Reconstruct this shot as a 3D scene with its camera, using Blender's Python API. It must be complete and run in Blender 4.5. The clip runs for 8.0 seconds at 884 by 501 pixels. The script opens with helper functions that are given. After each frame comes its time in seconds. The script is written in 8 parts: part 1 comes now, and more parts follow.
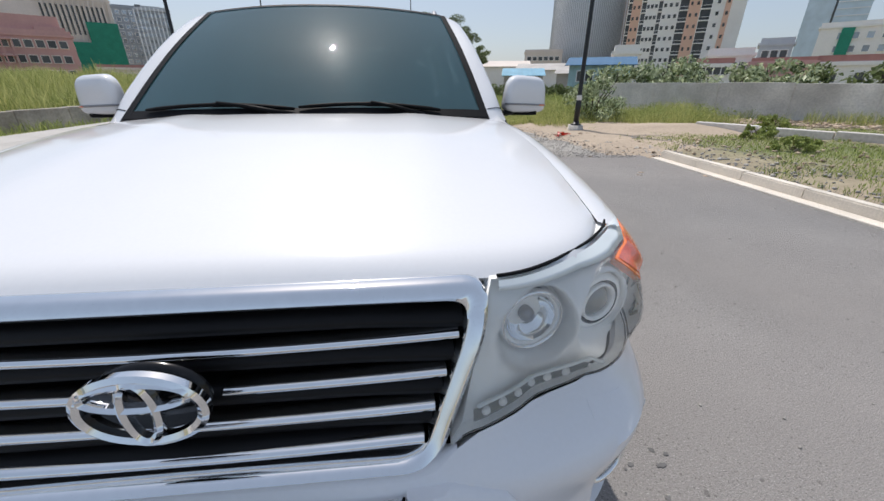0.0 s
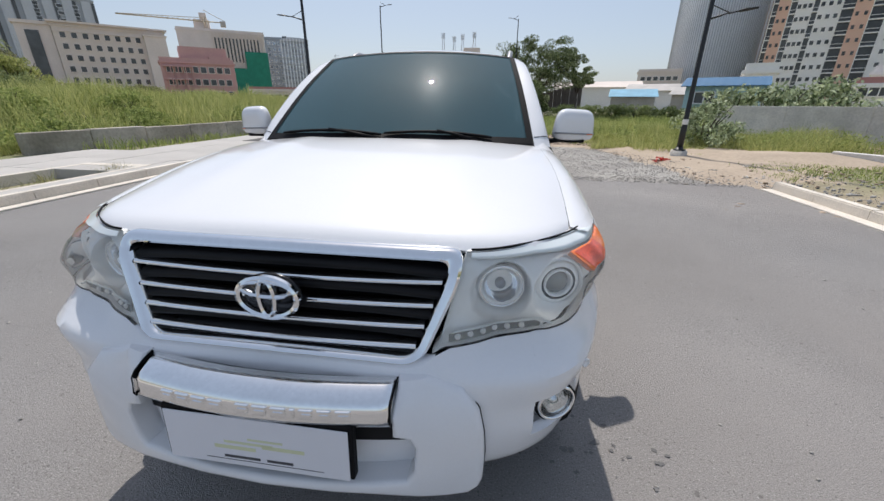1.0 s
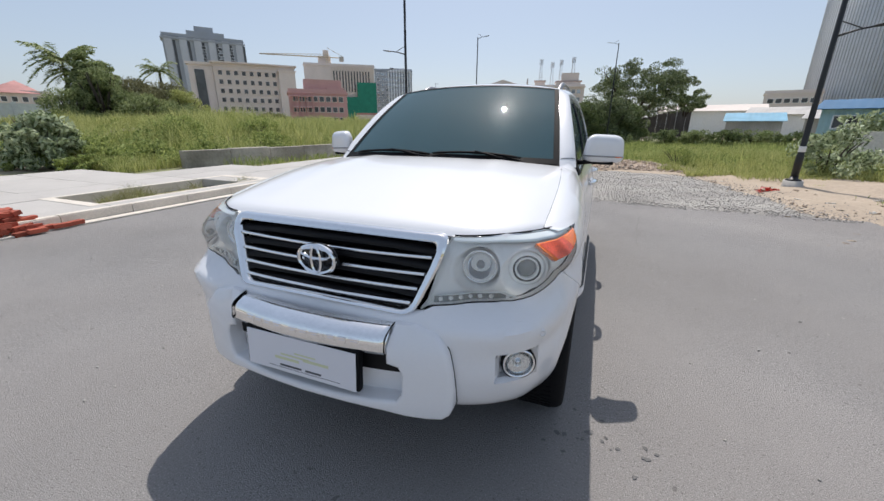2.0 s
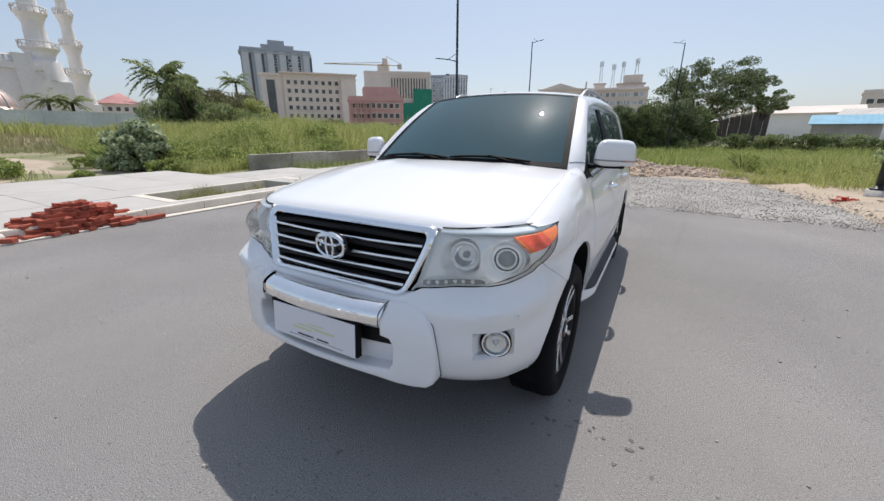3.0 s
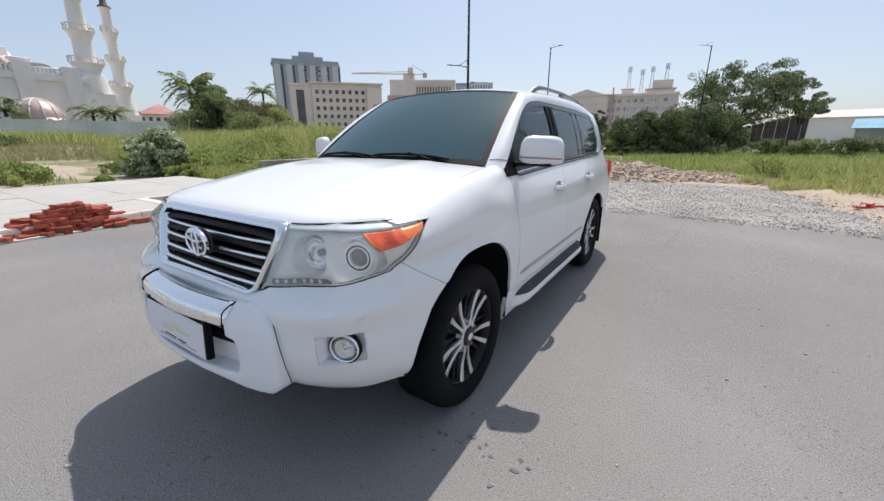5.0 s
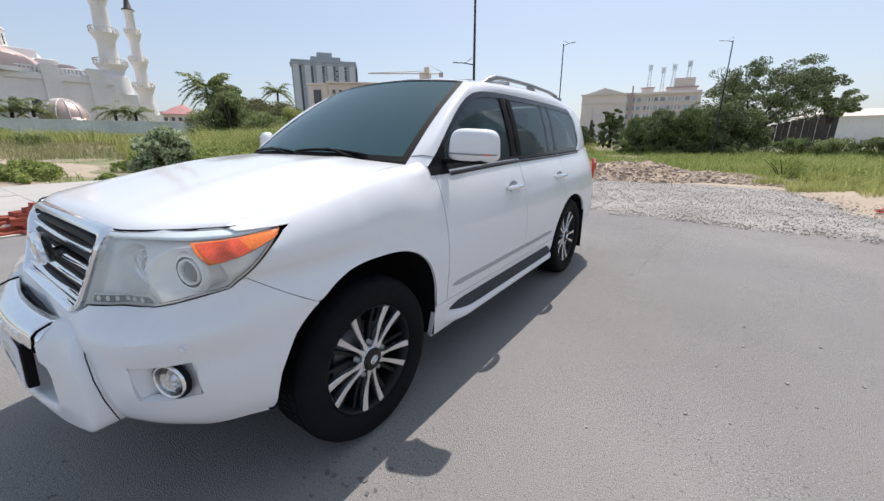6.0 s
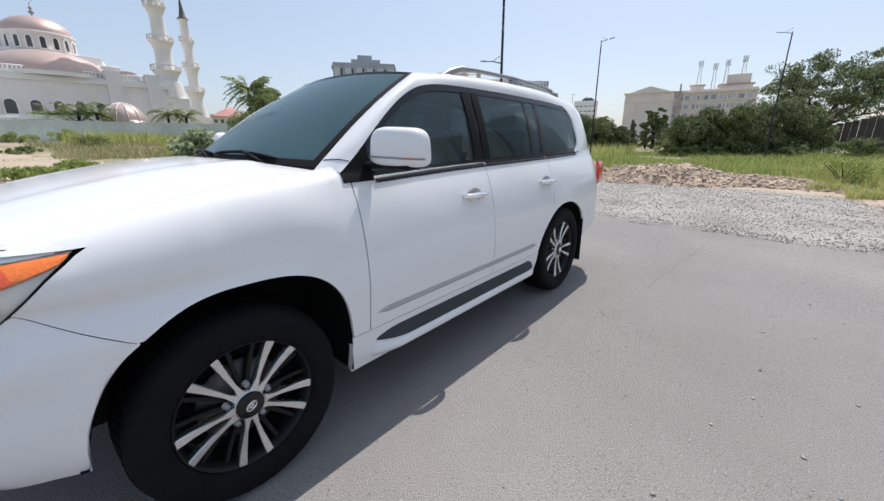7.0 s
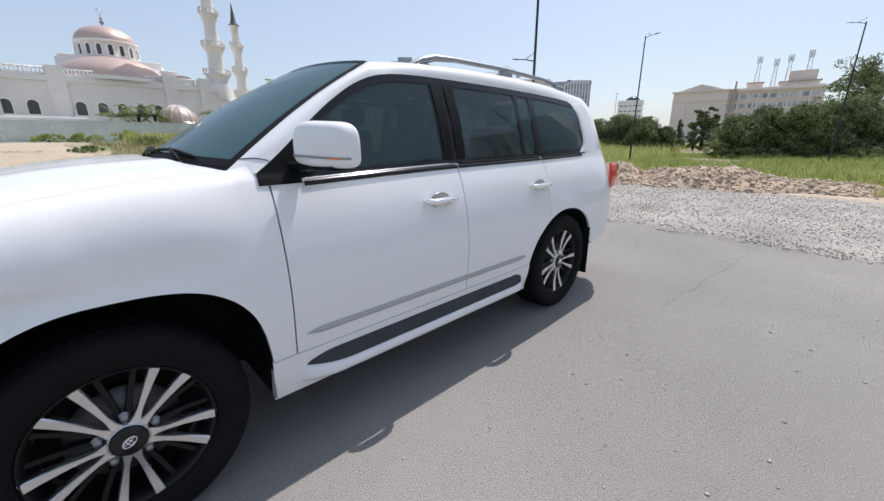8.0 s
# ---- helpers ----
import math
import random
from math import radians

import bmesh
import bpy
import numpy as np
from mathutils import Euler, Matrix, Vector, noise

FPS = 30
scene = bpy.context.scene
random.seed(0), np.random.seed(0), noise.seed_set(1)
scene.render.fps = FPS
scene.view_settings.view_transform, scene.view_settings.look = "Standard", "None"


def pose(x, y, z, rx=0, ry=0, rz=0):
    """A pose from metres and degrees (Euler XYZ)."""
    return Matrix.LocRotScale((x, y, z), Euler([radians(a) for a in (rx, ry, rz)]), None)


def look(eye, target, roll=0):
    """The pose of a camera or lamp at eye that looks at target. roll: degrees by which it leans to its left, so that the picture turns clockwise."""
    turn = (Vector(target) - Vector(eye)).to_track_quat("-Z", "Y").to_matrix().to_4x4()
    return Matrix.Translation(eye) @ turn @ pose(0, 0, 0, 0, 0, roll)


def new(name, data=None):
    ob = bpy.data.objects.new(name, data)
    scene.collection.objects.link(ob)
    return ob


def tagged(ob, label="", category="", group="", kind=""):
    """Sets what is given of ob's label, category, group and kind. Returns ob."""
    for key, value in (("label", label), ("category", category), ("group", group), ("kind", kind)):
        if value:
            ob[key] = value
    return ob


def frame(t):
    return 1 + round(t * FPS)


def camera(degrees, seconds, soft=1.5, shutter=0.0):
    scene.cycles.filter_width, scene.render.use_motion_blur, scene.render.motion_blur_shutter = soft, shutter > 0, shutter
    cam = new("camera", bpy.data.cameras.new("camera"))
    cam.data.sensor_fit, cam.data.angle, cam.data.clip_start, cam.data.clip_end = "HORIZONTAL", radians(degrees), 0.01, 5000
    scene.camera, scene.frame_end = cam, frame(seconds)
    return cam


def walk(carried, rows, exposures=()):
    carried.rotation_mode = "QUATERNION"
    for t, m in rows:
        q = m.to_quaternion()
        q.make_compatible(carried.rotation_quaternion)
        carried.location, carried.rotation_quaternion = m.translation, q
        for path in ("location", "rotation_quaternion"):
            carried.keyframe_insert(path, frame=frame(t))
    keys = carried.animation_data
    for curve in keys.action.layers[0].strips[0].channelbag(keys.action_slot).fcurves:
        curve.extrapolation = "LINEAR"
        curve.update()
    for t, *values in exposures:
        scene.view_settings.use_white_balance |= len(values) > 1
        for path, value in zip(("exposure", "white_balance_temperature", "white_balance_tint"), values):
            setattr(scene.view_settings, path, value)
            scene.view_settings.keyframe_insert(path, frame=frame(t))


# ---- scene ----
cam = camera(98.3, 8.0)
PATH = [
    (0, (0.389, -0.406, 1.417), (0.566, 1.415, 0.609), 0.1),
    (0.5, (0.437, -0.615, 1.453), (0.389, 1.234, 0.69), 0.7),
    (1, (0.602, -0.794, 1.483), (0.327, 1.049, 0.756), 0.4),
    (1.5, (0.818, -0.964, 1.508), (0.305, 0.846, 0.828), 0.3),
    (2, (0.994, -1.106, 1.495), (0.291, 0.66, 0.873), 0.4),
    (2.2, (1.055, -1.152, 1.485), (0.285, 0.588, 0.869), 0.3),
    (3.3, (1.426, -1.2, 1.508), (0.456, 0.446, 0.915), 0.1),
    (3.5, (1.513, -1.179, 1.508), (0.528, 0.462, 0.925), 0.1),
    (4, (1.665, -1.101, 1.516), (0.642, 0.522, 0.951), 0.1),
    (4.2, (1.704, -1.044, 1.505), (0.672, 0.573, 0.94), 0.1),
    (5.3, (1.94, -0.608, 1.427), (0.886, 0.994, 0.86), -0.2),
    (5.5, (2.012, -0.5, 1.431), (0.953, 1.099, 0.863), -0.1),
    (6, (2.143, -0.208, 1.401), (1.028, 1.352, 0.833), -0.2),
    (6.5, (2.225, 0.13, 1.409), (1.042, 1.639, 0.842), -0.3),
    (7, (2.351, 0.428, 1.396), (1.095, 1.879, 0.832), -0.3),
    (7.5, (2.441, 0.683, 1.389), (1.107, 2.06, 0.818), -0.1),
    (8, (2.458, 0.927, 1.377), (1.07, 2.254, 0.817), -0.2),
]
walk(cam, [(t, look(eye, target, roll)) for t, eye, target, roll in PATH], [(0, 0.16, 6480, 11), (2, 0.25, 6480, 11), (3.5, 0.33, 6480, 11), (6, 0.45, 6480, 11), (8, 0.5, 6480, 11)])

# ---- daylight: high sun behind the car, hazy sky ----
TO_SUN = Vector((-0.22, 0.82, 1.36)).normalized()
world = bpy.data.worlds.new("world")
scene.world = world
world.use_nodes = True
wn = world.node_tree.nodes
sky = wn.new("ShaderNodeTexSky")
sky.sky_type = "NISHITA"
sky.sun_disc = False
sky.sun_elevation = math.asin(TO_SUN.z)
sky.sun_rotation = math.atan2(TO_SUN.x, TO_SUN.y)
sky.altitude, sky.air_density, sky.dust_density, sky.ozone_density = 0, 1.0, 1.6, 1.1
wn["Background"].inputs["Strength"].default_value = 0.1
haze = wn.new("ShaderNodeMix")  # thin even haze over the whole sky
haze.data_type = "RGBA"
haze.inputs[0].default_value, haze.inputs[7].default_value = 0.47, (4.5, 5.25, 6.35, 1)
world.node_tree.links.new(sky.outputs[0], haze.inputs[6])
world.node_tree.links.new(haze.outputs[2], wn["Background"].inputs["Color"])
sun = new("sun", bpy.data.lights.new("sun", "SUN"))
sun.data.energy, sun.data.angle, sun.data.color = 3.15, radians(0.53), (1.0, 0.955, 0.89)
sun.matrix_world = look(TO_SUN * 60, (0, 0, 0))

# ---- materials ----
def mat(name, col, rough=0.6, metal=0.0, var=0.0, scale=4.0, fine=0.0, fscale=60.0, bump=0.0, bscale=40.0, col2=None, coat=0.0, per=0.0, spec=0.5):
    """A surface with a broad and a fine variation of its colour, relief, and a difference from piece to piece."""
    m = bpy.data.materials.new(name)
    m.use_nodes = True
    nt = m.node_tree
    n, li = nt.nodes, nt.links.new
    b = n["Principled BSDF"]
    b.inputs["Roughness"].default_value, b.inputs["Metallic"].default_value = rough, metal
    b.inputs["Coat Weight"].default_value, b.inputs["Specular IOR Level"].default_value = coat, spec
    b.inputs["Coat Roughness"].default_value = 0.03
    b.inputs["Base Color"].default_value = (*col, 1)
    co = n.new("ShaderNodeTexCoord")
    last = None
    if var or col2 or fine or per:
        rgb = n.new("ShaderNodeRGB")
        rgb.outputs[0].default_value = (*col, 1)
        last = rgb.outputs[0]
    if col2:
        t = n.new("ShaderNodeTexNoise")
        t.inputs["Scale"].default_value, t.inputs["Detail"].default_value = scale * 0.45, 5
        li(co.outputs["Object"], t.inputs["Vector"])
        r = n.new("ShaderNodeValToRGB")
        r.color_ramp.elements[0].position, r.color_ramp.elements[1].position = 0.38, 0.62
        li(t.outputs[0], r.inputs[0])
        x = n.new("ShaderNodeMix")
        x.data_type = "RGBA"
        li(r.outputs[0], x.inputs[0]), li(last, x.inputs[6])
        x.inputs[7].default_value = (*col2, 1)
        last = x.outputs[2]
    for amount, size in ((var, scale), (fine, fscale)):
        if amount:
            t = n.new("ShaderNodeTexNoise")
            t.inputs["Scale"].default_value, t.inputs["Detail"].default_value = size, 6
            li(co.outputs["Object"], t.inputs["Vector"])
            mr = n.new("ShaderNodeMapRange")
            mr.inputs[1].default_value, mr.inputs[2].default_value = 0.25, 0.75
            mr.inputs[3].default_value, mr.inputs[4].default_value = 1 - amount, 1 + amount
            li(t.outputs[0], mr.inputs[0])
            v = n.new("ShaderNodeVectorMath")
            v.operation = "SCALE"
            li(last, v.inputs[0]), li(mr.outputs[0], v.inputs["Scale"])
            last = v.outputs[0]
    if per:
        info = n.new("ShaderNodeObjectInfo")
        mr = n.new("ShaderNodeMapRange")
        mr.inputs[3].default_value, mr.inputs[4].default_value = 1 - per, 1 + per
        li(info.outputs["Random"], mr.inputs[0])
        v = n.new("ShaderNodeVectorMath")
        v.operation = "SCALE"
        li(last, v.inputs[0]), li(mr.outputs[0], v.inputs["Scale"])
        last = v.outputs[0]
    if last:
        li(last, b.inputs["Base Color"])
    if bump:
        t = n.new("ShaderNodeTexNoise")
        t.inputs["Scale"].default_value, t.inputs["Detail"].default_value = bscale, 5
        li(co.outputs["Object"], t.inputs["Vector"])
        bp = n.new("ShaderNodeBump")
        bp.inputs["Strength"].default_value, bp.inputs["Distance"].default_value = min(1, bump), 0.02
        li(t.outputs[0], bp.inputs["Height"]), li(bp.outputs[0], b.inputs["Normal"])
    return m


def island_mat(name, col, amount, rough=0.7, col2=None, trans=0.0):
    """A surface whose loose pieces differ from one another; trans: light that leaves let through."""
    m = bpy.data.materials.new(name)
    m.use_nodes = True
    n, li = m.node_tree.nodes, m.node_tree.links.new
    b = n["Principled BSDF"]
    b.inputs["Roughness"].default_value = rough
    b.inputs["Specular IOR Level"].default_value = 0.3
    g = n.new("ShaderNodeNewGeometry")
    x = n.new("ShaderNodeMix")
    x.data_type = "RGBA"
    lo = [c * (1 - amount) for c in col]
    hi = col2 or [min(1, c * (1 + amount)) for c in col]
    x.inputs[6].default_value, x.inputs[7].default_value = (*lo, 1), (*hi, 1)
    li(g.outputs["Random Per Island"], x.inputs[0]), li(x.outputs[2], b.inputs["Base Color"])
    if trans:
        tl = n.new("ShaderNodeBsdfTranslucent")
        mx = n.new("ShaderNodeMixShader")
        mx.inputs[0].default_value = trans
        li(x.outputs[2], tl.inputs[0])
        li(b.outputs[0], mx.inputs[1]), li(tl.outputs[0], mx.inputs[2])
        li(mx.outputs[0], n["Material Output"].inputs[0])
    return m


def glass_mat(name, tint, ior=1.5, rough=0.0, haze=0.0, film=(0.85, 0.88, 0.87), back=0.5, dust=0.0):
    """Thin glass: it lets tinted light through and mirrors at a slant. haze: share of a diffuse film, painting mirrored
    sky in the car windows.
    """
    m = bpy.data.materials.new(name)
    m.use_nodes = True
    n, li = m.node_tree.nodes, m.node_tree.links.new
    tr, gl, mx, fr = n.new("ShaderNodeBsdfTransparent"), n.new("ShaderNodeBsdfGlossy"), n.new("ShaderNodeMixShader"), n.new("ShaderNodeFresnel")
    tr.inputs[0].default_value, gl.inputs["Roughness"].default_value, fr.inputs[0].default_value = (*tint, 1), rough, ior
    li(fr.outputs[0], mx.inputs[0]), li(tr.outputs[0], mx.inputs[1]), li(gl.outputs[0], mx.inputs[2])
    last = mx.outputs[0]
    if haze:
        df, tl, ad, hz = n.new("ShaderNodeBsdfDiffuse"), n.new("ShaderNodeBsdfTranslucent"), n.new("ShaderNodeMixShader"), n.new("ShaderNodeMixShader")
        df.inputs[0].default_value = tl.inputs[0].default_value = (*film, 1)
        ad.inputs[0].default_value, hz.inputs[0].default_value = back, haze
        li(df.outputs[0], ad.inputs[1]), li(tl.outputs[0], ad.inputs[2])
        li(last, hz.inputs[1]), li(ad.outputs[0], hz.inputs[2])
        last = hz.outputs[0]
    if dust:
        dg, dm = n.new("ShaderNodeBsdfGlossy"), n.new("ShaderNodeMixShader")
        dg.inputs["Roughness"].default_value, dm.inputs[0].default_value = 0.27, dust
        li(last, dm.inputs[1]), li(dg.outputs[0], dm.inputs[2])
        last = dm.outputs[0]
    li(last, n["Material Output"].inputs[0])
    return m


M_ASPHALT = mat("asphalt", (0.31, 0.291, 0.278), 0.93, spec=0.12, var=0.13, scale=0.5, fine=0.2, fscale=120, bump=0.6, bscale=170, col2=(0.255, 0.246, 0.24))


def add_pits(m):
    """Small dark pits and pale chips in worn asphalt, thicker in some patches."""
    n, li = m.node_tree.nodes, m.node_tree.links.new
    b = n["Principled BSDF"]
    src = b.inputs["Base Color"].links[0].from_socket
    co = n["Texture Coordinate"]
    big = n.new("ShaderNodeTexNoise")
    big.inputs["Scale"].default_value, big.inputs["Detail"].default_value = 0.9, 3
    li(co.outputs["Object"], big.inputs["Vector"])
    for scale, lo, hi, colour, seed in ((85, 0.6, 0.72, (0.12, 0.112, 0.105), 0), (120, 0.6, 0.72, (0.5, 0.48, 0.46), 7), (24, 0.68, 0.76, (0.15, 0.14, 0.135), 3)):
        shift = n.new("ShaderNodeVectorMath")
        shift.operation = "ADD"
        shift.inputs[1].default_value = (seed, seed * 2, 0)
        li(co.outputs["Object"], shift.inputs[0])
        t = n.new("ShaderNodeTexNoise")
        t.inputs["Scale"].default_value, t.inputs["Detail"].default_value = scale, 2
        li(shift.outputs[0], t.inputs["Vector"])
        add = n.new("ShaderNodeMath")
        add.operation = "MULTIPLY_ADD"
        add.inputs[1].default_value = 0.22
        li(big.outputs[0], add.inputs[0])
        sub = n.new("ShaderNodeMath")
        sub.operation = "SUBTRACT"
        sub.inputs[1].default_value = 0.11
        li(t.outputs[0], sub.inputs[0]), li(sub.outputs[0], add.inputs[2])
        mr = n.new("ShaderNodeMapRange")
        mr.inputs[1].default_value, mr.inputs[2].default_value = lo, hi
        mr.inputs[3].default_value, mr.inputs[4].default_value = 0.0, 0.75
        li(add.outputs[0], mr.inputs[0])
        x = n.new("ShaderNodeMix")
        x.data_type = "RGBA"
        li(mr.outputs[0], x.inputs[0]), li(src, x.inputs[6])
        x.inputs[7].default_value = (*colour, 1)
        src = x.outputs[2]
    li(src, b.inputs["Base Color"])


add_pits(M_ASPHALT)
M_DAMP = mat("damp_asphalt", (0.15, 0.145, 0.142), 0.8, var=0.2, scale=9)
M_SOIL = mat("sandy_soil", (0.36, 0.29, 0.215), 0.95, var=0.2, scale=0.5, fine=0.2, fscale=9, bump=0.6, bscale=8, col2=(0.17, 0.19, 0.075))
M_SAND = mat("bare_sand", (0.43, 0.345, 0.26), 0.95, var=0.15, scale=0.8, fine=0.15, fscale=14, bump=0.5, bscale=6)
M_HEAP = mat("rubble_earth", (0.47, 0.36, 0.265), 0.95, var=0.3, scale=1.5, fine=0.3, fscale=14, bump=1.0, bscale=9)
M_GRAVEL = mat("gravel_bed", (0.34, 0.318, 0.288), 0.95, var=0.3, scale=0.9, fine=0.3, fscale=30, bump=0.9, bscale=30)
M_STONE = island_mat("gravel_stones", (0.375, 0.358, 0.335), 0.2, 0.9, (0.42, 0.4, 0.375))
M_RUBBLE = island_mat("rubble_lumps", (0.5, 0.39, 0.305), 0.18, 0.95, (0.62, 0.51, 0.42))
M_HEAPLUMP = island_mat("earth_clods", (0.36, 0.27, 0.19), 0.3, 0.95, (0.55, 0.44, 0.34))
M_CHUNK = island_mat("broken_concrete", (0.6, 0.5, 0.45), 0.25, 0.95, (0.78, 0.72, 0.68))
M_CONC = mat("concrete", (0.5, 0.47, 0.43), 0.9, var=0.13, scale=1.3, fine=0.1, fscale=35, bump=0.25, bscale=50, per=0.06)
M_KERB = mat("kerb_concrete", (0.68, 0.62, 0.54), 0.9, var=0.12, scale=2.2, fine=0.12, fscale=40, bump=0.25, bscale=60, per=0.07)
M_SLAB = mat("paving_concrete", (0.47, 0.445, 0.415), 0.9, var=0.1, scale=0.9, fine=0.07, fscale=30, bump=0.15, bscale=60, per=0.04)
M_OLDWALL = mat("weathered_concrete", (0.8, 0.76, 0.715), 0.95, var=0.25, scale=0.9, fine=0.15, fscale=14, bump=0.4, bscale=18, col2=(0.6, 0.56, 0.52))
M_LOWWALL = mat("dirty_concrete", (0.56, 0.51, 0.45), 0.95, var=0.3, scale=1.1, fine=0.2, fscale=12, bump=0.5, bscale=16, col2=(0.3, 0.27, 0.23))
M_BRICK = mat("red_brick", (0.36, 0.085, 0.05), 0.9, var=0.2, scale=6, fine=0.15, fscale=60, bump=0.3, bscale=60, per=0.3)
M_POLE = mat("black_pole_paint", (0.012, 0.013, 0.015), 0.45, var=0.2, scale=3)
M_BAND = mat("white_band", (0.7, 0.7, 0.68), 0.6)
M_GRASS = island_mat("tall_grass", (0.31, 0.385, 0.1), 0.35, 0.8, (0.64, 0.63, 0.27), 0.45)
M_GRASS_LOW = island_mat("low_weeds", (0.22, 0.31, 0.075), 0.4, 0.8, (0.5, 0.55, 0.2), 0.38)
# lighter second colour puts sunlit highlights into leaves at random
M_LEAF = island_mat("dark_leaves", (0.09, 0.14, 0.05), 0.5, 0.6, (0.3, 0.36, 0.15), 0.28)
M_LEAF_D = island_mat("deep_green_leaves", (0.07, 0.115, 0.045), 0.5, 0.6, (0.3, 0.35, 0.17), 0.22)
M_LEAF_L = island_mat("light_leaves", (0.16, 0.235, 0.07), 0.45, 0.65, (0.45, 0.5, 0.24), 0.35)
M_DRYGRASS = island_mat("dry_grass", (0.3, 0.29, 0.12), 0.35, 0.85, (0.5, 0.47, 0.27), 0.3)
M_REDBAG = mat("red_plastic_bag", (0.62, 0.07, 0.04), 0.4, var=0.2, scale=8)
M_PAPER = mat("white_paper", (0.8, 0.78, 0.74), 0.8, var=0.1, scale=9)
M_SCRUB = island_mat("dry_scrub_leaves", (0.17, 0.185, 0.08), 0.45, 0.75, (0.36, 0.34, 0.19), 0.3)
M_OLEANDER = island_mat("oleander_leaves", (0.13, 0.22, 0.06), 0.5, 0.45, (0.7, 0.76, 0.5), 0.32)
M_BARK = mat("bark", (0.07, 0.055, 0.045), 0.95, var=0.3, scale=3, bump=0.6, bscale=12)


# ---- building helpers ----
def part(name, bm, material, parent, label="", smooth=None):
    """Links a bmesh as one mesh object under a thing or a part. smooth: degrees up to which edges are rounded off."""
    me = bpy.data.meshes.new(name)
    if smooth is not None:
        for f in bm.faces:
            f.smooth = True
        for e in bm.edges:
            if len(e.link_faces) == 2 and e.calc_face_angle(0) > radians(smooth):
                e.smooth = False
    bm.to_mesh(me)
    bm.free()
    for m in material if isinstance(material, (list, tuple)) else [material]:
        me.materials.append(m)
    ob = new(name, me)
    if parent:
        ob.parent = parent
    if label:
        ob["label"] = label
    return ob


def thing(name, label, category, at=(0, 0, 0), turn=0, group="", kind=""):
    ob = new(name)
    ob.empty_display_size = 0.2
    ob.matrix_basis = pose(*at, 0, 0, turn)
    return tagged(ob, label, category, group, kind)


def block(bm, x0, x1, y0, y1, z0, z1, bevel=0.0, index=0, seg=2):
    m = Matrix.Translation(((x0 + x1) / 2, (y0 + y1) / 2, (z0 + z1) / 2)) @ Matrix.Diagonal((x1 - x0, y1 - y0, z1 - z0, 1))
    made = bmesh.ops.create_cube(bm, size=1, matrix=m)["verts"]
    faces = {f for v in made for f in v.link_faces}
    for f in faces:
        f.material_index = index
    if bevel:
        edges = list({e for v in made for e in v.link_edges})
        bmesh.ops.bevel(bm, geom=edges, offset=bevel, segments=seg, affect="EDGES", profile=0.5)
    return bm


def lathe(bm, profile, n=24, at=(0, 0, 0), m=None, index=0, a0=0.0, a1=360.0):
    """Turns a profile of (radius, height) round the z axis."""
    full = abs(a1 - a0) >= 360
    rings = []
    for r, z in profile:
        ring = []
        for i in range(n if full else n + 1):
            a = radians(a0 + (a1 - a0) * i / n)
            p = Vector((r * math.cos(a), r * math.sin(a), z))
            p = (m @ p) if m else p
            ring.append(bm.verts.new(p + Vector(at)))
        rings.append(ring)
    for lo, hi in zip(rings, rings[1:]):
        for i in range(len(lo) if full else len(lo) - 1):
            j = (i + 1) % len(lo)
            f = bm.faces.new((lo[i], lo[j], hi[j], hi[i]))
            f.material_index, f.smooth = index, True
    return bm


def tube(bm, pts, radii, n=8, index=0, caps=True, flat=1.0):
    """A round bar along points."""
    pts = [Vector(p) for p in pts]
    rings, up = [], Vector((0.13, 0.21, 1)).normalized()
    for i, p in enumerate(pts):
        d = (pts[min(i + 1, len(pts) - 1)] - pts[max(i - 1, 0)]).normalized()
        u = d.cross(up)
        u = u.normalized() if u.length > 0.05 else d.cross(Vector((1, 0, 0))).normalized()
        w = d.cross(u)
        r = radii[i] if isinstance(radii, (list, tuple)) else radii
        rings.append([bm.verts.new(p + r * (math.cos(2 * math.pi * k / n) * u + flat * math.sin(2 * math.pi * k / n) * w)) for k in range(n)])
    for a, b in zip(rings, rings[1:]):
        for k in range(n):
            f = bm.faces.new((a[k], a[(k + 1) % n], b[(k + 1) % n], b[k]))
            f.smooth, f.material_index = True, index
    if caps:
        bm.faces.new(rings[0][::-1]).material_index = index
        bm.faces.new(rings[-1]).material_index = index
    return bm


def soup(name, verts, faces, material, parent=None):
    """One mesh from arrays of corners and of equal-sided faces."""
    me = bpy.data.meshes.new(name)
    verts, faces = np.asarray(verts, np.float32), np.asarray(faces, np.int32)
    k = faces.shape[1]
    me.vertices.add(len(verts)), me.vertices.foreach_set("co", verts.ravel())
    me.loops.add(faces.size), me.loops.foreach_set("vertex_index", faces.ravel())
    me.polygons.add(len(faces)), me.polygons.foreach_set("loop_start", np.arange(0, faces.size, k, dtype=np.int32))
    me.update(calc_edges=True)
    me.materials.append(material)
    ob = new(name, me)
    if parent:
        ob.parent = parent
    return ob


def blades(rng, pos, height, width, lean):
    """Bent grass blades: five corners and three triangles each."""
    n = len(pos)
    a = rng.uniform(0, 2 * np.pi, n)
    side = np.stack([np.cos(a), np.sin(a), 0 * a], 1) * (width / 2)[:, None]
    b = rng.uniform(0, 2 * np.pi, n)
    out = np.stack([np.cos(b), np.sin(b), 0 * b], 1) * (lean * height)[:, None]
    up = np.zeros((n, 3))
    up[:, 2] = height
    v = np.stack([pos - side, pos + side, pos + 0.55 * up + 0.3 * out - 0.8 * side, pos + 0.55 * up + 0.3 * out + 0.8 * side, pos + up * (1 - 0.25 * lean[:, None]) + out], 1)
    base = 5 * np.arange(n)[:, None]
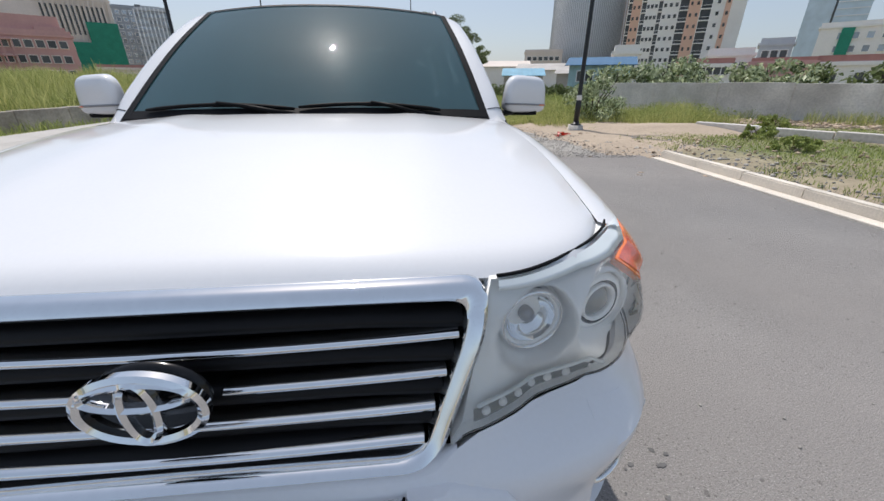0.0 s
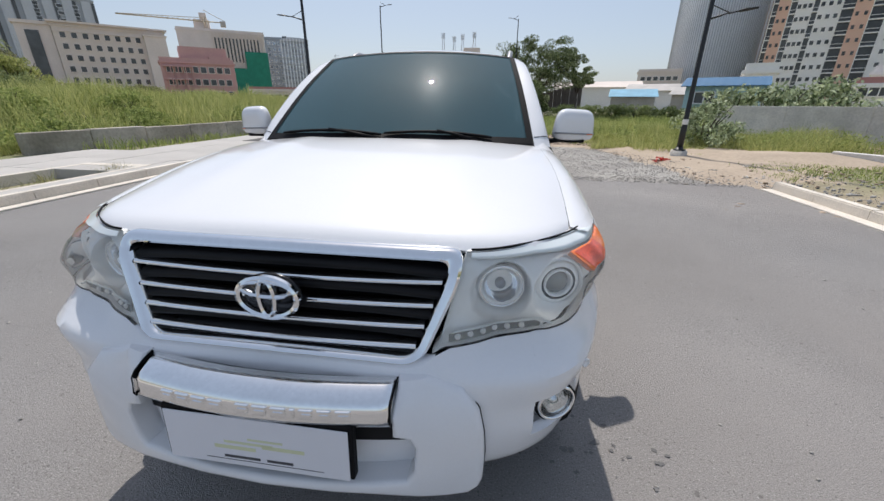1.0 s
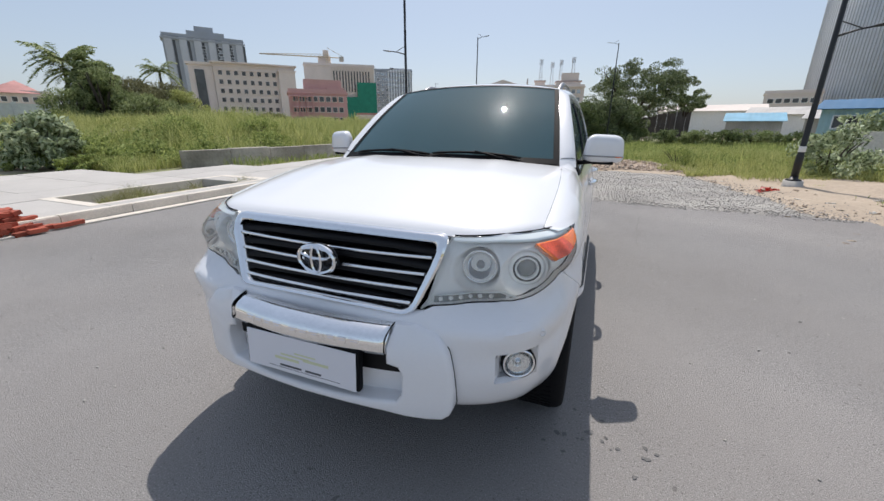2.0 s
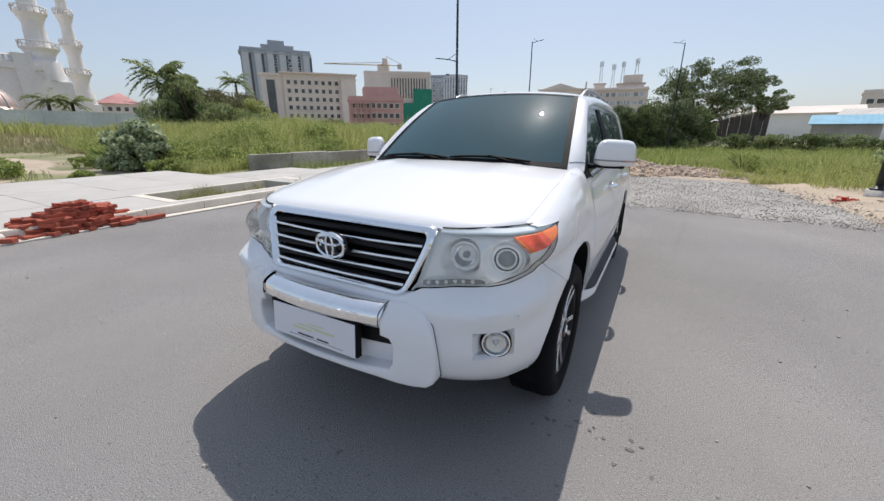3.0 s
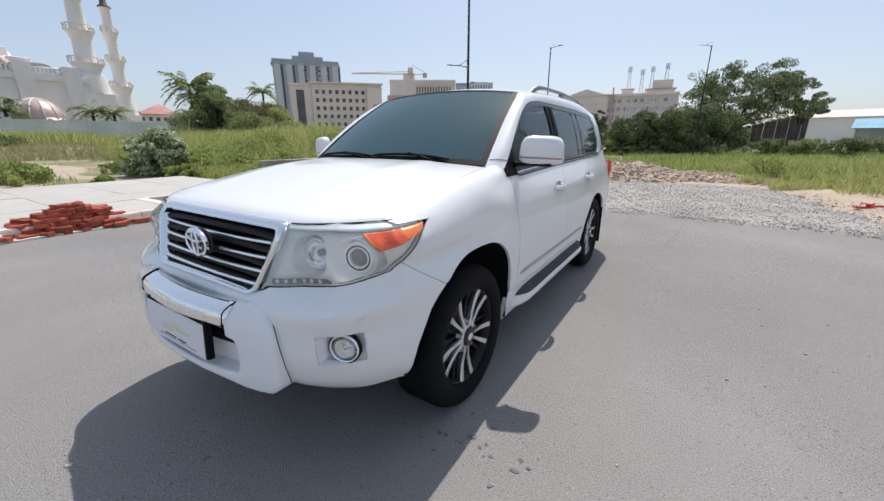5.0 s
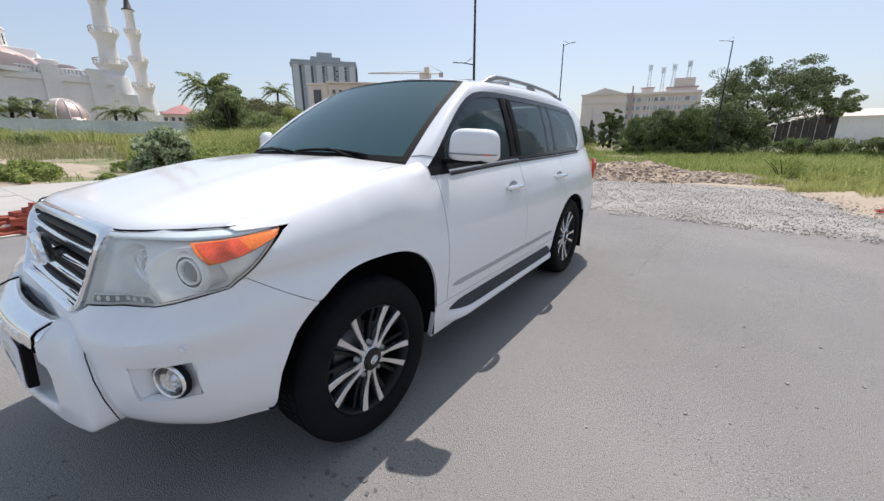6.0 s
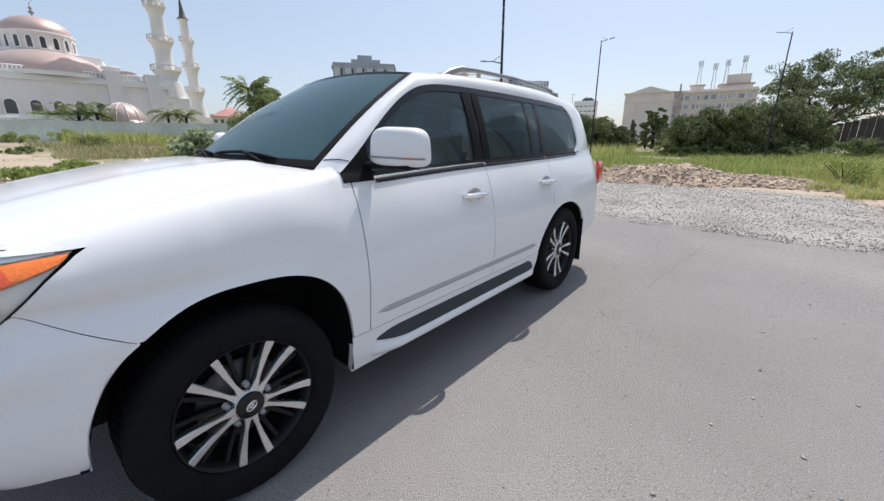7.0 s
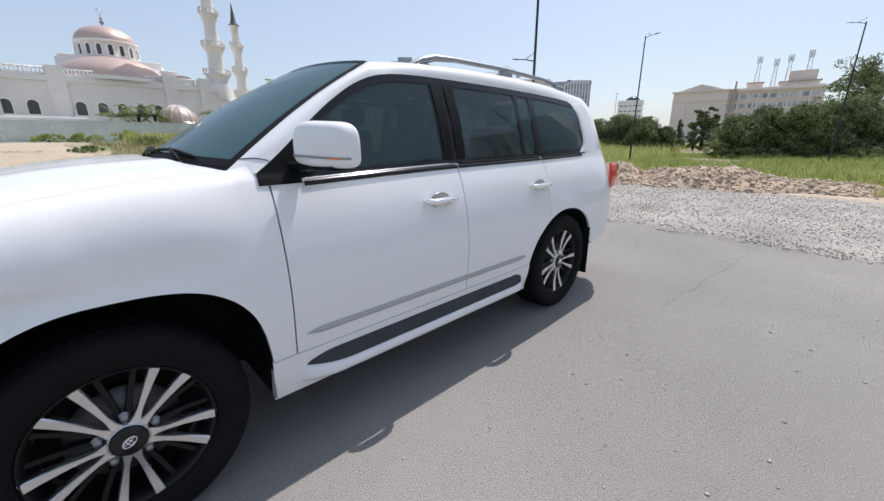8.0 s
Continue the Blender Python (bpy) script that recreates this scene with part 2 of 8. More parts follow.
    f = np.concatenate([base + [0, 1, 3], base + [0, 3, 2], base + [2, 3, 4]])
    return v.reshape(-1, 3), f


def leaf_cards(rng, pos, size, flat=0.5):
    """Small folded leaves: four corners, two triangles."""
    n = len(pos)
    d = rng.normal(size=(n, 3))
    d /= np.linalg.norm(d, axis=1)[:, None]
    e = np.cross(d, rng.normal(size=(n, 3)))
    e /= np.linalg.norm(e, axis=1)[:, None] + 1e-9
    s = (size * rng.uniform(0.6, 1.3, n))[:, None]
    drop = np.array([0, 0, -0.25])
    v = np.stack([pos - d * s * 0.5, pos + e * s * flat * 0.5, pos + d * s * 0.5 + drop * s, pos - e * s * flat * 0.5], 1)
    base = 4 * np.arange(n)[:, None]
    return v.reshape(-1, 3), np.concatenate([base + [0, 1, 2], base + [0, 2, 3]])


def clump_points(rng, centres, radii, per, squash=0.75):
    """Places of leaves in the outer shells of many small clumps."""
    out = []
    for c, r in zip(centres, radii):
        d = rng.normal(size=(per, 3))
        d /= np.linalg.norm(d, axis=1)[:, None]
        k = r * rng.uniform(0.35, 1.0, per) ** 0.6
        out.append(np.asarray(c) + d * k[:, None] * [1, 1, squash])
    return np.concatenate(out)


def crown(name, rng, centres, radii, per, size, material, parent, squash=0.75):
    return soup(name, *leaf_cards(rng, clump_points(rng, centres, radii, per, squash), size), material, parent)


def lumps(rng, pos, size, squash=0.7):
    """Angular stones: eight corners pushed about, six faces."""
    n = len(pos)
    cube = np.array([[x, y, z] for z in (-1, 1) for y in (-1, 1) for x in (-1, 1)], float) * 0.5
    v = cube[None] * (1 + 0.5 * (rng.random((n, 8, 1)) - 0.5)) + 0.22 * (rng.random((n, 8, 3)) - 0.5)
    v *= np.stack([rng.uniform(0.7, 1.4, n), rng.uniform(0.7, 1.4, n), rng.uniform(0.5, 1.0, n) * squash], 1)[:, None] * size[:, None, None]
    a = rng.uniform(0, 2 * np.pi, n)
    t = rng.normal(0, 0.35, n)
    ca, sa, ct, st = np.cos(a), np.sin(a), np.cos(t), np.sin(t)
    x, y, z = v[..., 0], v[..., 1], v[..., 2]
    y, z = ct[:, None] * y - st[:, None] * z, st[:, None] * y + ct[:, None] * z
    x, y = ca[:, None] * x - sa[:, None] * y, sa[:, None] * x + ca[:, None] * y
    v = np.stack([x, y, z], -1) + pos[:, None]
    f = np.array([[0, 2, 3, 1], [4, 5, 7, 6], [0, 1, 5, 4], [2, 6, 7, 3], [0, 4, 6, 2], [1, 3, 7, 5]])
    return v.reshape(-1, 3), (8 * np.arange(n)[:, None, None] + f).reshape(-1, 4)


def fbm(x, y, size, seed=0.0):
    return noise.fractal(Vector((x / size + seed, y / size - seed, seed)), 1.0, 2.0, 4)


# ---- the setting: ground, road, kerbs, pavement, walls ----
def ground_height(x, y):
    """A low rise under the weeds beyond the pavement, and uneven soil."""
    d = math.hypot(x, y)
    h = -0.045
    if d > 9:
        h += 0.05 * fbm(x, y, 6.0, 3.1) * min(1, (d - 9) / 8)
    k = max(0.0, min(1.0, (-x - 12.5 - max(0, 8 - y) * 1.5) / 8)) * max(0.0, min(1.0, (y - 7.5 - 0.25 * max(0.0, -x - 17)) / 6))
    h += 1.25 * k * k * (3 - 2 * k) * max(0.0, min(1.0, (70 - d) / 30))
    r = max(0.0, min(1.0, (x - 5.9) / 1.0)) * max(0.0, min(1.0, (14 - y) / 6))
    soft = lambda v: max(0.0, min(1.0, v)) ** 2 * (3 - 2 * max(0.0, min(1.0, v)))
    h += 1.2 * soft((-x - 34) / 24) * soft((30 - y) / 20) * soft((150 - d) / 60)
    h -= 0.3 * soft((y - 18) / 12) * soft((9 - x) / 8) * soft((x + 26) / 10)
    return h + 0.14 * r


def build_ground():
    bm = bmesh.new()
    ax = sorted({round(s * v, 2) for s in (-1, 1) for v in [*np.arange(0, 30, 0.75), *np.arange(30, 90, 4), 120, 180, 280, 450, 800, 1500, 3000]})
    grid = [[bm.verts.new((x, y, ground_height(x, y))) for x in ax] for y in ax]
    for j in range(len(ax) - 1):
        for i in range(len(ax) - 1):
            bm.faces.new((grid[j][i], grid[j][i + 1], grid[j + 1][i + 1], grid[j + 1][i])).smooth = True
    ob = part("ground", bm, M_SOIL, None)
    tagged(ob, "flat sandy soil with patches of green growth", "ground", kind="structure")


def build_road():
    rng = random.Random(4)
    bm = bmesh.new()
    ys = [-70, -40, -20, -10, -4, 0, 3, 5, 6.4]
    left = [bm.verts.new((-6.24, y, 0)) for y in ys]
    right = [bm.verts.new((5.36, y, 0)) for y in ys]
    n = 46
    far = []
    for i in range(n + 1):
        x = -6.24 + 11.6 * i / n
        far.append(bm.verts.new((x, 7.62 - 0.055 * x + 0.06 * rng.uniform(-1, 1) + 0.08 * math.sin(x * 1.7), 0)))
    for a in range(len(ys) - 1):
        bm.faces.new((left[a], right[a], right[a + 1], left[a + 1]))
    bm.faces.new((left[-1], right[-1], *far[::-1]))
    made = bmesh.ops.extrude_face_region(bm, geom=bm.faces[:])
    bmesh.ops.translate(bm, vec=(0, 0, -0.12), verts=[v for v in made["geom"] if isinstance(v, bmesh.types.BMVert)])
    bmesh.ops.recalc_face_normals(bm, faces=bm.faces)
    tagged(part("road", bm, M_ASPHALT, None), "worn grey asphalt road with a ragged broken end", "road", kind="structure")


def build_gravel():
    rng = np.random.default_rng(5)
    bm = bmesh.new()
    nx, ny = 70, 34
    grid = []
    for j in range(ny + 1):
        row = []
        for i in range(nx + 1):
            x = -9.0 + 14.2 * i / nx
            y0 = 7.5 - 0.055 * x
            y = y0 + (13.9 - y0 + 0.5 * math.sin(x * 0.7)) * j / ny
            x -= 1.5 * (j / ny) * (i / nx) ** 4 - 0.35 * fbm(x, y, 0.8, 12.3) * (i / nx) ** 8
            edge = min(j, ny - j, i, nx - i)
            row.append(bm.verts.new((x, y, -0.03 + 0.035 * min(1, edge / 3) + 0.03 * fbm(x, y, 0.9, 1.3))))
        grid.append(row)
    for j in range(ny):
        for i in range(nx):
            bm.faces.new((grid[j][i], grid[j][i + 1], grid[j + 1][i + 1], grid[j + 1][i])).smooth = True
    bed = part("gravel_strip", bm, M_GRAVEL, None)
    tagged(bed, "loose grey crushed stone laid beyond the asphalt", "gravel", kind="structure")
    n = 46000
    x = rng.uniform(-8.5, 6.6, n)
    y0 = 7.4 - 0.055 * x
    y = y0 + (13.6 - y0) * rng.random(n) ** 1.15
    keep = x < 5.2 - 0.25 * (y - 7.4) + rng.exponential(0.45, n) - 0.3
    x, y = x[keep], y[keep]
    n = len(x)
    bed_z = np.array([0.003 + 0.03 * fbm(a, b, 0.9, 1.3) for a, b in zip(x, y)])
    pos = np.stack([x, y, bed_z + 0.008 * rng.random(n)], 1)
    tagged(soup("gravel_stones", *lumps(rng, pos, 0.006 + 0.015 * rng.random(n) ** 2), M_STONE), "scattered grey angular crushed stones", "gravel", kind="stuff")
    # a few loose chips on the asphalt
    n = 900
    x = rng.uniform(-5.8, 5.2, n)
    y = rng.uniform(-3, 7.6, n)
    keep = (np.abs(x) > 1.3) | (y < -0.5) | (y > 5.2)
    pos = np.stack([x, y, 0 * x + 0.002], 1)[keep]
    tagged(soup("road_chips", *lumps(rng, pos, rng.uniform(0.004, 0.013, len(pos))), M_STONE), "tiny loose stone chips on the road", "gravel", kind="stuff")


def build_road_marks():
    """Damp drips beside the car and a thin crack in the asphalt."""
    rng = random.Random(9)
    bm = bmesh.new()
    for k in range(30):
        x, y, r = rng.gauss(1.1, 0.16), rng.gauss(0.6, 0.13), rng.uniform(0.004, 0.017)
        n = 11
        bm.faces.new([bm.verts.new((x + r * rng.uniform(0.6, 1.3) * math.cos(2 * math.pi * i / n), y + 0.8 * r * rng.uniform(0.6, 1.3) * math.sin(2 * math.pi * i / n), 0.0025 + 0.0001 * k)) for i in range(n)])
    tagged(part("damp_spots", bm, M_DAMP, None), "small dark damp spots on the asphalt", "stain", kind="stuff")
    bm = bmesh.new()
    prev = None
    for i in range(70):
        u = i / 69
        x, y, w = 1.6 + 0.24 * u + 0.05 * fbm(u * 4, 0, 0.5, 3.3), 4.3 + 3.1 * u, 0.002 + 0.006 * abs(fbm(u * 9, 2, 0.6, 5.1))
        row = [bm.verts.new((x - w, y, 0.003)), bm.verts.new((x + w, y, 0.003))]
        if prev:
            bm.faces.new((prev[0], prev[1], row[1], row[0]))
        prev = row
    tagged(part("road_crack", bm, M_DAMP, None), "thin dark crack running along the asphalt", "crack", kind="stuff")


def kerb_mesh(length, width, height):
    bm = bmesh.new()
    block(bm, 0, width, 0, length - 0.012, -0.1, height)
    edges = [e for e in bm.edges if all(v.co.z > 0 for v in e.verts) and abs(e.verts[0].co.x - e.verts[1].co.x) < 1e-4]
    bmesh.ops.bevel(bm, geom=edges, offset=0.018, segments=2, affect="EDGES")
    me = bpy.data.meshes.new("kerb_stone")
    bm.to_mesh(me)
    bm.free()
    me.materials.append(M_KERB)
    return me


def build_kerbs():
    me = kerb_mesh(1.0, 0.16, 0.16)
    strip = bpy.data.meshes.new("gutter")
    for name, x, y0, y1, sign in (("kerb_row", -6.46, -24, 24, -1), ("kerb_row", 5.56, -24, 7.0, 1)):
        row = thing(name, "pale concrete kerb stones along the road edge", "kerb", kind="structure")
        y = y0
        while y < y1:
            st = new("kerb_stone", me)
            st.parent = row
            st.matrix_basis = pose(x if sign > 0 else x - 0.16, y, random.uniform(-0.004, 0.004), 0, random.uniform(-0.4, 0.4), random.uniform(-0.25, 0.25))
            y += 1.0
        bm = bmesh.new()
        block(bm, min(x, x - sign * 0.2) + 0.004, max(x, x - sign * 0.2) - 0.004, y0, y1, -0.1, 0.024, 0.008)
        part("gutter", bm, M_KERB, row)
    bpy.data.meshes.remove(strip)


def build_pavement():
    pav = thing("pavement", "broad pale concrete pavement with an open planting pit", "pavement", kind="structure")
    shared = {}
    def slab(x0, x1, y0, y1):
        key = (round(x1 - x0, 3), round(y1 - y0, 3))
        if key not in shared:
            bm = bmesh.new()
            block(bm, 0, key[0] - 0.012, 0, key[1] - 0.012, -0.2, 0)
            me = bpy.data.meshes.new("slab")
            bm.to_mesh(me)
            bm.free()
            me.materials.append(M_SLAB)
            shared[key] = me
        ob = new("slab", shared[key])
        ob.parent = pav
        ob.matrix_basis = pose(x0, y0, 0.152 + random.uniform(-0.003, 0.003), random.uniform(-0.1, 0.1), random.uniform(-0.1, 0.1), 0)
    xs = [-13.6, -12.2, -10.9, -9.6, -8.4, -7.0, -6.62]
    ys = list(np.arange(-22.7, 19, 1.5))
    pit = (-8.4, -7.0)
    for y in ys:
        for a, b in zip(xs, xs[1:]):
            if a < -12 and y > 5.5:
                continue
            if a < -10.5 and y > 8.2:
                continue
            if (a, b) == pit and (3.2 < y + 0.75 < 6.3 or 11.5 < y + 0.75 < 14.5):
                continue
            slab(a, b, y, y + 1.5)
    # darker expansion strip and the rim of the pit
    bm = bmesh.new()
    for a, b, c, d in ((-8.52, -8.4, 2.6, 6.6), (-7.0, -6.9, 2.6, 6.6), (-8.4, -7.0, 2.6, 2.8), (-8.4, -7.0, 6.35, 6.6)):
        block(bm, a, b, c, d, -0.15, 0.16, 0.01)
    part("pit_rim", bm, M_KERB, pav, "rough concrete rim of the planting pit")


def build_low_wall():
    bm = bmesh.new()
    p0, p1 = Vector((-12.6, 8.35, 0)), Vector((-10.2, 20.0, 0))
    d = (p1 - p0).normalized()
    nrm = Vector((-d.y, d.x, 0))
    n = 7
    for i in range(n):
        a, b = p0 + (p1 - p0) * i / n, p0 + (p1 - p0) * (i + 1 - 0.01) / n
        h = 0.58 + 0.02 * math.sin(i * 2.1)
        vs = [bm.verts.new((q.x, q.y, z)) for z in (-0.4, h) for q in (a, b, b + nrm * 0.28, a + nrm * 0.28)]
        for f in ((0, 3, 2, 1), (4, 5, 6, 7), (0, 1, 5, 4), (1, 2, 6, 5), (2, 3, 7, 6), (3, 0, 4, 7)):
            bm.faces.new([vs[k] for k in f])
    bmesh.ops.bevel(bm, geom=bm.edges[:], offset=0.014, segments=1, affect="EDGES")
    wall = part("wall_low", bm, M_LOWWALL, None)
    tagged(wall, "low weathered concrete retaining wall under the weeds", "wall", kind="structure")


def build_site_wall():
    """Boundary wall of raw concrete with panel joints and a coping, and a broken low kerb before it."""
    p0, p1 = Vector((10.3, 19.6, 0)), Vector((27, 4.6, 0))
    ang = math.degrees(math.atan2(p1.y - p0.y, p1.x - p0.x))
    length = (p1 - p0).length
    wall = thing("wall_boundary", "long raw concrete boundary wall with grey stains", "wall", (p0.x, p0.y, 0), ang, kind="structure")
    n = 9
    for i in range(n):
        bm = bmesh.new()
        block(bm, length * i / n + 0.015, length * (i + 1) / n - 0.015, 0, 0.2, -0.3, 1.38 + 0.015 * (i % 3), 0.012)
        part("panel", bm, M_OLDWALL, wall)
    bm = bmesh.new()
    block(bm, 0, length, 0.025, 0.175, -0.3, 1.33)
    part("core", bm, M_OLDWALL, wall)
    q0, q1 = Vector((9.4, 11.2, 0)), Vector((14.6, 3.0, 0))
    ang = math.degrees(math.atan2(q1.y - q0.y, q1.x - q0.x))
    low = thing("wall_footing", "low broken concrete footing half sunk in sand", "wall", (q0.x, q0.y, 0), ang, kind="structure")
    for i in range(6):
        bm = bmesh.new()
        block(bm, 1.6 * i, 1.6 * i + 1.57, 0, 0.22, -0.25, 0.3 - 0.02 * (i % 2), 0.02)
        part("footing_block", bm, M_OLDWALL, low)


def sand_patch(name, label, cx, cy, rx, ry, h, seed):
    bm = bmesh.new()
    n, rings = 40, 7
    c = bm.verts.new((cx, cy, ground_height(cx, cy) + h))
    prev = None
    for r in range(1, rings + 1):
        k = r / rings
        ring = []
        for i in range(n):
            a = 2 * math.pi * i / n
            w = 1 + 0.3 * noise.noise(Vector((math.cos(a) * 1.5, math.sin(a) * 1.5, seed)))
            x, y = cx + rx * k * w * math.cos(a), cy + ry * k * w * math.sin(a)
            z = ground_height(x, y) + (h * (1 - k * k) + 0.05 * fbm(x, y, 1.2, seed)) * (1 - k ** 4) - 0.03 * k ** 6 + 0.012
            ring.append(bm.verts.new((x, y, z)))
        for i in range(n):
            j = (i + 1) % n
            f = bm.faces.new((prev[i], ring[i], ring[j], prev[j]) if prev else (c, ring[i], ring[j]))
            f.smooth = True
        prev = ring
    tagged(part(name, bm, M_SAND, None), label, "sand", kind="structure")


def build_sand():
    sand_patch("sand_bank", "heap of pale bare sand beside the road", 8.8, 11.5, 3.2, 2.0, 0.2, 1.0)
    sand_patch("sand_bank", "trodden bare sand along the field edge", 7.2, 13.6, 4.0, 2.0, 0.1, 2.0)
    sand_patch("sand_field", "bare yellow sand beyond the pavement", -30.0, 1.6, 16.0, 5.4, 0.03, 3.0)
    sand_patch("sand_field", "bare yellow sand before the boundary wall", -46.0, -6.0, 18.0, 10.0, 0.05, 4.0)
    sand_patch("sand_bank", "trodden sand and earth round the lamp foot", 6.4, 12.6, 3.6, 5.2, 0.035, 6.0)
    sand_patch("sand_bank", "bare earth beside the gravel", 2.0, 14.6, 8.0, 1.4, 0.05, 5.0)


def build_rubble():
    rng = np.random.default_rng(8)
    bm = bmesh.new()
    nx, ny = 150, 40
    def top(x, y):
        u, v = (x + 2.0) / 6.2, (y - 15.2 - 0.12 * x) / 1.5
        k = max(0.0, 1 - u * u) * max(0.0, 1 - v * v)
        return -0.03 + 0.6 * k ** 0.7 * (0.75 + 0.7 * fbm(x, y, 1.3, 7.7) + 0.16 * fbm(x, y, 0.45, 2.7))
    grid = [[bm.verts.new((-8.4 + 12.8 * i / nx, 13.6 + 0.12 * (-8.4 + 12.8 * i / nx) + 3.2 * j / ny, 0)) for i in range(nx + 1)] for j in range(ny + 1)]
    for row in grid:
        for v in row:
            v.co.z = top(v.co.x, v.co.y)
    for j in range(ny):
        for i in range(nx):
            bm.faces.new((grid[j][i], grid[j][i + 1], grid[j + 1][i + 1], grid[j + 1][i])).smooth = True
    heap = part("rubble_heap", bm, M_HEAP, None)
    tagged(heap, "long low heap of earth and broken rubble", "rubble", kind="stuff")
    n = 14000
    x = rng.uniform(-8.0, 4.2, n)
    y = 13.7 + 0.12 * x + 3.0 * rng.random(n)
    z = np.array([top(a, b) for a, b in zip(x, y)])
    pos = np.stack([x, y, z + 0.012], 1)
    tagged(soup("rubble_lumps", *lumps(rng, pos, 0.012 + 0.085 * rng.random(n) ** 7, 0.85), M_RUBBLE), "brown and pale broken lumps on the heap", "rubble", kind="stuff")
    # litter of small lumps on the sand by the lamp post
    n = 2600
    x = rng.uniform(4.0, 15, n)
    y = rng.uniform(5, 15, n)
    pos = np.stack([x, y, np.array([ground_height(a, b) for a, b in zip(x, y)]) + 0.03], 1)
    tagged(soup("stone_litter", *lumps(rng, pos, 0.012 + 0.06 * rng.random(n) ** 6), M_HEAPLUMP), "stones and rubble bits strewn on sand", "rubble", kind="stuff")


def build_verge():
    """Grey grit and clods behind the kerb, and clods thrown up along the boundary wall."""
    rng = np.random.default_rng(18)
    n = 9000
    y = rng.uniform(-9, 8.5, n)
    x = 5.78 + 1.9 * rng.random(n) ** 1.8
    keep = np.array([fbm(a, b, 1.3, 21.0) > -0.25 for a, b in zip(x, y)])
    x, y = x[keep], y[keep]
    pos = np.stack([x, y, np.array([ground_height(a, b) for a, b in zip(x, y)]) + 0.008], 1)
    tagged(soup("verge_grit", *lumps(rng, pos, 0.007 + 0.045 * rng.random(len(x)) ** 6, 0.9), M_STONE), "grey grit and small stones behind the kerb", "gravel", kind="stuff")
    n = 7000
    u = rng.random(n) ** 1.6
    off = 0.3 + 2.6 * rng.random(n) ** 1.5
    x, y = 10.3 + 12 * u - 0.67 * off, 19.6 - 10.8 * u - 0.74 * off
    pos = np.stack([x, y, np.array([ground_height(a, b) for a, b in zip(x, y)]) + 0.02], 1)
    tagged(soup("earth_clods", *lumps(rng, pos, 0.025 + 0.15 * rng.random(n) ** 5), M_HEAPLUMP), "brown earth clods along the boundary wall", "rubble", kind="stuff")


def build_bricks():
    bm = bmesh.new()
    block(bm, -0.1, 0.1, -0.048, 0.048, -0.03, 0.03, 0.003, seg=1)
    me = bpy.data.meshes.new("brick")
    bm.to_mesh(me)
    bm.free()
    me.materials.append(M_BRICK)
    pile = thing("brick_pile", "tumbled pile of new red bricks on the kerb", "brick pile", (-6.62, 1.1, 0))
    rng = random.Random(12)
    for k in range(300):
        layer = int(6.4 * rng.random() ** 1.35)
        f = 1 - layer / 7.6
        x, y = rng.uniform(-0.42, 0.36) * f, rng.uniform(-0.66, 0.62) * f
        z = 0.032 + 0.061 * layer
        if x < 0.1 and layer < 3:
            z += 0.13
        st = new("brick", me)
        st.parent = pile
        a = rng.choice((90, 88, 96, 14, 80)) + rng.uniform(-14, 14)
        st.matrix_basis = pose(x, y, z, rng.gauss(0, 6), rng.gauss(0, 6), a)
    for x, y, a in ((0.3, 0.66, 95), (0.36, 0.8, 84), (0.42, 0.5, 92), (0.34, 0.98, 100), (0.3, -0.86, 40), (0.12, -0.8, 75)):
        st = new("brick", me)
        st.parent = pile
        st.matrix_basis = pose(x, y, 0.055, 0, 0, a)
    rs = np.random.default_rng(33)
    pos = np.stack([rs.uniform(-6.55, -6.3, 26), rs.uniform(-0.75, 0.42, 26), rs.uniform(0.03, 0.1, 26)], 1)
    tagged(soup("broken_blocks", *lumps(rs, pos, 0.05 + 0.1 * rs.random(26)), M_CHUNK), "pale broken concrete lumps in the gutter", "rubble", kind="stuff")


build_ground()
build_road()
build_gravel()
build_road_marks()
build_kerbs()
build_pavement()
build_low_wall()
build_site_wall()
build_sand()
build_rubble()
build_verge()
build_bricks()


def litter(name, label, at, size, seed, material):
    """A crumpled scrap of sheet."""
    rng = random.Random(seed)
    bm = bmesh.new()
    rows = [[bm.verts.new((size * (i / 4 - 0.5) + rng.uniform(-0.1, 0.1) * size, size * 0.7 * (j / 4 - 0.5) + rng.uniform(-0.1, 0.1) * size, size * rng.uniform(0.0, 0.3))) for i in range(5)] for j in range(5)]
    for j in range(4):
        for i in range(4):
            bm.faces.new((rows[j][i], rows[j][i + 1], rows[j + 1][i + 1], rows[j + 1][i]))
    bmesh.ops.solidify(bm, geom=bm.faces[:], thickness=0.004)
    bm.transform(pose(at[0], at[1], ground_height(*at) + 0.03, 0, 0, rng.uniform(0, 360)))
    tagged(part(name, bm, material, None), label, "litter", group="scraps by the lamp")


for k, (x, y, size) in enumerate(((4.95, 10.75, 0.34), (5.2, 10.95, 0.2), (4.75, 10.5, 0.16))):
    litter("plastic_bag", "crumpled red plastic bag on sandy ground", (x, y), size, 70 + k, M_REDBAG)
for k, (x, y, size) in enumerate(((5.15, 9.5, 0.12), (5.55, 9.15, 0.16), (5.85, 8.35, 0.14), (6.5, 9.6, 0.13), (8.4, 10.7, 0.15), (6.9, 8.7, 0.1), (4.4, 12.3, 0.11))):
    litter("paper_scrap", "crumpled white paper scrap on sandy ground", (x, y), size, 80 + k, M_PAPER)


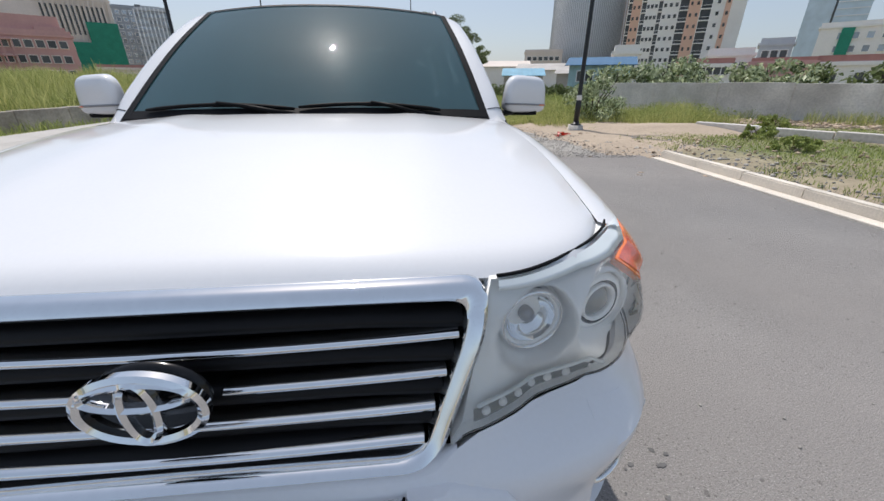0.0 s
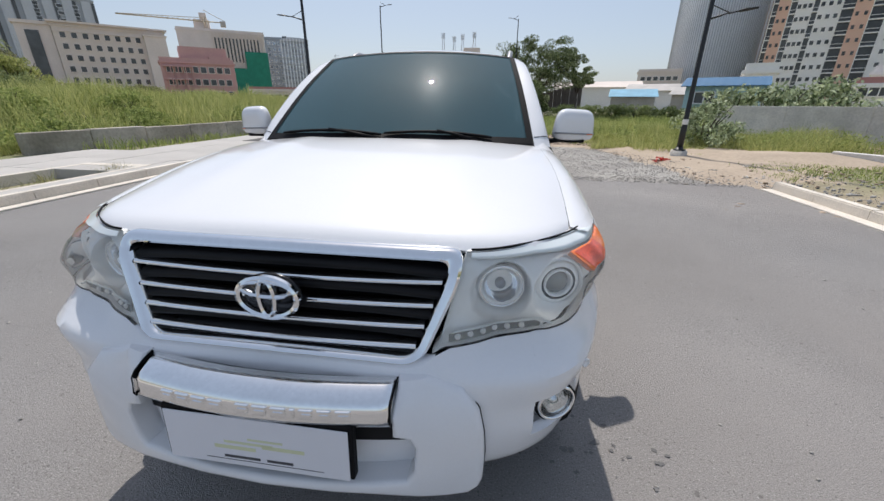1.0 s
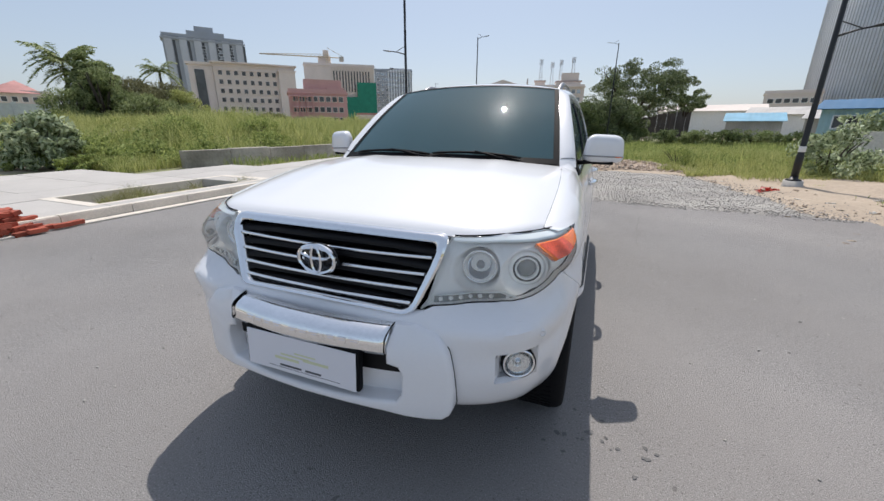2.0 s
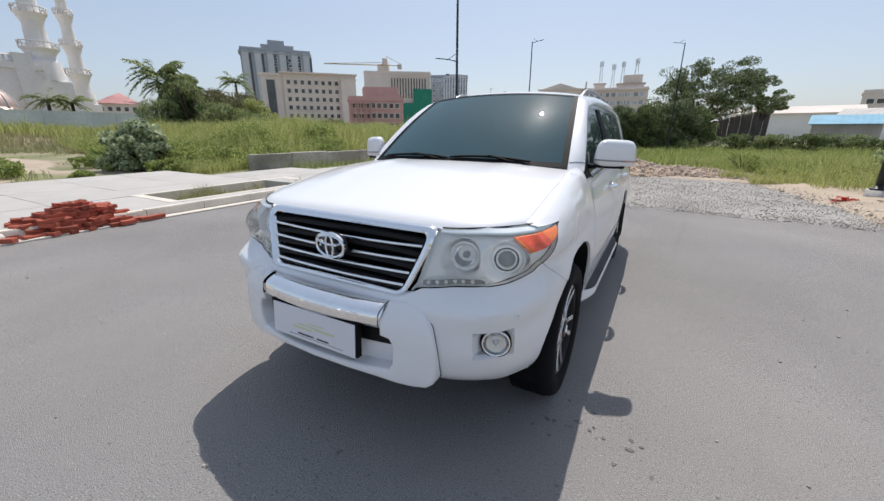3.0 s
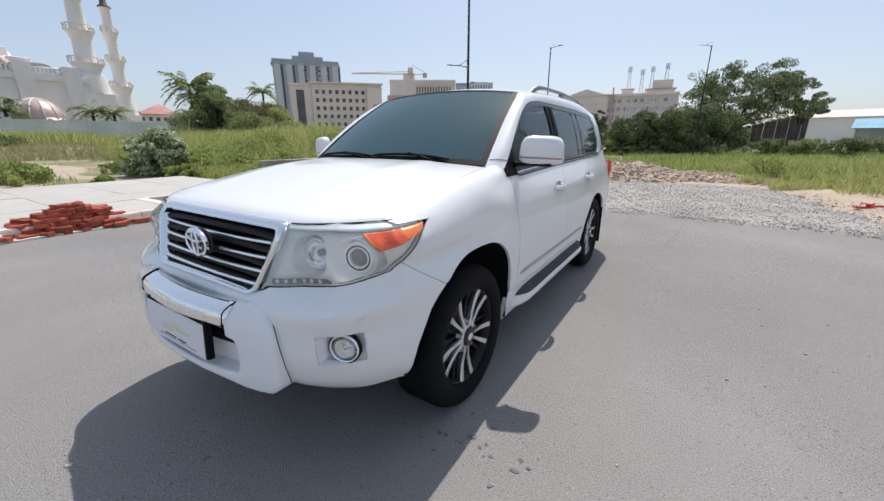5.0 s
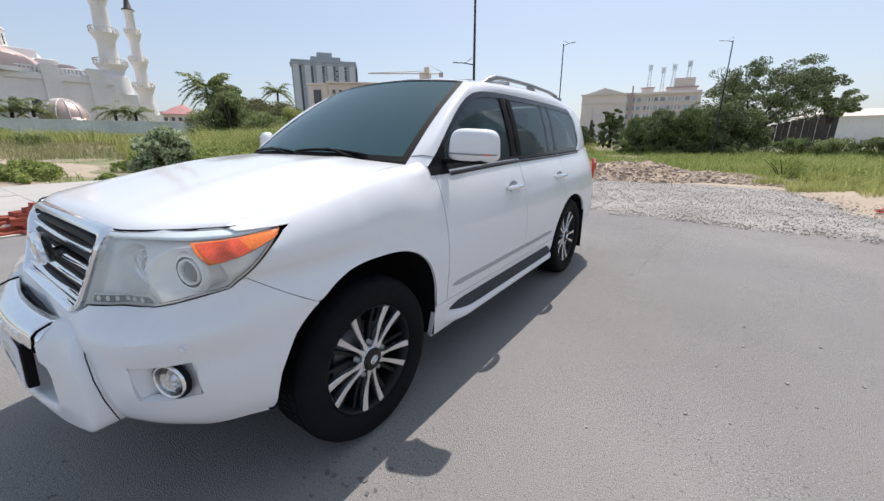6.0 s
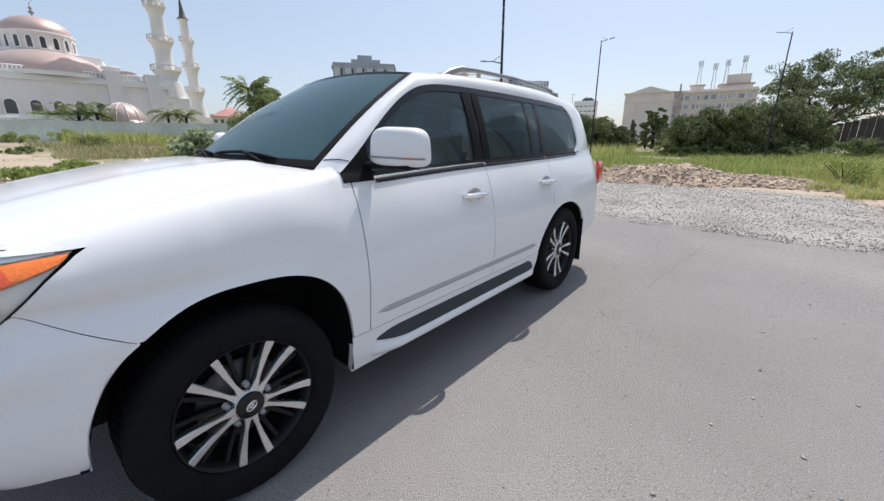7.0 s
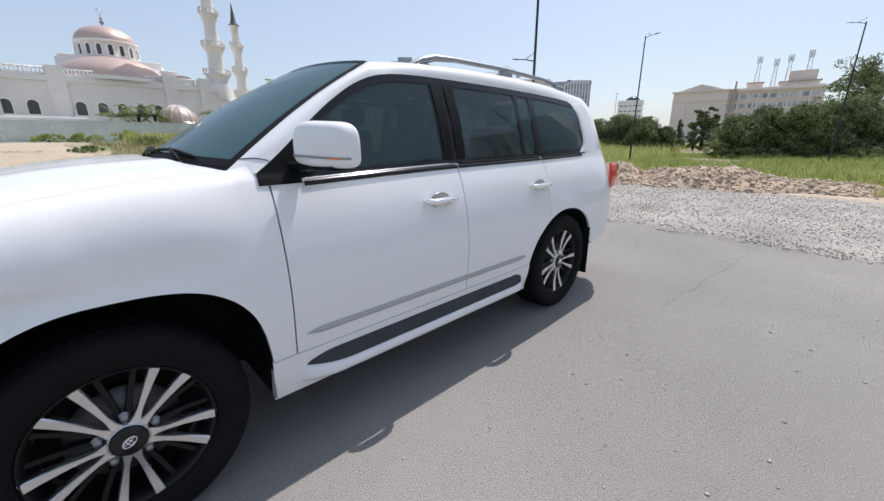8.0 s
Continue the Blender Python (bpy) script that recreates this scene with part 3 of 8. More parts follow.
# ---- street lamps ----
def street_lamp(at, height, arm_z, arm_turn, label, plinth=True, top_arm=False):
    g = 0.8 if top_arm else 1.0
    lamp = thing("street_lamp", label, "street lamp", at, arm_turn, group="street lamps")
    bm = bmesh.new()
    lathe(bm, [(0.0, 0.12), (0.085 * g, 0.12), (0.085 * g, 0.75), (0.07 * g, 0.8), (0.062 * g, 2.0), (0.045 * g, height), (0.0, height + 0.02)], 14)
    part("pole", bm, M_POLE, lamp)
    bm = bmesh.new()
    lathe(bm, [(0.0, 0.09), (0.17, 0.09), (0.17, 0.125), (0.1, 0.13), (0.088, 0.2), (0.0, 0.2)], 14)
    part("base_flange", bm, M_POLE, lamp)
    if plinth:
        bm = bmesh.new()
        lathe(bm, [(0.33, -0.15), (0.3, 0.09), (0.0, 0.092)], 4, m=pose(0, 0, 0, 0, 0, 45))
        part("plinth", bm, M_CONC, lamp, "square concrete plinth")
        bm = bmesh.new()
        lathe(bm, [(0.0775, 0.84), (0.079, 0.845), (0.078, 0.98), (0.076, 0.985)], 14)
        part("band", bm, M_BAND, lamp, "white band round the pole")
    for sx in ((1,) if not top_arm else (0.7,)):
        z = height - 0.1 if top_arm else arm_z
        bm = bmesh.new()
        sx *= 1.2 if top_arm else 1
        tube(bm, [(0, 0, z), (0.35 * sx, 0, z + 0.1), (0.75 * sx, 0, z + 0.16)], [0.028 * g, 0.022 * g, 0.018 * g], 8)
        tube(bm, [(0, 0, z + 0.35), (0.2 * sx, 0, z + 0.25), (0.45 * sx, 0, z + 0.12)], 0.012, 6)
        part("arm", bm, M_POLE, lamp)
        bm = bmesh.new()
        tube(bm, [(0.62 * sx, 0, z + 0.14), (0.8 * sx, 0, z + 0.165), (1.05 * sx, 0, z + 0.19)], [0.05 * g, 0.075 * g, 0.045 * g], 8, flat=0.4)
        part("lamp_head", bm, M_POLE, lamp)
    return lamp


street_lamp((5.95, 12.1, 0.05), 8.0, 3.55, -20, "tall black street lamp with a white band on a plinth")
street_lamp((-7.75, 16.2, 0), 8.6, 4.55, 190, "tall black street lamp beyond the parked car", plinth=False)
street_lamp((-8.9, 31.0, -0.36), 8.4, 8.0, 10, "slim dark street lamp in the grass", plinth=False, top_arm=True)
street_lamp((1.4, 38.0, -0.4), 8.6, 8.2, 185, "slim dark street lamp in the grass", plinth=False, top_arm=True)


# ---- plants ----
def scatter(rng, n, poly_test, x0, x1, y0, y1):
    x, y = rng.uniform(x0, x1, n), rng.uniform(y0, y1, n)
    keep = np.array([poly_test(a, b) for a, b in zip(x, y)])
    x, y = x[keep], y[keep]
    return np.stack([x, y, np.array([ground_height(a, b) for a, b in zip(x, y)])], 1)


def grass_field(name, label, rng, pos, h, w, lean, material):
    patch = np.array([0.55 + 0.75 * abs(fbm(p[0], p[1], 5.0, 2.2)) + 0.3 * fbm(p[0], p[1], 1.2, 5.2) for p in pos]).clip(0.3, 1.5)
    n = len(pos)
    tagged(soup(name, *blades(rng, pos, h * patch * rng.uniform(0.5, 1.15, n), w * rng.uniform(0.6, 1.4, n), lean * rng.uniform(0.2, 1.2, n)), material), label, "grass", kind="stuff")


def build_grass():
    rng = np.random.default_rng(21)
    wall_x = lambda y: -12.9 + max(0, y - 8.3) * 0.205
    left = lambda x, y: (x < wall_x(y) - 0.1 and y > 6.4 + 0.17 * (-12.6 - x)) and (fbm(x, y, 7, 9.1) > -0.35)
    grass_field("tall_grass", "dense tall green grass and weeds on the rise", rng, scatter(rng, 95000, lambda x, y: left(x, y) and y > 10.5 + 1.5 * fbm(x, y, 3, 1.7), -42, -9, 5.5, 44), 1.5, 0.026, 0.45, M_GRASS)
    front = lambda x, y: left(x, y) and y < 12.5
    grass_field("weeds", "mixed low weeds and grass behind the pavement", rng, scatter(rng, 60000, front, -36, -12, 5.5, 13), 0.7, 0.02, 0.7, M_GRASS)
    pos = scatter(rng, 60000, lambda x, y: left(x, y) and y < 13 and fbm(x, y, 1.6, 8.8) > -0.1, -34, -12, 5.5, 13)
    tall = np.array([0.35 + 0.9 * max(0, fbm(a, b, 1.3, 8.1) + 0.3) for a, b in pos[:, :2]])
    pos[:, 2] += 0.05 + tall * rng.random(len(pos)) ** 0.7
    tagged(soup("leafy_weeds", *leaf_cards(rng, pos, 0.12, 0.45), M_GRASS_LOW), "leafy green weeds growing among the grass", "weeds", kind="stuff")
    far_left = lambda x, y: x < -15 and y > 10 + 0.12 * (-x - 20) and math.hypot(x, y) > 34
    grass_field("tall_grass", "tall green grass across the far field", rng, scatter(rng, 30000, far_left, -95, -4, 12, 90), 1.6, 0.06, 0.4, M_GRASS)
    back = lambda x, y: y > 16.4 + 0.12 * x + 0.4 * math.sin(x) and fbm(x, y, 5, 4.4) > -0.5
    grass_field("field_grass", "green meadow grass behind the rubble heap", rng, scatter(rng, 70000, back, -20, 18, 15, 48), 0.62, 0.026, 0.6, M_GRASS_LOW)
    right = lambda x, y: y > (15.8 if x < 5.0 else 12.9) + 1.2 * fbm(x, y, 1.6, 3.9) and x > 2.6 + 1.6 * fbm(x, y, 1.3, 13.9) and fbm(x, y, 2.2, 6.4) > -0.15 and y < 19.5 - (x - 10.3) * 0.9 + (100 if x < 10 else 0)
    grass_field("roadside_grass", "clumps of green grass round the lamp post", rng, scatter(rng, 60000, right, 1.8, 15, 10.5, 25), 0.7, 0.014, 0.6, M_GRASS)
    pos = scatter(rng, 30000, lambda x, y: right(x, y) and fbm(x, y, 1.1, 2.8) > 0.0, 1.8, 13, 12.5, 22)
    pos[:, 2] += 0.05 + 0.6 * rng.random(len(pos))
    tagged(soup("leafy_weeds", *leaf_cards(rng, pos, 0.08, 0.4), M_GRASS_LOW), "leafy weeds among the roadside grass", "weeds", kind="stuff")
    fringe = lambda x, y: 13.2 < y < 18.2 and fbm(x, y, 0.9, 4.1) > 0.12 and x > 3.0
    grass_field("sand_tufts", "loose tufts of grass on the bare sand", rng, scatter(rng, 26000, fringe, 2.6, 8, 13, 18.5), 0.4, 0.011, 0.8, M_GRASS)
    reeds = lambda x, y: fbm(x, y, 1.4, 9.9) > 0.15
    grass_field("reeds", "tall thin reeds rising out of the scrub", rng, scatter(rng, 2600, reeds, -44, -38, 24, 29), 5.4, 0.03, 0.3, M_DRYGRASS)
    tufts = lambda x, y: fbm(x, y, 2.6, 11.4) + 0.6 * fbm(x, y, 0.7, 31.4) > 0.0
    grass_field("sand_tufts", "ragged mats of short grass on sandy ground", rng, scatter(rng, 60000, tufts, 6.3, 17, -2, 13), 0.13, 0.011, 0.9, M_GRASS_LOW)
    wall_foot = lambda x, y: 0.15 < (27 - x) * 0.668 + (4.6 - y) * 0.744 < 1.6 and fbm(x, y, 1.5, 41.4) > -0.05
    grass_field("wall_grass", "dry grass and weeds at the foot of the boundary wall", rng, scatter(rng, 40000, wall_foot, 9, 27, 3, 20), 0.55, 0.014, 0.6, M_GRASS)
    sand = lambda x, y: fbm(x, y, 2.5, 14.4) > 0.34 and x < -13.2 - max(0, y - 4) * 0.0
    grass_field("sand_tufts", "sparse weeds on the sand beyond the pavement", rng, scatter(rng, 16000, sand, -45, -13, -12, 9), 0.3, 0.02, 0.7, M_GRASS_LOW)
    strip = lambda x, y: y > 4 + 3 * fbm(x, y, 6, 7) and x < -33 + 5 * fbm(x, y, 4, 27) and fbm(x, y, 9, 17) > -0.4
    grass_field("dry_grass", "dry yellow-green grass before the boundary wall", rng, scatter(rng, 34000, strip, -52, -28, -22, 24), 0.7, 0.04, 0.6, M_DRYGRASS)
    foot = lambda x, y: y > 8 + 5 * fbm(x, y, 5, 9) and fbm(x, y, 8, 37) > -0.5
    grass_field("wall_grass", "tall green growth at the foot of the mosque wall", rng, scatter(rng, 24000, foot, -65, -49, -24, 30), 1.7, 0.07, 0.5, M_GRASS)
    pit = lambda x, y: math.hypot((x + 7.6) / 0.5, (y - 3.7) / 0.62) < 0.7 + 0.5 * fbm(x, y, 0.35, 3.3) or (fbm(x, y, 0.5, 3.3) > 0.3 and x > -7.8)
    pos = scatter(rng, 5200, pit, -8.3, -7.1, 2.9, 6.2)
    grass_field("pit_grass", "dry wild tufts growing in the planting pit", rng, pos, 0.52, 0.008, 0.8, M_DRYGRASS)
    grass_field("pit_grass", "green shoots among the dry tufts of the pit", rng, pos[::3] + np.array([0.015, 0.01, 0]), 0.4, 0.01, 0.7, M_GRASS)
    pos = scatter(rng, 3500, lambda x, y: x < wall_x(y) + 1.9 and x > wall_x(y) + 0.45, -12.5, -7.5, 9.5, 18)
    grass_field("wall_weeds", "weeds growing at the foot of the low wall", rng, pos, 0.5, 0.02, 0.6, M_GRASS_LOW)
    pos = scatter(rng, 1500, lambda x, y: True, -7.5, 5.5, 16.0, 17.2)
    grass_field("edge_grass", "grass creeping over the rubble heap", rng, pos, 0.4, 0.02, 0.6, M_GRASS)


def bush(name, label, at, rx, ry, h, seed, leaf=0.12, count=26, per=90, material=None, group=""):
    rng = np.random.default_rng(seed)
    b = thing(name, label, "bush", at, group=group)
    bm = bmesh.new()
    for k in range(7):
        a = rng.uniform(0, 6.28)
        tip = Vector((0.6 * rx * math.cos(a), 0.6 * ry * math.sin(a), h * rng.uniform(0.6, 0.9)))
        tube(bm, [(0, 0, -0.05), tip * 0.5 + Vector((0, 0, 0.1 * h)), tip], [0.03 * h, 0.018 * h, 0.006 * h], 5)
    part("woody_base", bm, M_BARK, b)
    cs, rs = [], []
    for k in range(count):
        a, r, z = rng.uniform(0, 6.28), math.sqrt(rng.random()), rng.random()
        w = math.sqrt(max(0.05, 1 - (z * 0.95) ** 2.2))
        cs.append((rx * r * w * math.cos(a), ry * r * w * math.sin(a), h * (0.12 + 0.8 * z)))
        rs.append(max(min(rx, h), 0.5 * rx) * rng.uniform(0.16, 0.34))
    crown("foliage", rng, cs, rs, per, leaf, material or M_LEAF, b, 0.8)
    return b


def broad_tree(label, at, height, spread, seed, lean=0.0, count=60, per=130, leaf=0.3, material=None, low=0.45, dense=1.0):
    rng = np.random.default_rng(seed)
    t = thing("tree", label, "tree", at)
    bm = bmesh.new()
    fork = Vector((lean * 0.3, 0, height * low * 0.8))
    tube(bm, [(0, 0, -0.3), (0.05 * lean, 0.02, height * 0.15), fork], [0.05 * height, 0.036 * height, 0.03 * height], 9)
    part("trunk", bm, M_BARK, t)
    cs, rs = [], []
    for k in range(9):
        a = 2 * math.pi * (k + rng.uniform(-0.3, 0.3)) / 9
        tip = Vector((lean + spread * rng.uniform(0.5, 0.95) * math.cos(a), spread * 0.8 * rng.uniform(0.5, 0.95) * math.sin(a), height * rng.uniform(low + 0.15, 0.93)))
        mid = fork.lerp(tip, 0.5) + Vector((0, 0, height * rng.uniform(-0.02, 0.1)))
        bm = bmesh.new()
        tube(bm, [fork - Vector((0, 0, 0.1)), fork.lerp(mid, 0.5) + Vector((0, 0, 0.03 * height)), mid, tip], [0.022 * height, 0.016 * height, 0.011 * height, 0.004 * height], 7)
        for s in range(4):
            p = mid.lerp(tip, rng.uniform(0, 0.7))
            q = p + Vector(rng.normal(0, 0.13 * spread, 3)) + Vector((0, 0, 0.07 * height))
            tube(bm, [p, q], [0.007 * height, 0.002 * height], 5)
            cs.append(q), rs.append(spread * rng.uniform(0.11, 0.2))
        part("limb", bm, M_BARK, t)
        cs.append(tip), rs.append(spread * rng.uniform(0.14, 0.24))
    for k in range(count - len(cs)):
        a, r = rng.uniform(0, 6.28), math.sqrt(rng.random())
        z = height * (0.98 - (0.3 + 0.1 * rng.random()) * r * r - rng.uniform(0, 0.33))
        cs.append((lean + spread * r * math.cos(a), spread * 0.8 * r * math.sin(a), z)), rs.append(spread * rng.uniform(0.09, 0.19) * dense)
    crown("crown", rng, cs, rs, per, leaf, material or M_LEAF, t, 0.55)
    return t


def palm(label, at, height, frond, seed, n=15, thick=0.13, category="palm tree"):
    rng = np.random.default_rng(seed)
    t = thing("palm_tree", label, category, at)
    bm = bmesh.new()
    tube(bm, [(0, 0, -0.2), (0.05, 0, height * 0.5), (0.12, 0.05, height)], [thick * 1.3, thick, thick * 0.8], 9)
    part("trunk", bm, M_BARK, t)
    verts, faces = [], []
    for k in range(n):
        a, rise = 2 * math.pi * k / n + rng.uniform(-0.2, 0.2), rng.uniform(-0.35, 1.25)
        d, s = np.array([math.cos(a), math.sin(a), 0]), np.array([-math.sin(a), math.cos(a), 0])
        for j in range(26):
            u = (j + 1) / 27
            p = np.array([0.12, 0.05, height]) + d * frond * u + np.array([0, 0, frond * (rise * u - 0.75 * u * u)])
            for sg in (-1, 1):
                w = frond * 0.2 * math.sin(math.pi * min(1, 0.12 + 0.88 * u)) + 0.05
                tip = p + sg * s * w * rng.uniform(0.5, 0.9) + d * w * 0.7 + np.array([0, 0, w * rng.uniform(-0.7, 0.35)])
                i = len(verts)
                verts += [p - d * 0.026 * frond, p + d * 0.04 * frond, tip]
                faces.append((i, i + 1, i + 2))
    soup("fronds", verts, faces, M_LEAF_L, t)
    return t


def build_plants():
    build_grass()
    bush("oleander_bush", "rounded leafy bush with pale new leaves", (-17.0, 6.55, ground_height(-17.0, 6.55)), 1.2, 1.2, 1.85, 31, 0.2, 64, 90, M_OLEANDER)
    rng = np.random.default_rng(77)
    for k, (x, y, r, h) in enumerate(((-17.6, 2.5, 1.3, 0.5), (-19.4, 2.7, 1.2, 0.6), (-21.0, 2.9, 1.3, 0.5), (-18.6, 1.3, 1.3, 0.45), (-22.8, 3.1, 1.2, 0.5), (-14.9, 3.9, 0.5, 0.3), (-14.9, 6.6, 1.0, 0.5), (-17.5, 6.4, 1.3, 0.6), (-16.2, 7.6, 1.1, 0.8), (-19.6, 6.2, 1.2, 0.5), (-22.0, 7.0, 1.4, 0.7), (-18.8, 8.8, 1.3, 0.9), (-13.6, 10.3, 0.9, 0.8), (-15.8, 9.2, 1.0, 0.7), (-17.3, 10.4, 1.1, 0.6), (-12.9, 12.6, 0.8, 0.9), (-14.4, 14.2, 1.3, 1.0), (-18.5, 12.5, 1.4, 1.1), (-16.5, 15.5, 1.4, 1.3), (-12.5, 17.5, 1.2, 1.2))):
        bush("weed_clump", "low clump of broad-leaved weeds", (x, y, ground_height(x, y)), r, r * 0.8, h, 40 + k, 0.12, 34, 75, M_GRASS_LOW, "low weeds")
    for k, (x, y, r, h) in enumerate(((7.7, 14.8, 1.15, 1.55), (8.7, 15.8, 0.8, 0.9), (3.9, 17.0, 1.0, 0.8), (9.6, 9.1, 0.55, 0.32), (8.6, 7.2, 0.5, 0.3), (12.4, 11.6, 0.45, 0.5), (13.6, 8.2, 0.9, 0.8))):
        bush("shrub", "green shrub growing from the sand", (x, y, ground_height(x, y)), r, r, h, 60 + k, 0.13 if k < 2 else 0.06, 20, 120, M_OLEANDER if k < 2 else M_GRASS_LOW, "roadside shrubs")
    # growth over the boundary wall
    for k in range(13):
        u = k / 12
        x, y = 12.0 + 22 * u, 21.5 - 9.5 * u + (k % 3) * 0.8
        bush("hedge_bush", "bushy growth topping the boundary wall", (x, y, 0), 1.9, 1.6, 2.15 + 0.45 * ((k * 7) % 5) / 5, 90 + k, 0.26, 26, 60, M_OLEANDER if k < 5 else M_LEAF, "bushes behind the wall")
    # dark row of bushes in the back field, and creepers by the sheds
    for k, (x, y, r, h) in enumerate(((-18.9, 46, 2.6, 3.9), (-16.4, 47, 2.7, 4.2), (-13.9, 46.5, 2.4, 3.9), (-11.9, 47.5, 1.4, 2.9), (-4.9, 44.6, 2.1, 3.6), (-3.0, 44.0, 2.3, 4.2), (-0.8, 43.6, 2.4, 4.2), (1.6, 44.2, 2.6, 4.5), (3.3, 45.6, 2.0, 4.0))):
        bush("field_bush", "large dark-leaved bush at the field edge", (x, y, -0.3), r, r * 0.9, h, 120 + k, 0.17, 96, 200, (M_LEAF, M_LEAF_D)[k % 2], "bushes at the field edge")
    for k, (x, y, r, h) in enumerate(((-17.6, 43.8, 1.5, 1.2), (-15.0, 44.2, 1.3, 1.0), (-6.0, 43.0, 1.0, 1.6), (-3.8, 42.0, 1.1, 0.9), (-1.8, 41.4, 1.2, 0.8), (3.1, 42.0, 1.5, 1.0))):
        bush("skirt_bush", "low straggling growth before the dark bushes", (x, y, -0.3), r, r * 0.8, h, 160 + k, 0.13, 40, 110, M_LEAF_L if k % 3 == 2 else M_LEAF, "low growth at the field edge")
    for k in range(12):
        bush("creeper_bush", "creepers over a low fence", (6.4 + 2.1 * k, 39.2 + 0.3 * (k % 2) - 0.5 * k, -0.2), 1.9, 0.9, 1.35 + 0.2 * ((k * 5) % 4) / 4, 140 + k, 0.13, 40, 130, M_LEAF_L if k % 2 else M_LEAF, "creepers along the fence")
    # trimmed planting before the long pale building
    for k, (x, y, r, h) in enumerate(((-17.8, 66, 1.3, 2.9), (-15.8, 66.2, 1.2, 2.7), (-13.6, 66, 1.3, 2.9), (-11.6, 66.3, 1.2, 3.1), (-9.8, 66, 1.2, 3.0))):
        bush("garden_bush", "dark trimmed bush in a planted row", (x, y, -0.3), r, r * 0.8, h, 180 + k, 0.16, 44, 110, M_LEAF_D, "planted row before the building")
    bush("cypress_shrub", "slim pointed dark green shrub", (-15.2, 64.5, -0.3), 0.5, 0.5, 4.6, 190, 0.14, 40, 110, M_LEAF_D)
    broad_tree("small tree with open tiers of leaves", (-19.6, 62, -0.3), 5.2, 1.5, 208, 0.2, 26, 150, 0.2)
    broad_tree("large spreading rain tree with a dark crown", (4.6, 70, -1.2), 13.0, 8.3, 201, 1.3, 175, 210, 0.25, M_LEAF_D, low=0.27, dense=0.88)
    broad_tree("leaning leafy branch of an old tree", (13.2, 78, -0.3), 8.0, 3.2, 202, 0.8, 26, 190, 0.25)
    broad_tree("small rounded tree before the tall building", (-13.0, 67.5, 0), 6.1, 1.75, 203, 0, 70, 200, 0.22, low=0.3, dense=1.7)
    # scrub thicket on the rise, down to the ground
    for k, (x, y, r, h) in enumerate(((-41.5, 19.6, 2.3, 3.1), (-40.8, 21.6, 2.2, 5.2), (-42.0, 25.4, 3.0, 4.9), (-40.4, 27.4, 2.6, 4.6), (-38.4, 27.4, 2.4, 3.8), (-36.6, 25.6, 2.2, 2.2), (-42.4, 22.8, 2.0, 6.2), (-38.6, 23.6, 2.3, 3.0), (-34.0, 28.0, 2.4, 1.5), (-30.0, 30.5, 2.4, 1.4))):
        bush("scrub_bush", "dense tangled scrub on the rise", (x, y, ground_height(x, y)), r, r, h, 400 + k, 0.17, 64, 170, (M_LEAF_L, M_LEAF_L, M_SCRUB, M_SCRUB, M_GRASS, M_LEAF_L)[k % 6], "scrub on the rise")
    for k, (x, y, r, h) in enumerate(((-58, 3.0, 1.6, 1.0), (-50, 7.5, 2.0, 0.9), (-61, 7.0, 1.7, 1.4), (-44, 2.5, 1.3, 0.5), (-60, 0.0, 1.7, 0.9))):
        bush("weed_clump", "straggling weeds before the boundary wall", (x, y, ground_height(x, y)), r, r, h, 470 + k, 0.16, 30, 70, (M_GRASS_LOW, M_LEAF_L)[k % 2], "weeds before the wall")
    # trees on the rise to the left
    broad_tree("bushy bright green tree at the field edge", (-43.2, 22.6, 0.6), 7.4, 2.2, 204, 0, 90, 260, 0.2, M_LEAF_L, low=0.12, dense=1.6)
    broad_tree("scrubby tree with thin branches", (-42.0, 26.6, 0.6), 5.2, 2.6, 206, 0, 50, 170, 0.16, M_SCRUB, low=0.12)
    broad_tree("scrubby tree with thin branches", (-40.9, 29.0, 0.6), 4.6, 2.4, 207, 0, 50, 170, 0.16, M_LEAF_L, low=0.12)
    palm("coconut palm above the scrub", (-47.6, 22.6, 0.4), 6.8, 2.9, 301, 34)
    palm("coconut palm above the scrub", (-46.0, 22.4, 0.4), 5.6, 2.4, 303, 26)
    palm("coconut palm above the scrub", (-45.4, 30.2, 0.4), 6.6, 2.2, 302, 30)


build_plants()


# ---- buildings round the site ----
M_BEIGE = mat("beige_render", (0.72, 0.64, 0.58), 0.9, var=0.08, scale=0.15, fine=0.05, fscale=2)
M_BEIGE2 = mat("pale_render", (0.75, 0.67, 0.625), 0.9, var=0.08, scale=0.15, fine=0.05, fscale=2)
M_PINK = mat("pink_render", (0.6, 0.36, 0.34), 0.9, var=0.1, scale=0.2, fine=0.06, fscale=2)
M_GREYT = mat("grey_cladding", (0.36, 0.39, 0.43), 0.7, var=0.08, scale=0.1)
M_GREYT2 = mat("pale_grey_cladding", (0.52, 0.55, 0.59), 0.7, var=0.08, scale=0.1, fine=0.06, fscale=1.5)
M_WHITE = mat("white_render", (0.86, 0.84, 0.81), 0.85, var=0.06, scale=0.2, fine=0.04, fscale=3)
M_ORANGE = mat("orange_render", (0.76, 0.5, 0.38), 0.85, var=0.06, scale=0.2)
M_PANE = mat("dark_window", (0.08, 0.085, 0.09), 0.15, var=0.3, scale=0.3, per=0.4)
# far panes: haze and mirrored sky put into a paler colour
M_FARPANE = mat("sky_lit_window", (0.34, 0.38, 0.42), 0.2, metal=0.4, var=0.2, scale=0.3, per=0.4)
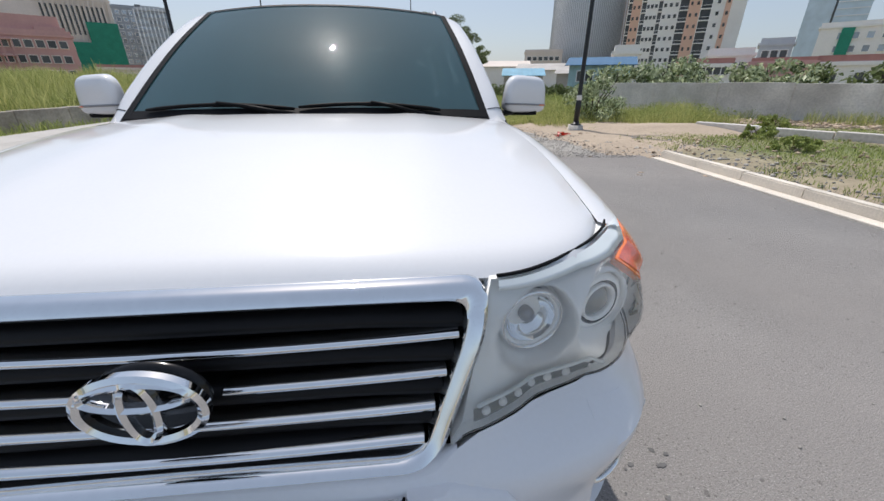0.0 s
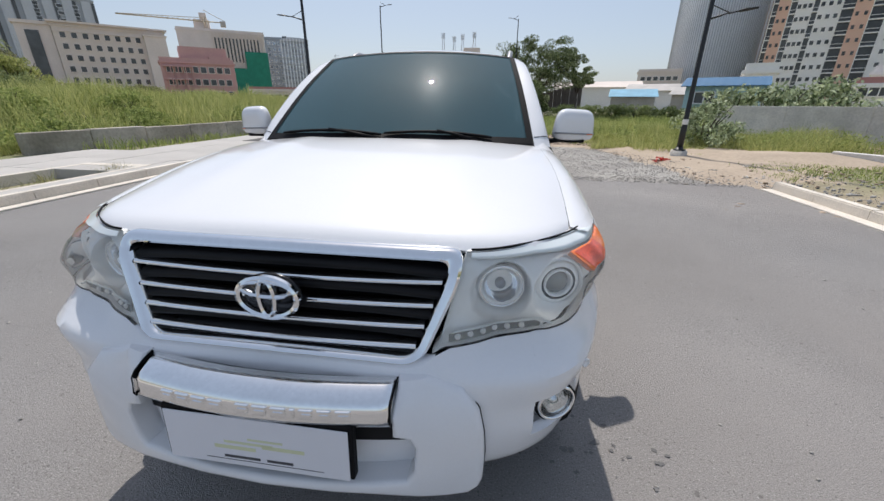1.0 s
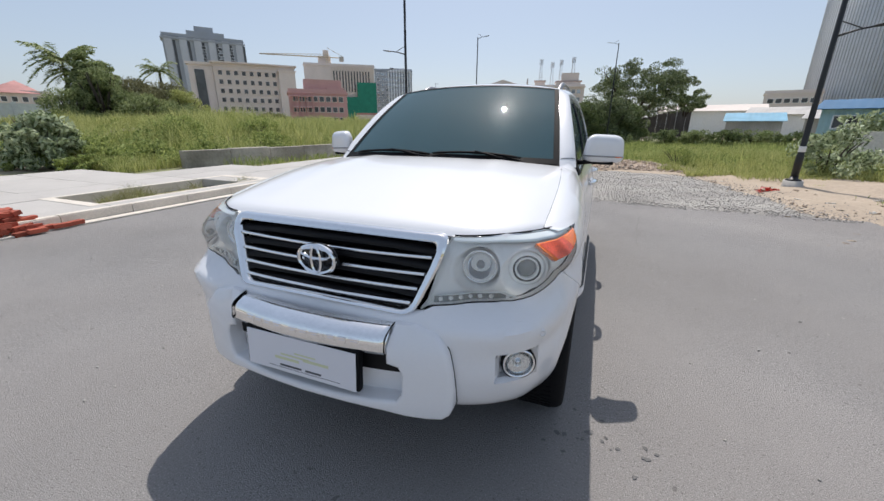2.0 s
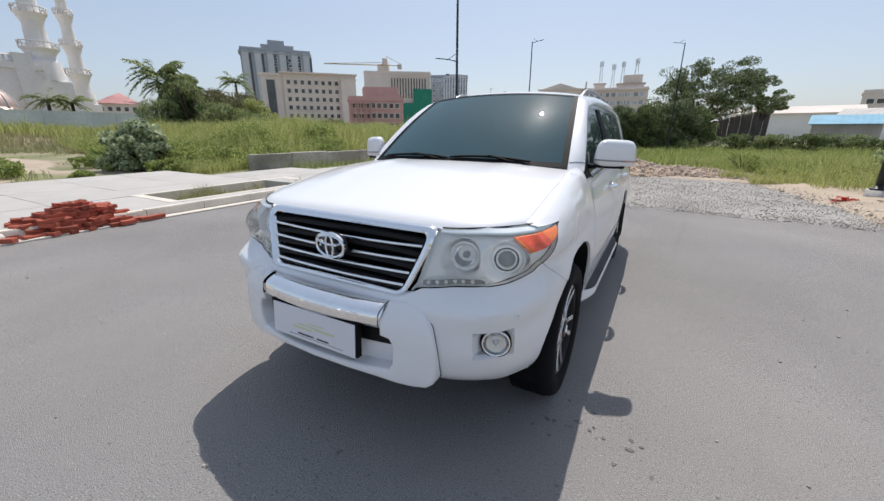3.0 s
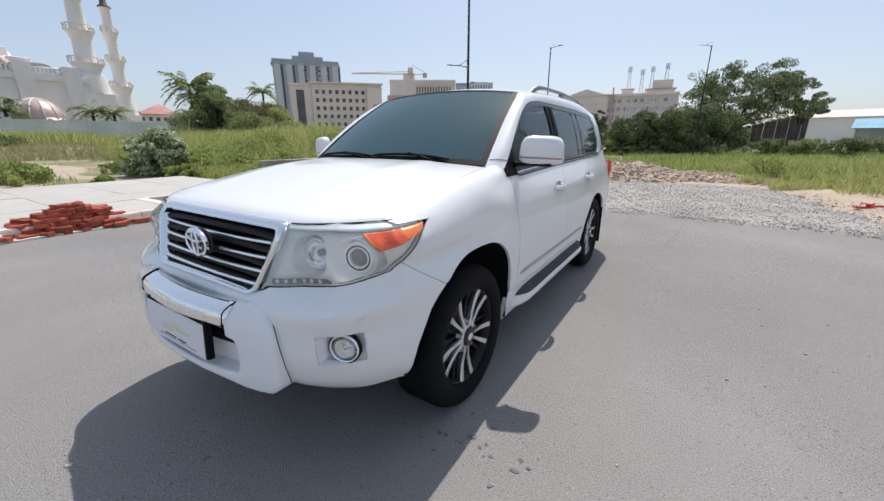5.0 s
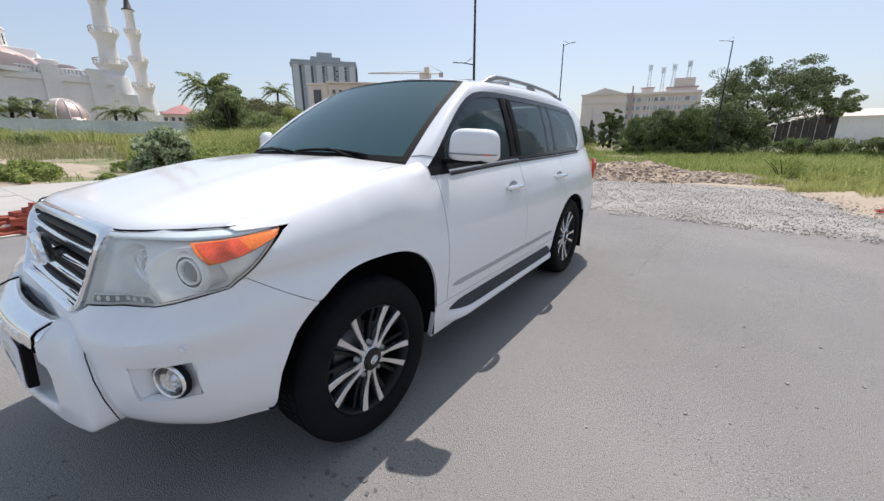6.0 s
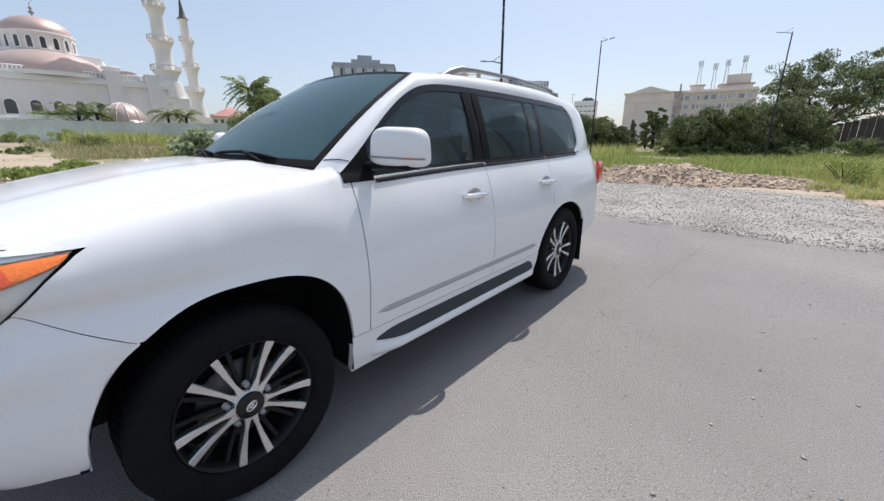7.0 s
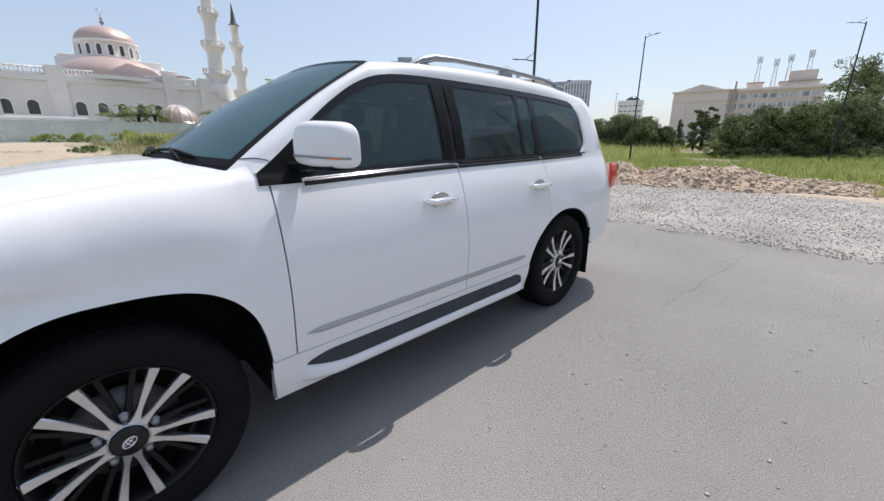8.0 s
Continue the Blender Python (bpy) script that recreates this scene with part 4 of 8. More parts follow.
M_BGLASS = mat("blue_curtain_glass", (0.46, 0.56, 0.64), 0.15, metal=0.0, var=0.12, scale=0.2, per=0.2)
M_FIN = mat("light_metal_fin", (0.78, 0.81, 0.85), 0.5, metal=0.0, var=0.05, scale=0.3)
M_NET = mat("green_netting", (0.03, 0.25, 0.17), 0.9, var=0.15, scale=0.4, fine=0.15, fscale=4)
M_CORNICE = mat("rose_grey_cornice", (0.46, 0.36, 0.33), 0.85, var=0.1, scale=0.3)
M_TILE = mat("red_roof", (0.45, 0.22, 0.2), 0.8, var=0.15, scale=0.6)
M_BLUETIN = mat("blue_sheet_metal", (0.05, 0.15, 0.28), 0.75, var=0.12, scale=0.5)
M_SKYTIN = mat("faded_blue_sheet", (0.2, 0.42, 0.56), 0.7, var=0.15, scale=0.5)
M_CYANWALL = mat("pale_blue_wall_paint", (0.42, 0.6, 0.66), 0.85, var=0.12, scale=0.4, fine=0.06, fscale=3)
M_TEALWALL = mat("weathered_pale_teal_wall", (0.66, 0.69, 0.68), 0.9, var=0.15, scale=0.25, fine=0.08, fscale=2)
M_MOSQUE = mat("off_white_mosque_render", (0.76, 0.73, 0.71), 0.85, var=0.08, scale=0.15, fine=0.05, fscale=2)
M_TIN = mat("weathered_sheet_metal", (0.42, 0.4, 0.38), 0.6, metal=0.2, var=0.2, scale=0.5)
M_DARKTIN = mat("dark_rusted_sheet", (0.1, 0.085, 0.08), 0.8, var=0.3, scale=0.8)
M_COPPER = mat("rose_metal_dome", (0.56, 0.42, 0.37), 0.42, metal=0.35, var=0.08, scale=0.3)
M_CRANE = mat("crane_steel", (0.5, 0.42, 0.3), 0.6)


def pane_mesh(w, h, frame_m, pane_m, sill=True):
    """One window: a frame with a stepped sill and the pane set back in it."""
    bm = bmesh.new()
    t = 0.09 * min(w, h) + 0.03
    deep = -0.3 if sill else -0.16
    def ring(gx, z0, z1, y, ylow):
        return [bm.verts.new(p) for p in ((-w / 2 - gx, ylow, z0), (w / 2 + gx, ylow, z0), (w / 2 + gx, y, z1), (-w / 2 - gx, y, z1))]
    rings = [ring(t, -t, h + t, 0.1, 0.1), ring(t, -t, h + t, -0.16, deep), ring(0, 0, h, -0.16, deep), ring(0, 0, h, -0.04, -0.04)]
    for a, b in zip(rings, rings[1:]):
        for k in range(4):
            bm.faces.new((a[k], a[(k + 1) % 4], b[(k + 1) % 4], b[k]))
    bm.faces.new(rings[-1]).material_index = 1
    bmesh.ops.recalc_face_normals(bm, faces=bm.faces[:])
    if bm.faces[-1].normal.y > 0:
        bmesh.ops.reverse_faces(bm, faces=bm.faces[:])
    me = bpy.data.meshes.new("window")
    bm.to_mesh(me)
    bm.free()
    me.materials.append(frame_m), me.materials.append(pane_m)
    return me


def house_frame(p0, p1):
    d = Vector((p1[0] - p0[0], p1[1] - p0[1]))
    return d.length, math.degrees(math.atan2(d.y, d.x))


def building(name, label, p0, p1, depth, h, wall_m, frame_m=None, pane_m=None, nx=0, nz=0, z0=2.0, z1=None, win=(1.2, 1.5), margin=1.5, side=0, side_nx=0, roof_m=None, parapet=0.8, cornice=0.35, category="building"):
    """A block whose front runs from p0 to p1; rows of windows on the front and, with side, on one end."""
    length, turn = house_frame(p0, p1)
    b = thing(name, label, category, (p0[0], p0[1], 0), turn)
    bm = bmesh.new()
    block(bm, 0, length, 0, depth, -1, h)
    if cornice:
        block(bm, -cornice, length + cornice, -cornice, depth + cornice, h - 0.6, h - 0.1)
    part("wall", bm, wall_m, b)
    bm = bmesh.new()
    for x0, x1, y0, y1 in ((0, length, 0, 0.3), (0, length, depth - 0.3, depth), (0, 0.3, 0.3, depth - 0.3), (length - 0.3, length, 0.3, depth - 0.3)):
        block(bm, x0, x1, y0, y1, h, h + parapet)
    block(bm, 0.3, length - 0.3, 0.3, depth - 0.3, h, h + 0.15)
    part("roof", bm, roof_m or wall_m, b)
    if nx:
        me = pane_mesh(win[0], win[1], frame_m or wall_m, pane_m or M_PANE)
        z1 = z1 or h - win[1] - 0.8
        for j in range(nz):
            z = z0 + (z1 - z0) * j / max(1, nz - 1)
            for i in range(nx):
                w = new("window", me)
                w.parent = b
                w.matrix_basis = pose(margin + (length - 2 * margin) * (i + 0.5) / nx, 0, z)
            for i in range(side_nx):
                w = new("window", me)
                w.parent = b
                y = margin + (depth - 2 * margin) * (i + 0.5) / side_nx
                w.matrix_basis = pose(length, y, z, 0, 0, 90) if side > 0 else pose(0, y, z, 0, 0, -90)
    return b


def add_boxes(b, name, boxes, material, label=""):
    bm = bmesh.new()
    for q in boxes:
        block(bm, *q)
    return part(name, bm, material, b, label)


def build_towers():
    b = building("office_tower", "tall grey office tower with vertical bands", (-268, 187), (-240, 225), 26, 56, M_GREYT, M_GREYT, M_PANE, 0, 0, parapet=1.2)
    for k in range(6):
        add_boxes(b, "pier", [(1 + k * 8.2, 5.2 + k * 8.2, -0.9, 0, 0, 55)], M_GREYT2)
        add_boxes(b, "glazing", [(5.6 + k * 8.2, 7.0 + k * 8.2, -0.25, 0.1, 2, 53)], M_PANE)
    me = pane_mesh(2.4, 1.6, M_FIN, M_PANE, False)
    for j in range(13):
        for x in (22.6, 32.4, 39.0):
            w = new("window", me)
            w.parent = b
            w.matrix_basis = pose(x, -0.3, 6 + 3.6 * j)
    add_boxes(b, "crown_roof", [(14, 36, 2, 20, 56, 60), (19, 30, 5, 15, 60, 63.5), (-1, 48, -1, 12, 53.5, 54.6)], M_GREYT)
    b = building("hotel_block", "long beige hotel block with rows of small windows", (-160.5, 132), (-138, 156.7), 30, 26.4, M_BEIGE, M_BEIGE2, M_PANE, 10, 6, 3.4, 22.2, (1.5, 1.8), 1.0, 1, 8)
    add_boxes(b, "end_wing", [(-9.5, -0.2, 1.5, 20, -1, 26.0), (-10.2, 0.2, 0.8, 20.5, 26, 27.0)], M_BEIGE2)
    add_boxes(b, "stair_glazing", [(-7.2, -3.6, 1.2, 1.6, 3, 24)], M_PANE)
    add_boxes(b, "eaves", [(-1, 34.6, -1.2, 30.5, 27.0, 27.6)], M_BEIGE2)
    add_boxes(b, "right_wing", [(26.5, 33.6, -2.6, -0.02, -1, 24.6), (26.1, 34.0, -3.0, 0.0, 24.6, 25.2)], M_BEIGE2, "projecting pale wing")
    add_boxes(b, "string_course", [(-0.1, 26.4, -0.35, -0.02, 24.2, 24.7)], M_BEIGE2)
    b = building("construction_block", "half-built pale block with vertical ribs and netting", (-160, 190), (-128, 213), 25, 34, M_BEIGE2, M_BEIGE2, M_PANE, 0, 0)
    for k in range(15):
        add_boxes(b, "rib", [(15 + k * 1.65, 15.7 + k * 1.65, -0.7, 0, 14, 33)], M_BEIGE)
    me = pane_mesh(0.9, 11, M_BEIGE2, M_PANE, False)
    for k in range(13):
        w = new("window", me)
        w.parent = b
        w.matrix_basis = pose(16.4 + k * 1.65, -0.05, 20)
    add_boxes(b, "roof_house", [(8, 15, 3, 12, 34, 39), (11, 14, 3, 8, 39, 42)], M_BEIGE2)
    add_boxes(b, "netting", [(29, 40, -2.2, -1.9, 12, 25), (22, 40, -2.4, -2.1, 0, 17)], M_NET, "green construction netting")
    c = thing("tower_crane", "thin tower crane behind the blocks", "crane", (-150, 199, 0), 35)
    bm = bmesh.new()
    for s in (-0.7, 0.7):
        for q in (-0.7, 0.7):
            tube(bm, [(s, q, 0), (s, q, 40)], 0.16, 5)
    for k in range(20):
        tube(bm, [(-0.7, -0.7, 2 * k), (0.7, -0.7, 2 * k + 2)], 0.1, 4)
    part("mast", bm, M_CRANE, c)
    bm = bmesh.new()
    tube(bm, [(-36, 0, 38.4), (0, 0, 38), (9, 0, 38)], 0.3, 5)
    tube(bm, [(-36, 0, 38.6), (0, 0, 39.6), (0, 0, 43), (9, 0, 38.5)], 0.14, 5)
    for k in range(16):
        tube(bm, [(-36 + 2.2 * k, 0, 38.4), (-35 + 2.2 * k, 0, 38.9)], 0.1, 4)
    part("jib", bm, M_CRANE, c)
    bm = bmesh.new()
    block(bm, 6.5, 9, -0.8, 0.8, 36, 38.6, 0.1)
    part("counterweight", bm, M_CONC, c)
    b = building("pink_house", "pink apartment house with open galleries", (-92.5, 101.5), (-79.0, 113.6), 12, 11.5, M_PINK, M_BEIGE2, M_PANE, 8, 3, 2.2, 8.6, (1.35, 1.5), 1.0, 1, 4)
    add_boxes(b, "upper_storey", [(5, 16.8, 2, 11, 11.5, 15.4), (12, 17.4, 0.4, 11, 11.5, 13)], M_PINK)
    add_boxes(b, "gallery", [(0.2, 7.5, -1.5, 0, 3.2, 3.45), (0.2, 7.5, -1.5, 0, 6.6, 6.85), (0.2, 7.5, -1.5, 0, 9.9, 10.15), *[(0.3 + 1.75 * k, 0.55 + 1.75 * k, -1.45, -1.2, 0, 10) for k in range(5)]], M_PINK)
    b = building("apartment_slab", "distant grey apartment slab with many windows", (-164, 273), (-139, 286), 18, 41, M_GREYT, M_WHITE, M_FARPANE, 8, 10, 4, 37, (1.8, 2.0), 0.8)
    add_boxes(b, "shaft", [(11.5, 14.5, -0.8, 0, 0, 42.5)], M_PANE)
    building("low_hall", "low hall with a red-brown roof", (-74.5, 112), (-58, 120), 9, 4.6, M_BEIGE2, M_BEIGE, M_PANE, 8, 1, 1.6, 1.6, (1.4, 1.4), 0.6, roof_m=M_TILE, parapet=0.6)
    # left, beyond the mosque
    b = building("town_house", "cream town house with a red tiled roof", (-158.5, 57), (-153.5, 70), 9, 9.5, M_BEIGE2, M_WHITE, M_PANE, 6, 3, 2, 7.2, (1.1, 1.3), 0.6)
    bm = bmesh.new()
    lathe(bm, [(9.2, 9.5), (5, 11.4), (0, 13.2)], 4, m=pose(7, 4.5, 0, 0, 0, 45) @ Matrix.Diagonal((1, 0.75, 1, 1)))
    part("tiled_roof", bm, M_TILE, b)
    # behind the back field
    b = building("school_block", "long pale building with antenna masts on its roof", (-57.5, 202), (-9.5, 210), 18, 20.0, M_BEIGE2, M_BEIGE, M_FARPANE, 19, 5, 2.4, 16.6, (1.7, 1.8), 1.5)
    add_boxes(b, "pavilion", [(-0.4, 19.4, -1.4, -0.02, -1, 20.3)], M_BEIGE2)
    add_boxes(b, "pavilion_band", [(-0.6, 19.6, -1.7, -1.4, 16.4, 17.0), (4.5, 5.1, -1.7, -1.4, 0, 16.4), (14.0, 14.6, -1.7, -1.4, 0, 16.4)], M_BEIGE)
    bm = bmesh.new()
    vs = [bm.verts.new(p) for p in ((-0.5, -0.8, 20.4), (19.5, -0.8, 20.4), (9.5, -0.8, 23.4), (-0.5, 10, 20.4), (19.5, 10, 20.4), (9.5, 10, 23.4))]
    for f in ((0, 1, 2), (3, 5, 4), (0, 2, 5, 3), (1, 4, 5, 2), (0, 3, 4, 1)):
        bm.faces.new([vs[k] for k in f])
    part("gable_roof", bm, M_BEIGE, b)
    add_boxes(b, "roof_house", [(25, 30, 4, 9, 20, 22.8), (35.5, 47, 4, 12, 20, 22.4), (38, 46, 4.5, 11, 22.4, 26.5)], M_BEIGE)
    add_boxes(b, "roof_cornice", [(35, 47.6, 3.5, 12.5, 22.4, 22.9), (24.6, 30.4, 3.6, 9.4, 22.8, 23.2)], M_CORNICE)
    add_boxes(b, "joint_shaft", [(20.8, 22.0, -1.2, -0.02, -1, 20.6), (21.1, 21.7, -0.9, 0.2, 20.6, 23.6)], M_CORNICE, "dull rose shaft at the joint of the wings")
    add_boxes(b, "string_course", [(22.6, 48.2, -0.5, -0.02, 2.0 + 3.55 * k, 2.5 + 3.55 * k) for k in range(5)], M_BEIGE2)
    add_boxes(b, "storey_pier", [(22.8 + 3.1 * k, 23.5 + 3.1 * k, -0.4, -0.02, -1, 19.6) for k in range(9)], M_BEIGE2)
    add_boxes(b, "eaves", [(-1.0, 20.0, -2.2, -0.02, 20.3, 20.75), (22.4, 48.6, -1.0, -0.02, 19.6, 20.2)], M_BEIGE2)
    for x, z, top in ((27.5, 22.8, 33.0), (33.0, 20, 31.5), (37.2, 22.4, 32.5), (43.0, 26.5, 33.5)):
        bm = bmesh.new()
        for a in range(3):
            q = Vector((1.0 * math.cos(2.1 * a), 1.0 * math.sin(2.1 * a), 0))
            tube(bm, [Vector((x, 7, z)) + q, Vector((x, 7, top)) + q * 0.35], 0.11, 5)
        for k in range(8):
            tube(bm, [(x - 0.7, 7, z + (top - z) * k / 8), (x + 0.7, 7, z + (top - z) * (k + 1) / 8)], 0.06, 4)
        for a in range(3):
            block(bm, x - 0.8 + 0.7 * a, x - 0.5 + 0.7 * a, 6.2, 6.5, top - 2.4, top + 0.2)
        part("antenna_mast", bm, M_GREYT2, b, "lattice antenna mast with panels")
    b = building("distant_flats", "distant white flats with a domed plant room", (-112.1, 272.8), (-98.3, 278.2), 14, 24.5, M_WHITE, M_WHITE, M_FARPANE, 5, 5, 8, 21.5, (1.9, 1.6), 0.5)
    add_boxes(b, "balcony_band", [(-0.4, 15.2, -1.0, -0.02, 9.4 + 3.2 * k, 10.3 + 3.2 * k) for k in range(5)], M_WHITE)
    bm = bmesh.new()
    lathe(bm, [(4.2, 25.2), (4.0, 26.4), (2.6, 27.5), (0.4, 28.3), (0, 28.3)], 14, m=pose(8.6, 5, 0))
    part("plant_room_dome", bm, M_PANE, b, "dark domed plant room")
    bm = bmesh.new()
    tube(bm, [(-1.6, 1, 0), (-1.6, 1, 30.5)], 0.18, 5)
    tube(bm, [(-2.6, 1, 29.5), (0.4, 1, 29.9)], 0.12, 5)
    part("roof_mast", bm, M_GREYT, b, "thin mast")
    b = building("distant_flats", "distant grey flats with pale vertical fins and a curved top", (-144, 257.3), (-128.9, 265), 14, 36.2, M_GREYT, M_WHITE, M_FARPANE, 0, 0)
    for k in range(9):
        add_boxes(b, "fin", [(0.3 + 1.9 * k, 0.9 + 1.9 * k, -0.9, -0.02, 0, 37.2 + 1.4 * math.sin(math.pi * (k + 0.5) / 9))], M_FIN)
    me = pane_mesh(1.0, 1.8, M_GREYT2, M_FARPANE, False)
    for j in range(10):
        for k in range(8):
            w = new("window", me)
            w.parent = b
            w.matrix_basis = pose(1.55 + 1.9 * k, -0.06, 5 + 3.2 * j)
    add_boxes(b, "crown_roof", [(1, 16, -0.6, 10, 37.0, 38.4), (4, 13, -0.4, 8, 38.4, 39.2)], M_GREYT2)


def build_right_towers():
    # ribbed office tower with a bowed front
    t = thing("ribbed_tower", "tall silver office tower with a curved ribbed front", "building", (98, 222, 0), -25)
    bm = bmesh.new()
    lathe(bm, [(17.5, -1), (17.5, 92), (0, 92)], 36, m=Matrix.Diagonal((1, 0.75, 1, 1)))
    part("core", bm, M_FIN, t, "pale grey metal wall")
    for k in range(58):
        a = radians(180 + 180 * k / 57)
        bm = bmesh.new()
        c = Vector((17.7 * math.cos(a), 13.3 * math.sin(a), 0))
        tube(bm, [c + Vector((0, 0, 0)), c + Vector((0, 0, 91))], 0.2, 4)
        part("rib", bm, M_GREYT2, t)
    add_boxes(t, "end_wall", [(10.5, 21.5, -4, 12, -1, 95)], M_FIN, "pale stone end wall")
    add_boxes(t, "dark_recess", [(19.6, 22.6, -4.6, -4, 3, 90)], M_GREYT)
    for k in range(4):
        add_boxes(t, "slit", [(13.4 + 1.5 * k, 14.1 + 1.5 * k, -4.3, -3.9, 3, 90)], M_CORNICE)
    # orange and white apartment tower
    p0, p1 = (94.5, 176), (128.0, 153.5)
    length, turn = house_frame(p0, p1)
    b = thing("apartment_tower", "tall white and orange apartment tower with many windows", "building", (*p0, 0), turn)
    bands = [(0, 1.6, 1), (1.6, 5.0, 2), (5.0, 6.8, 1), (6.8, 11.1, 0), (11.1, 12.7, 1), (12.7, 18.6, 0), (18.6, 21.8, 1), (21.8, 25.9, 2), (25.9, 29.5, 1), (29.5, 33.8, 0), (33.8, 35.6, 2), (35.6, length, 0)]
    floors, rise = 16, 3.9
    flat = {0: pane_mesh(1.0, 1.3, M_WHITE, M_PANE, False), 2: pane_mesh(0.8, 1.2, M_ORANGE, M_PANE, False)}
    for x0, x1, kind in bands:
        if kind == 1:  # open balconies between floor slabs, set back into the wall, their shade painted dark
            add_boxes(b, "balcony_bay", [(x0, x1, 0.6, 20, -1, 65)], M_PANE, "recessed balconies with their shade painted dark")
            for j in range(floors):
                add_boxes(b, "balcony_slab", [(x0, x1, -0.5, 0.7, 3.6 + rise * j, 3.95 + rise * j), (x0, x0 + 0.22, -0.4, 0.6, 3.95 + rise * j, 3.6 + rise * (j + 1)), (x0 + 0.2, x1, -0.42, -0.34, 4.9 + rise * j, 5.05 + rise * j)], M_WHITE)
            continue
        add_boxes(b, "facade", [(x0, x1, -0.35 if kind == 2 else 0, 20, -1, 66)], M_ORANGE if kind == 2 else M_WHITE)
        n = {(6.8, 11.1): 3, (12.7, 18.6): 3, (29.5, 33.8): 1}.get((x0, x1), 2 if x1 - x0 > 3 else 0)
        if kind == 2 and not n:
            n = 1
        for j in range(floors):
            for q in range(n if x0 < 35 else 0):
                w = new("window", flat[kind])
                w.parent = b
                w.matrix_basis = pose(x0 + (x1 - x0) * (q + 0.5) / n, -0.35 if kind == 2 else 0, 5.2 + rise * j)
    # blue glass tower
    p0, p1 = (246, 248), (266, 228)
    length, turn = house_frame(p0, p1)
    b = thing("glass_tower", "tall blue curtain-wall glass tower", "building", (*p0, 0), turn)
    add_boxes(b, "wall", [(0, length, 0, 24, -1, 95)], M_BGLASS)
    add_boxes(b, "dark_joint", [(12.6, 13.6, -0.3, 0.1, 0, 95)], M_PANE)
    for j in range(24):
        add_boxes(b, "floor_line", [(13.6, length, -0.35, 0, 8 + 3.6 * j, 8.5 + 3.6 * j)], M_FIN)
    # nearer houses on the right
    b = building("white_flats", "white block of flats with green netting", (109, 103.5), (122, 89), 14, 14.6, M_WHITE, M_WHITE, M_FARPANE, 5, 4, 2.5, 11.5, (1.2, 1.4), 3)
    add_boxes(b, "netting", [(4.2, 6.6, -0.5, 0, 3, 14)], M_NET)
    building("red_roof_shed", "shed with a red sheet roof", (60, 67), (66, 61), 7, 4.7, M_PINK, M_WHITE, M_PANE, 0, 0, roof_m=M_TILE, parapet=0.5, category="shed")
    building("red_roof_house", "white house with a dark red roof", (66.5, 61.5), (76, 51), 8, 4.4, M_WHITE, M_WHITE, M_PANE, 4, 1, 1.4, 1.4, (1.2, 1.4), 0.6, roof_m=M_TILE, parapet=0.9, category="house")
    building("terrace_house", "pale terrace house with a flat roof", (58.4, 75.7), (63.9, 71.2), 8, 6.4, M_WHITE, M_WHITE, M_PANE, 4, 2, 1.2, 3.6, (1.1, 1.2), 0.6, category="house")
    building("terrace_house", "small white house beside the apartment tower", (35, 66.5), (38.4, 64.8), 7, 6.1, M_WHITE, M_WHITE, M_PANE, 3, 1, 2.6, 2.6, (1.1, 1.2), 0.6, category="house")
    building("red_roof_house", "low house with a long dark red roof", (50.8, 68.0), (55.0, 64.6), 7, 4.3, M_WHITE, M_WHITE, M_PANE, 4, 1, 2.6, 2.6, (1.0, 1.2), 0.5, roof_m=M_TILE, parapet=0.8, category="house")
    building("grey_flats", "grey flat-roofed block behind the red roofs", (73.6, 81.4), (77.6, 77.8), 9, 8.8, M_GREYT2, M_WHITE, M_PANE, 3, 2, 3, 6, (1.1, 1.3), 0.5)
    building("office_block", "distant pale low office block", (61, 205), (78, 200), 14, 15, M_BEIGE2, M_WHITE, M_PANE, 6, 3, 4, 11, (1.8, 1.6), 1)


def gable_shed(name, label, p0, p1, depth, h, rise, wall_m, roof_m):
    """A shed with corrugated sheet roof and ribbed walls."""
    length, turn = house_frame(p0, p1)
    s = thing(name, label, "shed", (*p0, 0), turn)
    bm = bmesh.new()
    n = int(length / 0.35)
    plan = []
    for k in range(n):
        x = k * length / n
        plan += [(x, 0.04), (x + 0.12, 0.04), (x + 0.13, 0.1), (x + length / n - 0.01, 0.1)]
    plan += [(length, depth - 0.1), (0, depth - 0.1)]
    low, high = [bm.verts.new((x, y, -0.3)) for x, y in plan], [bm.verts.new((x, y, h)) for x, y in plan]
    for k in range(len(plan)):
        j = (k + 1) % len(plan)
        bm.faces.new((low[k], low[j], high[j], high[k]))
    bm.faces.new(high)
    part("wall", bm, wall_m, s)
    bm = bmesh.new()
    n = int(length / 0.3)
    cols = []
    for k in range(n + 1):
        x = -0.4 + (length + 0.8) * k / n
        b = 0.018 * (k % 2)
        cols.append([bm.verts.new((x, -0.5, h - 0.05 + b)), bm.verts.new((x, depth / 2, h + rise + b)), bm.verts.new((x, depth + 0.5, h - 0.05 + b))])
    for a, c in zip(cols, cols[1:]):
        for i in range(2):
            bm.faces.new((a[i], c[i], c[i + 1], a[i + 1]))
    made = bmesh.ops.extrude_face_region(bm, geom=bm.faces[:])
    bmesh.ops.translate(bm, vec=(0, 0, 0.06), verts=[v for v in made["geom"] if isinstance(v, bmesh.types.BMVert)])
    part("sheet_roof", bm, roof_m, s)
    return s


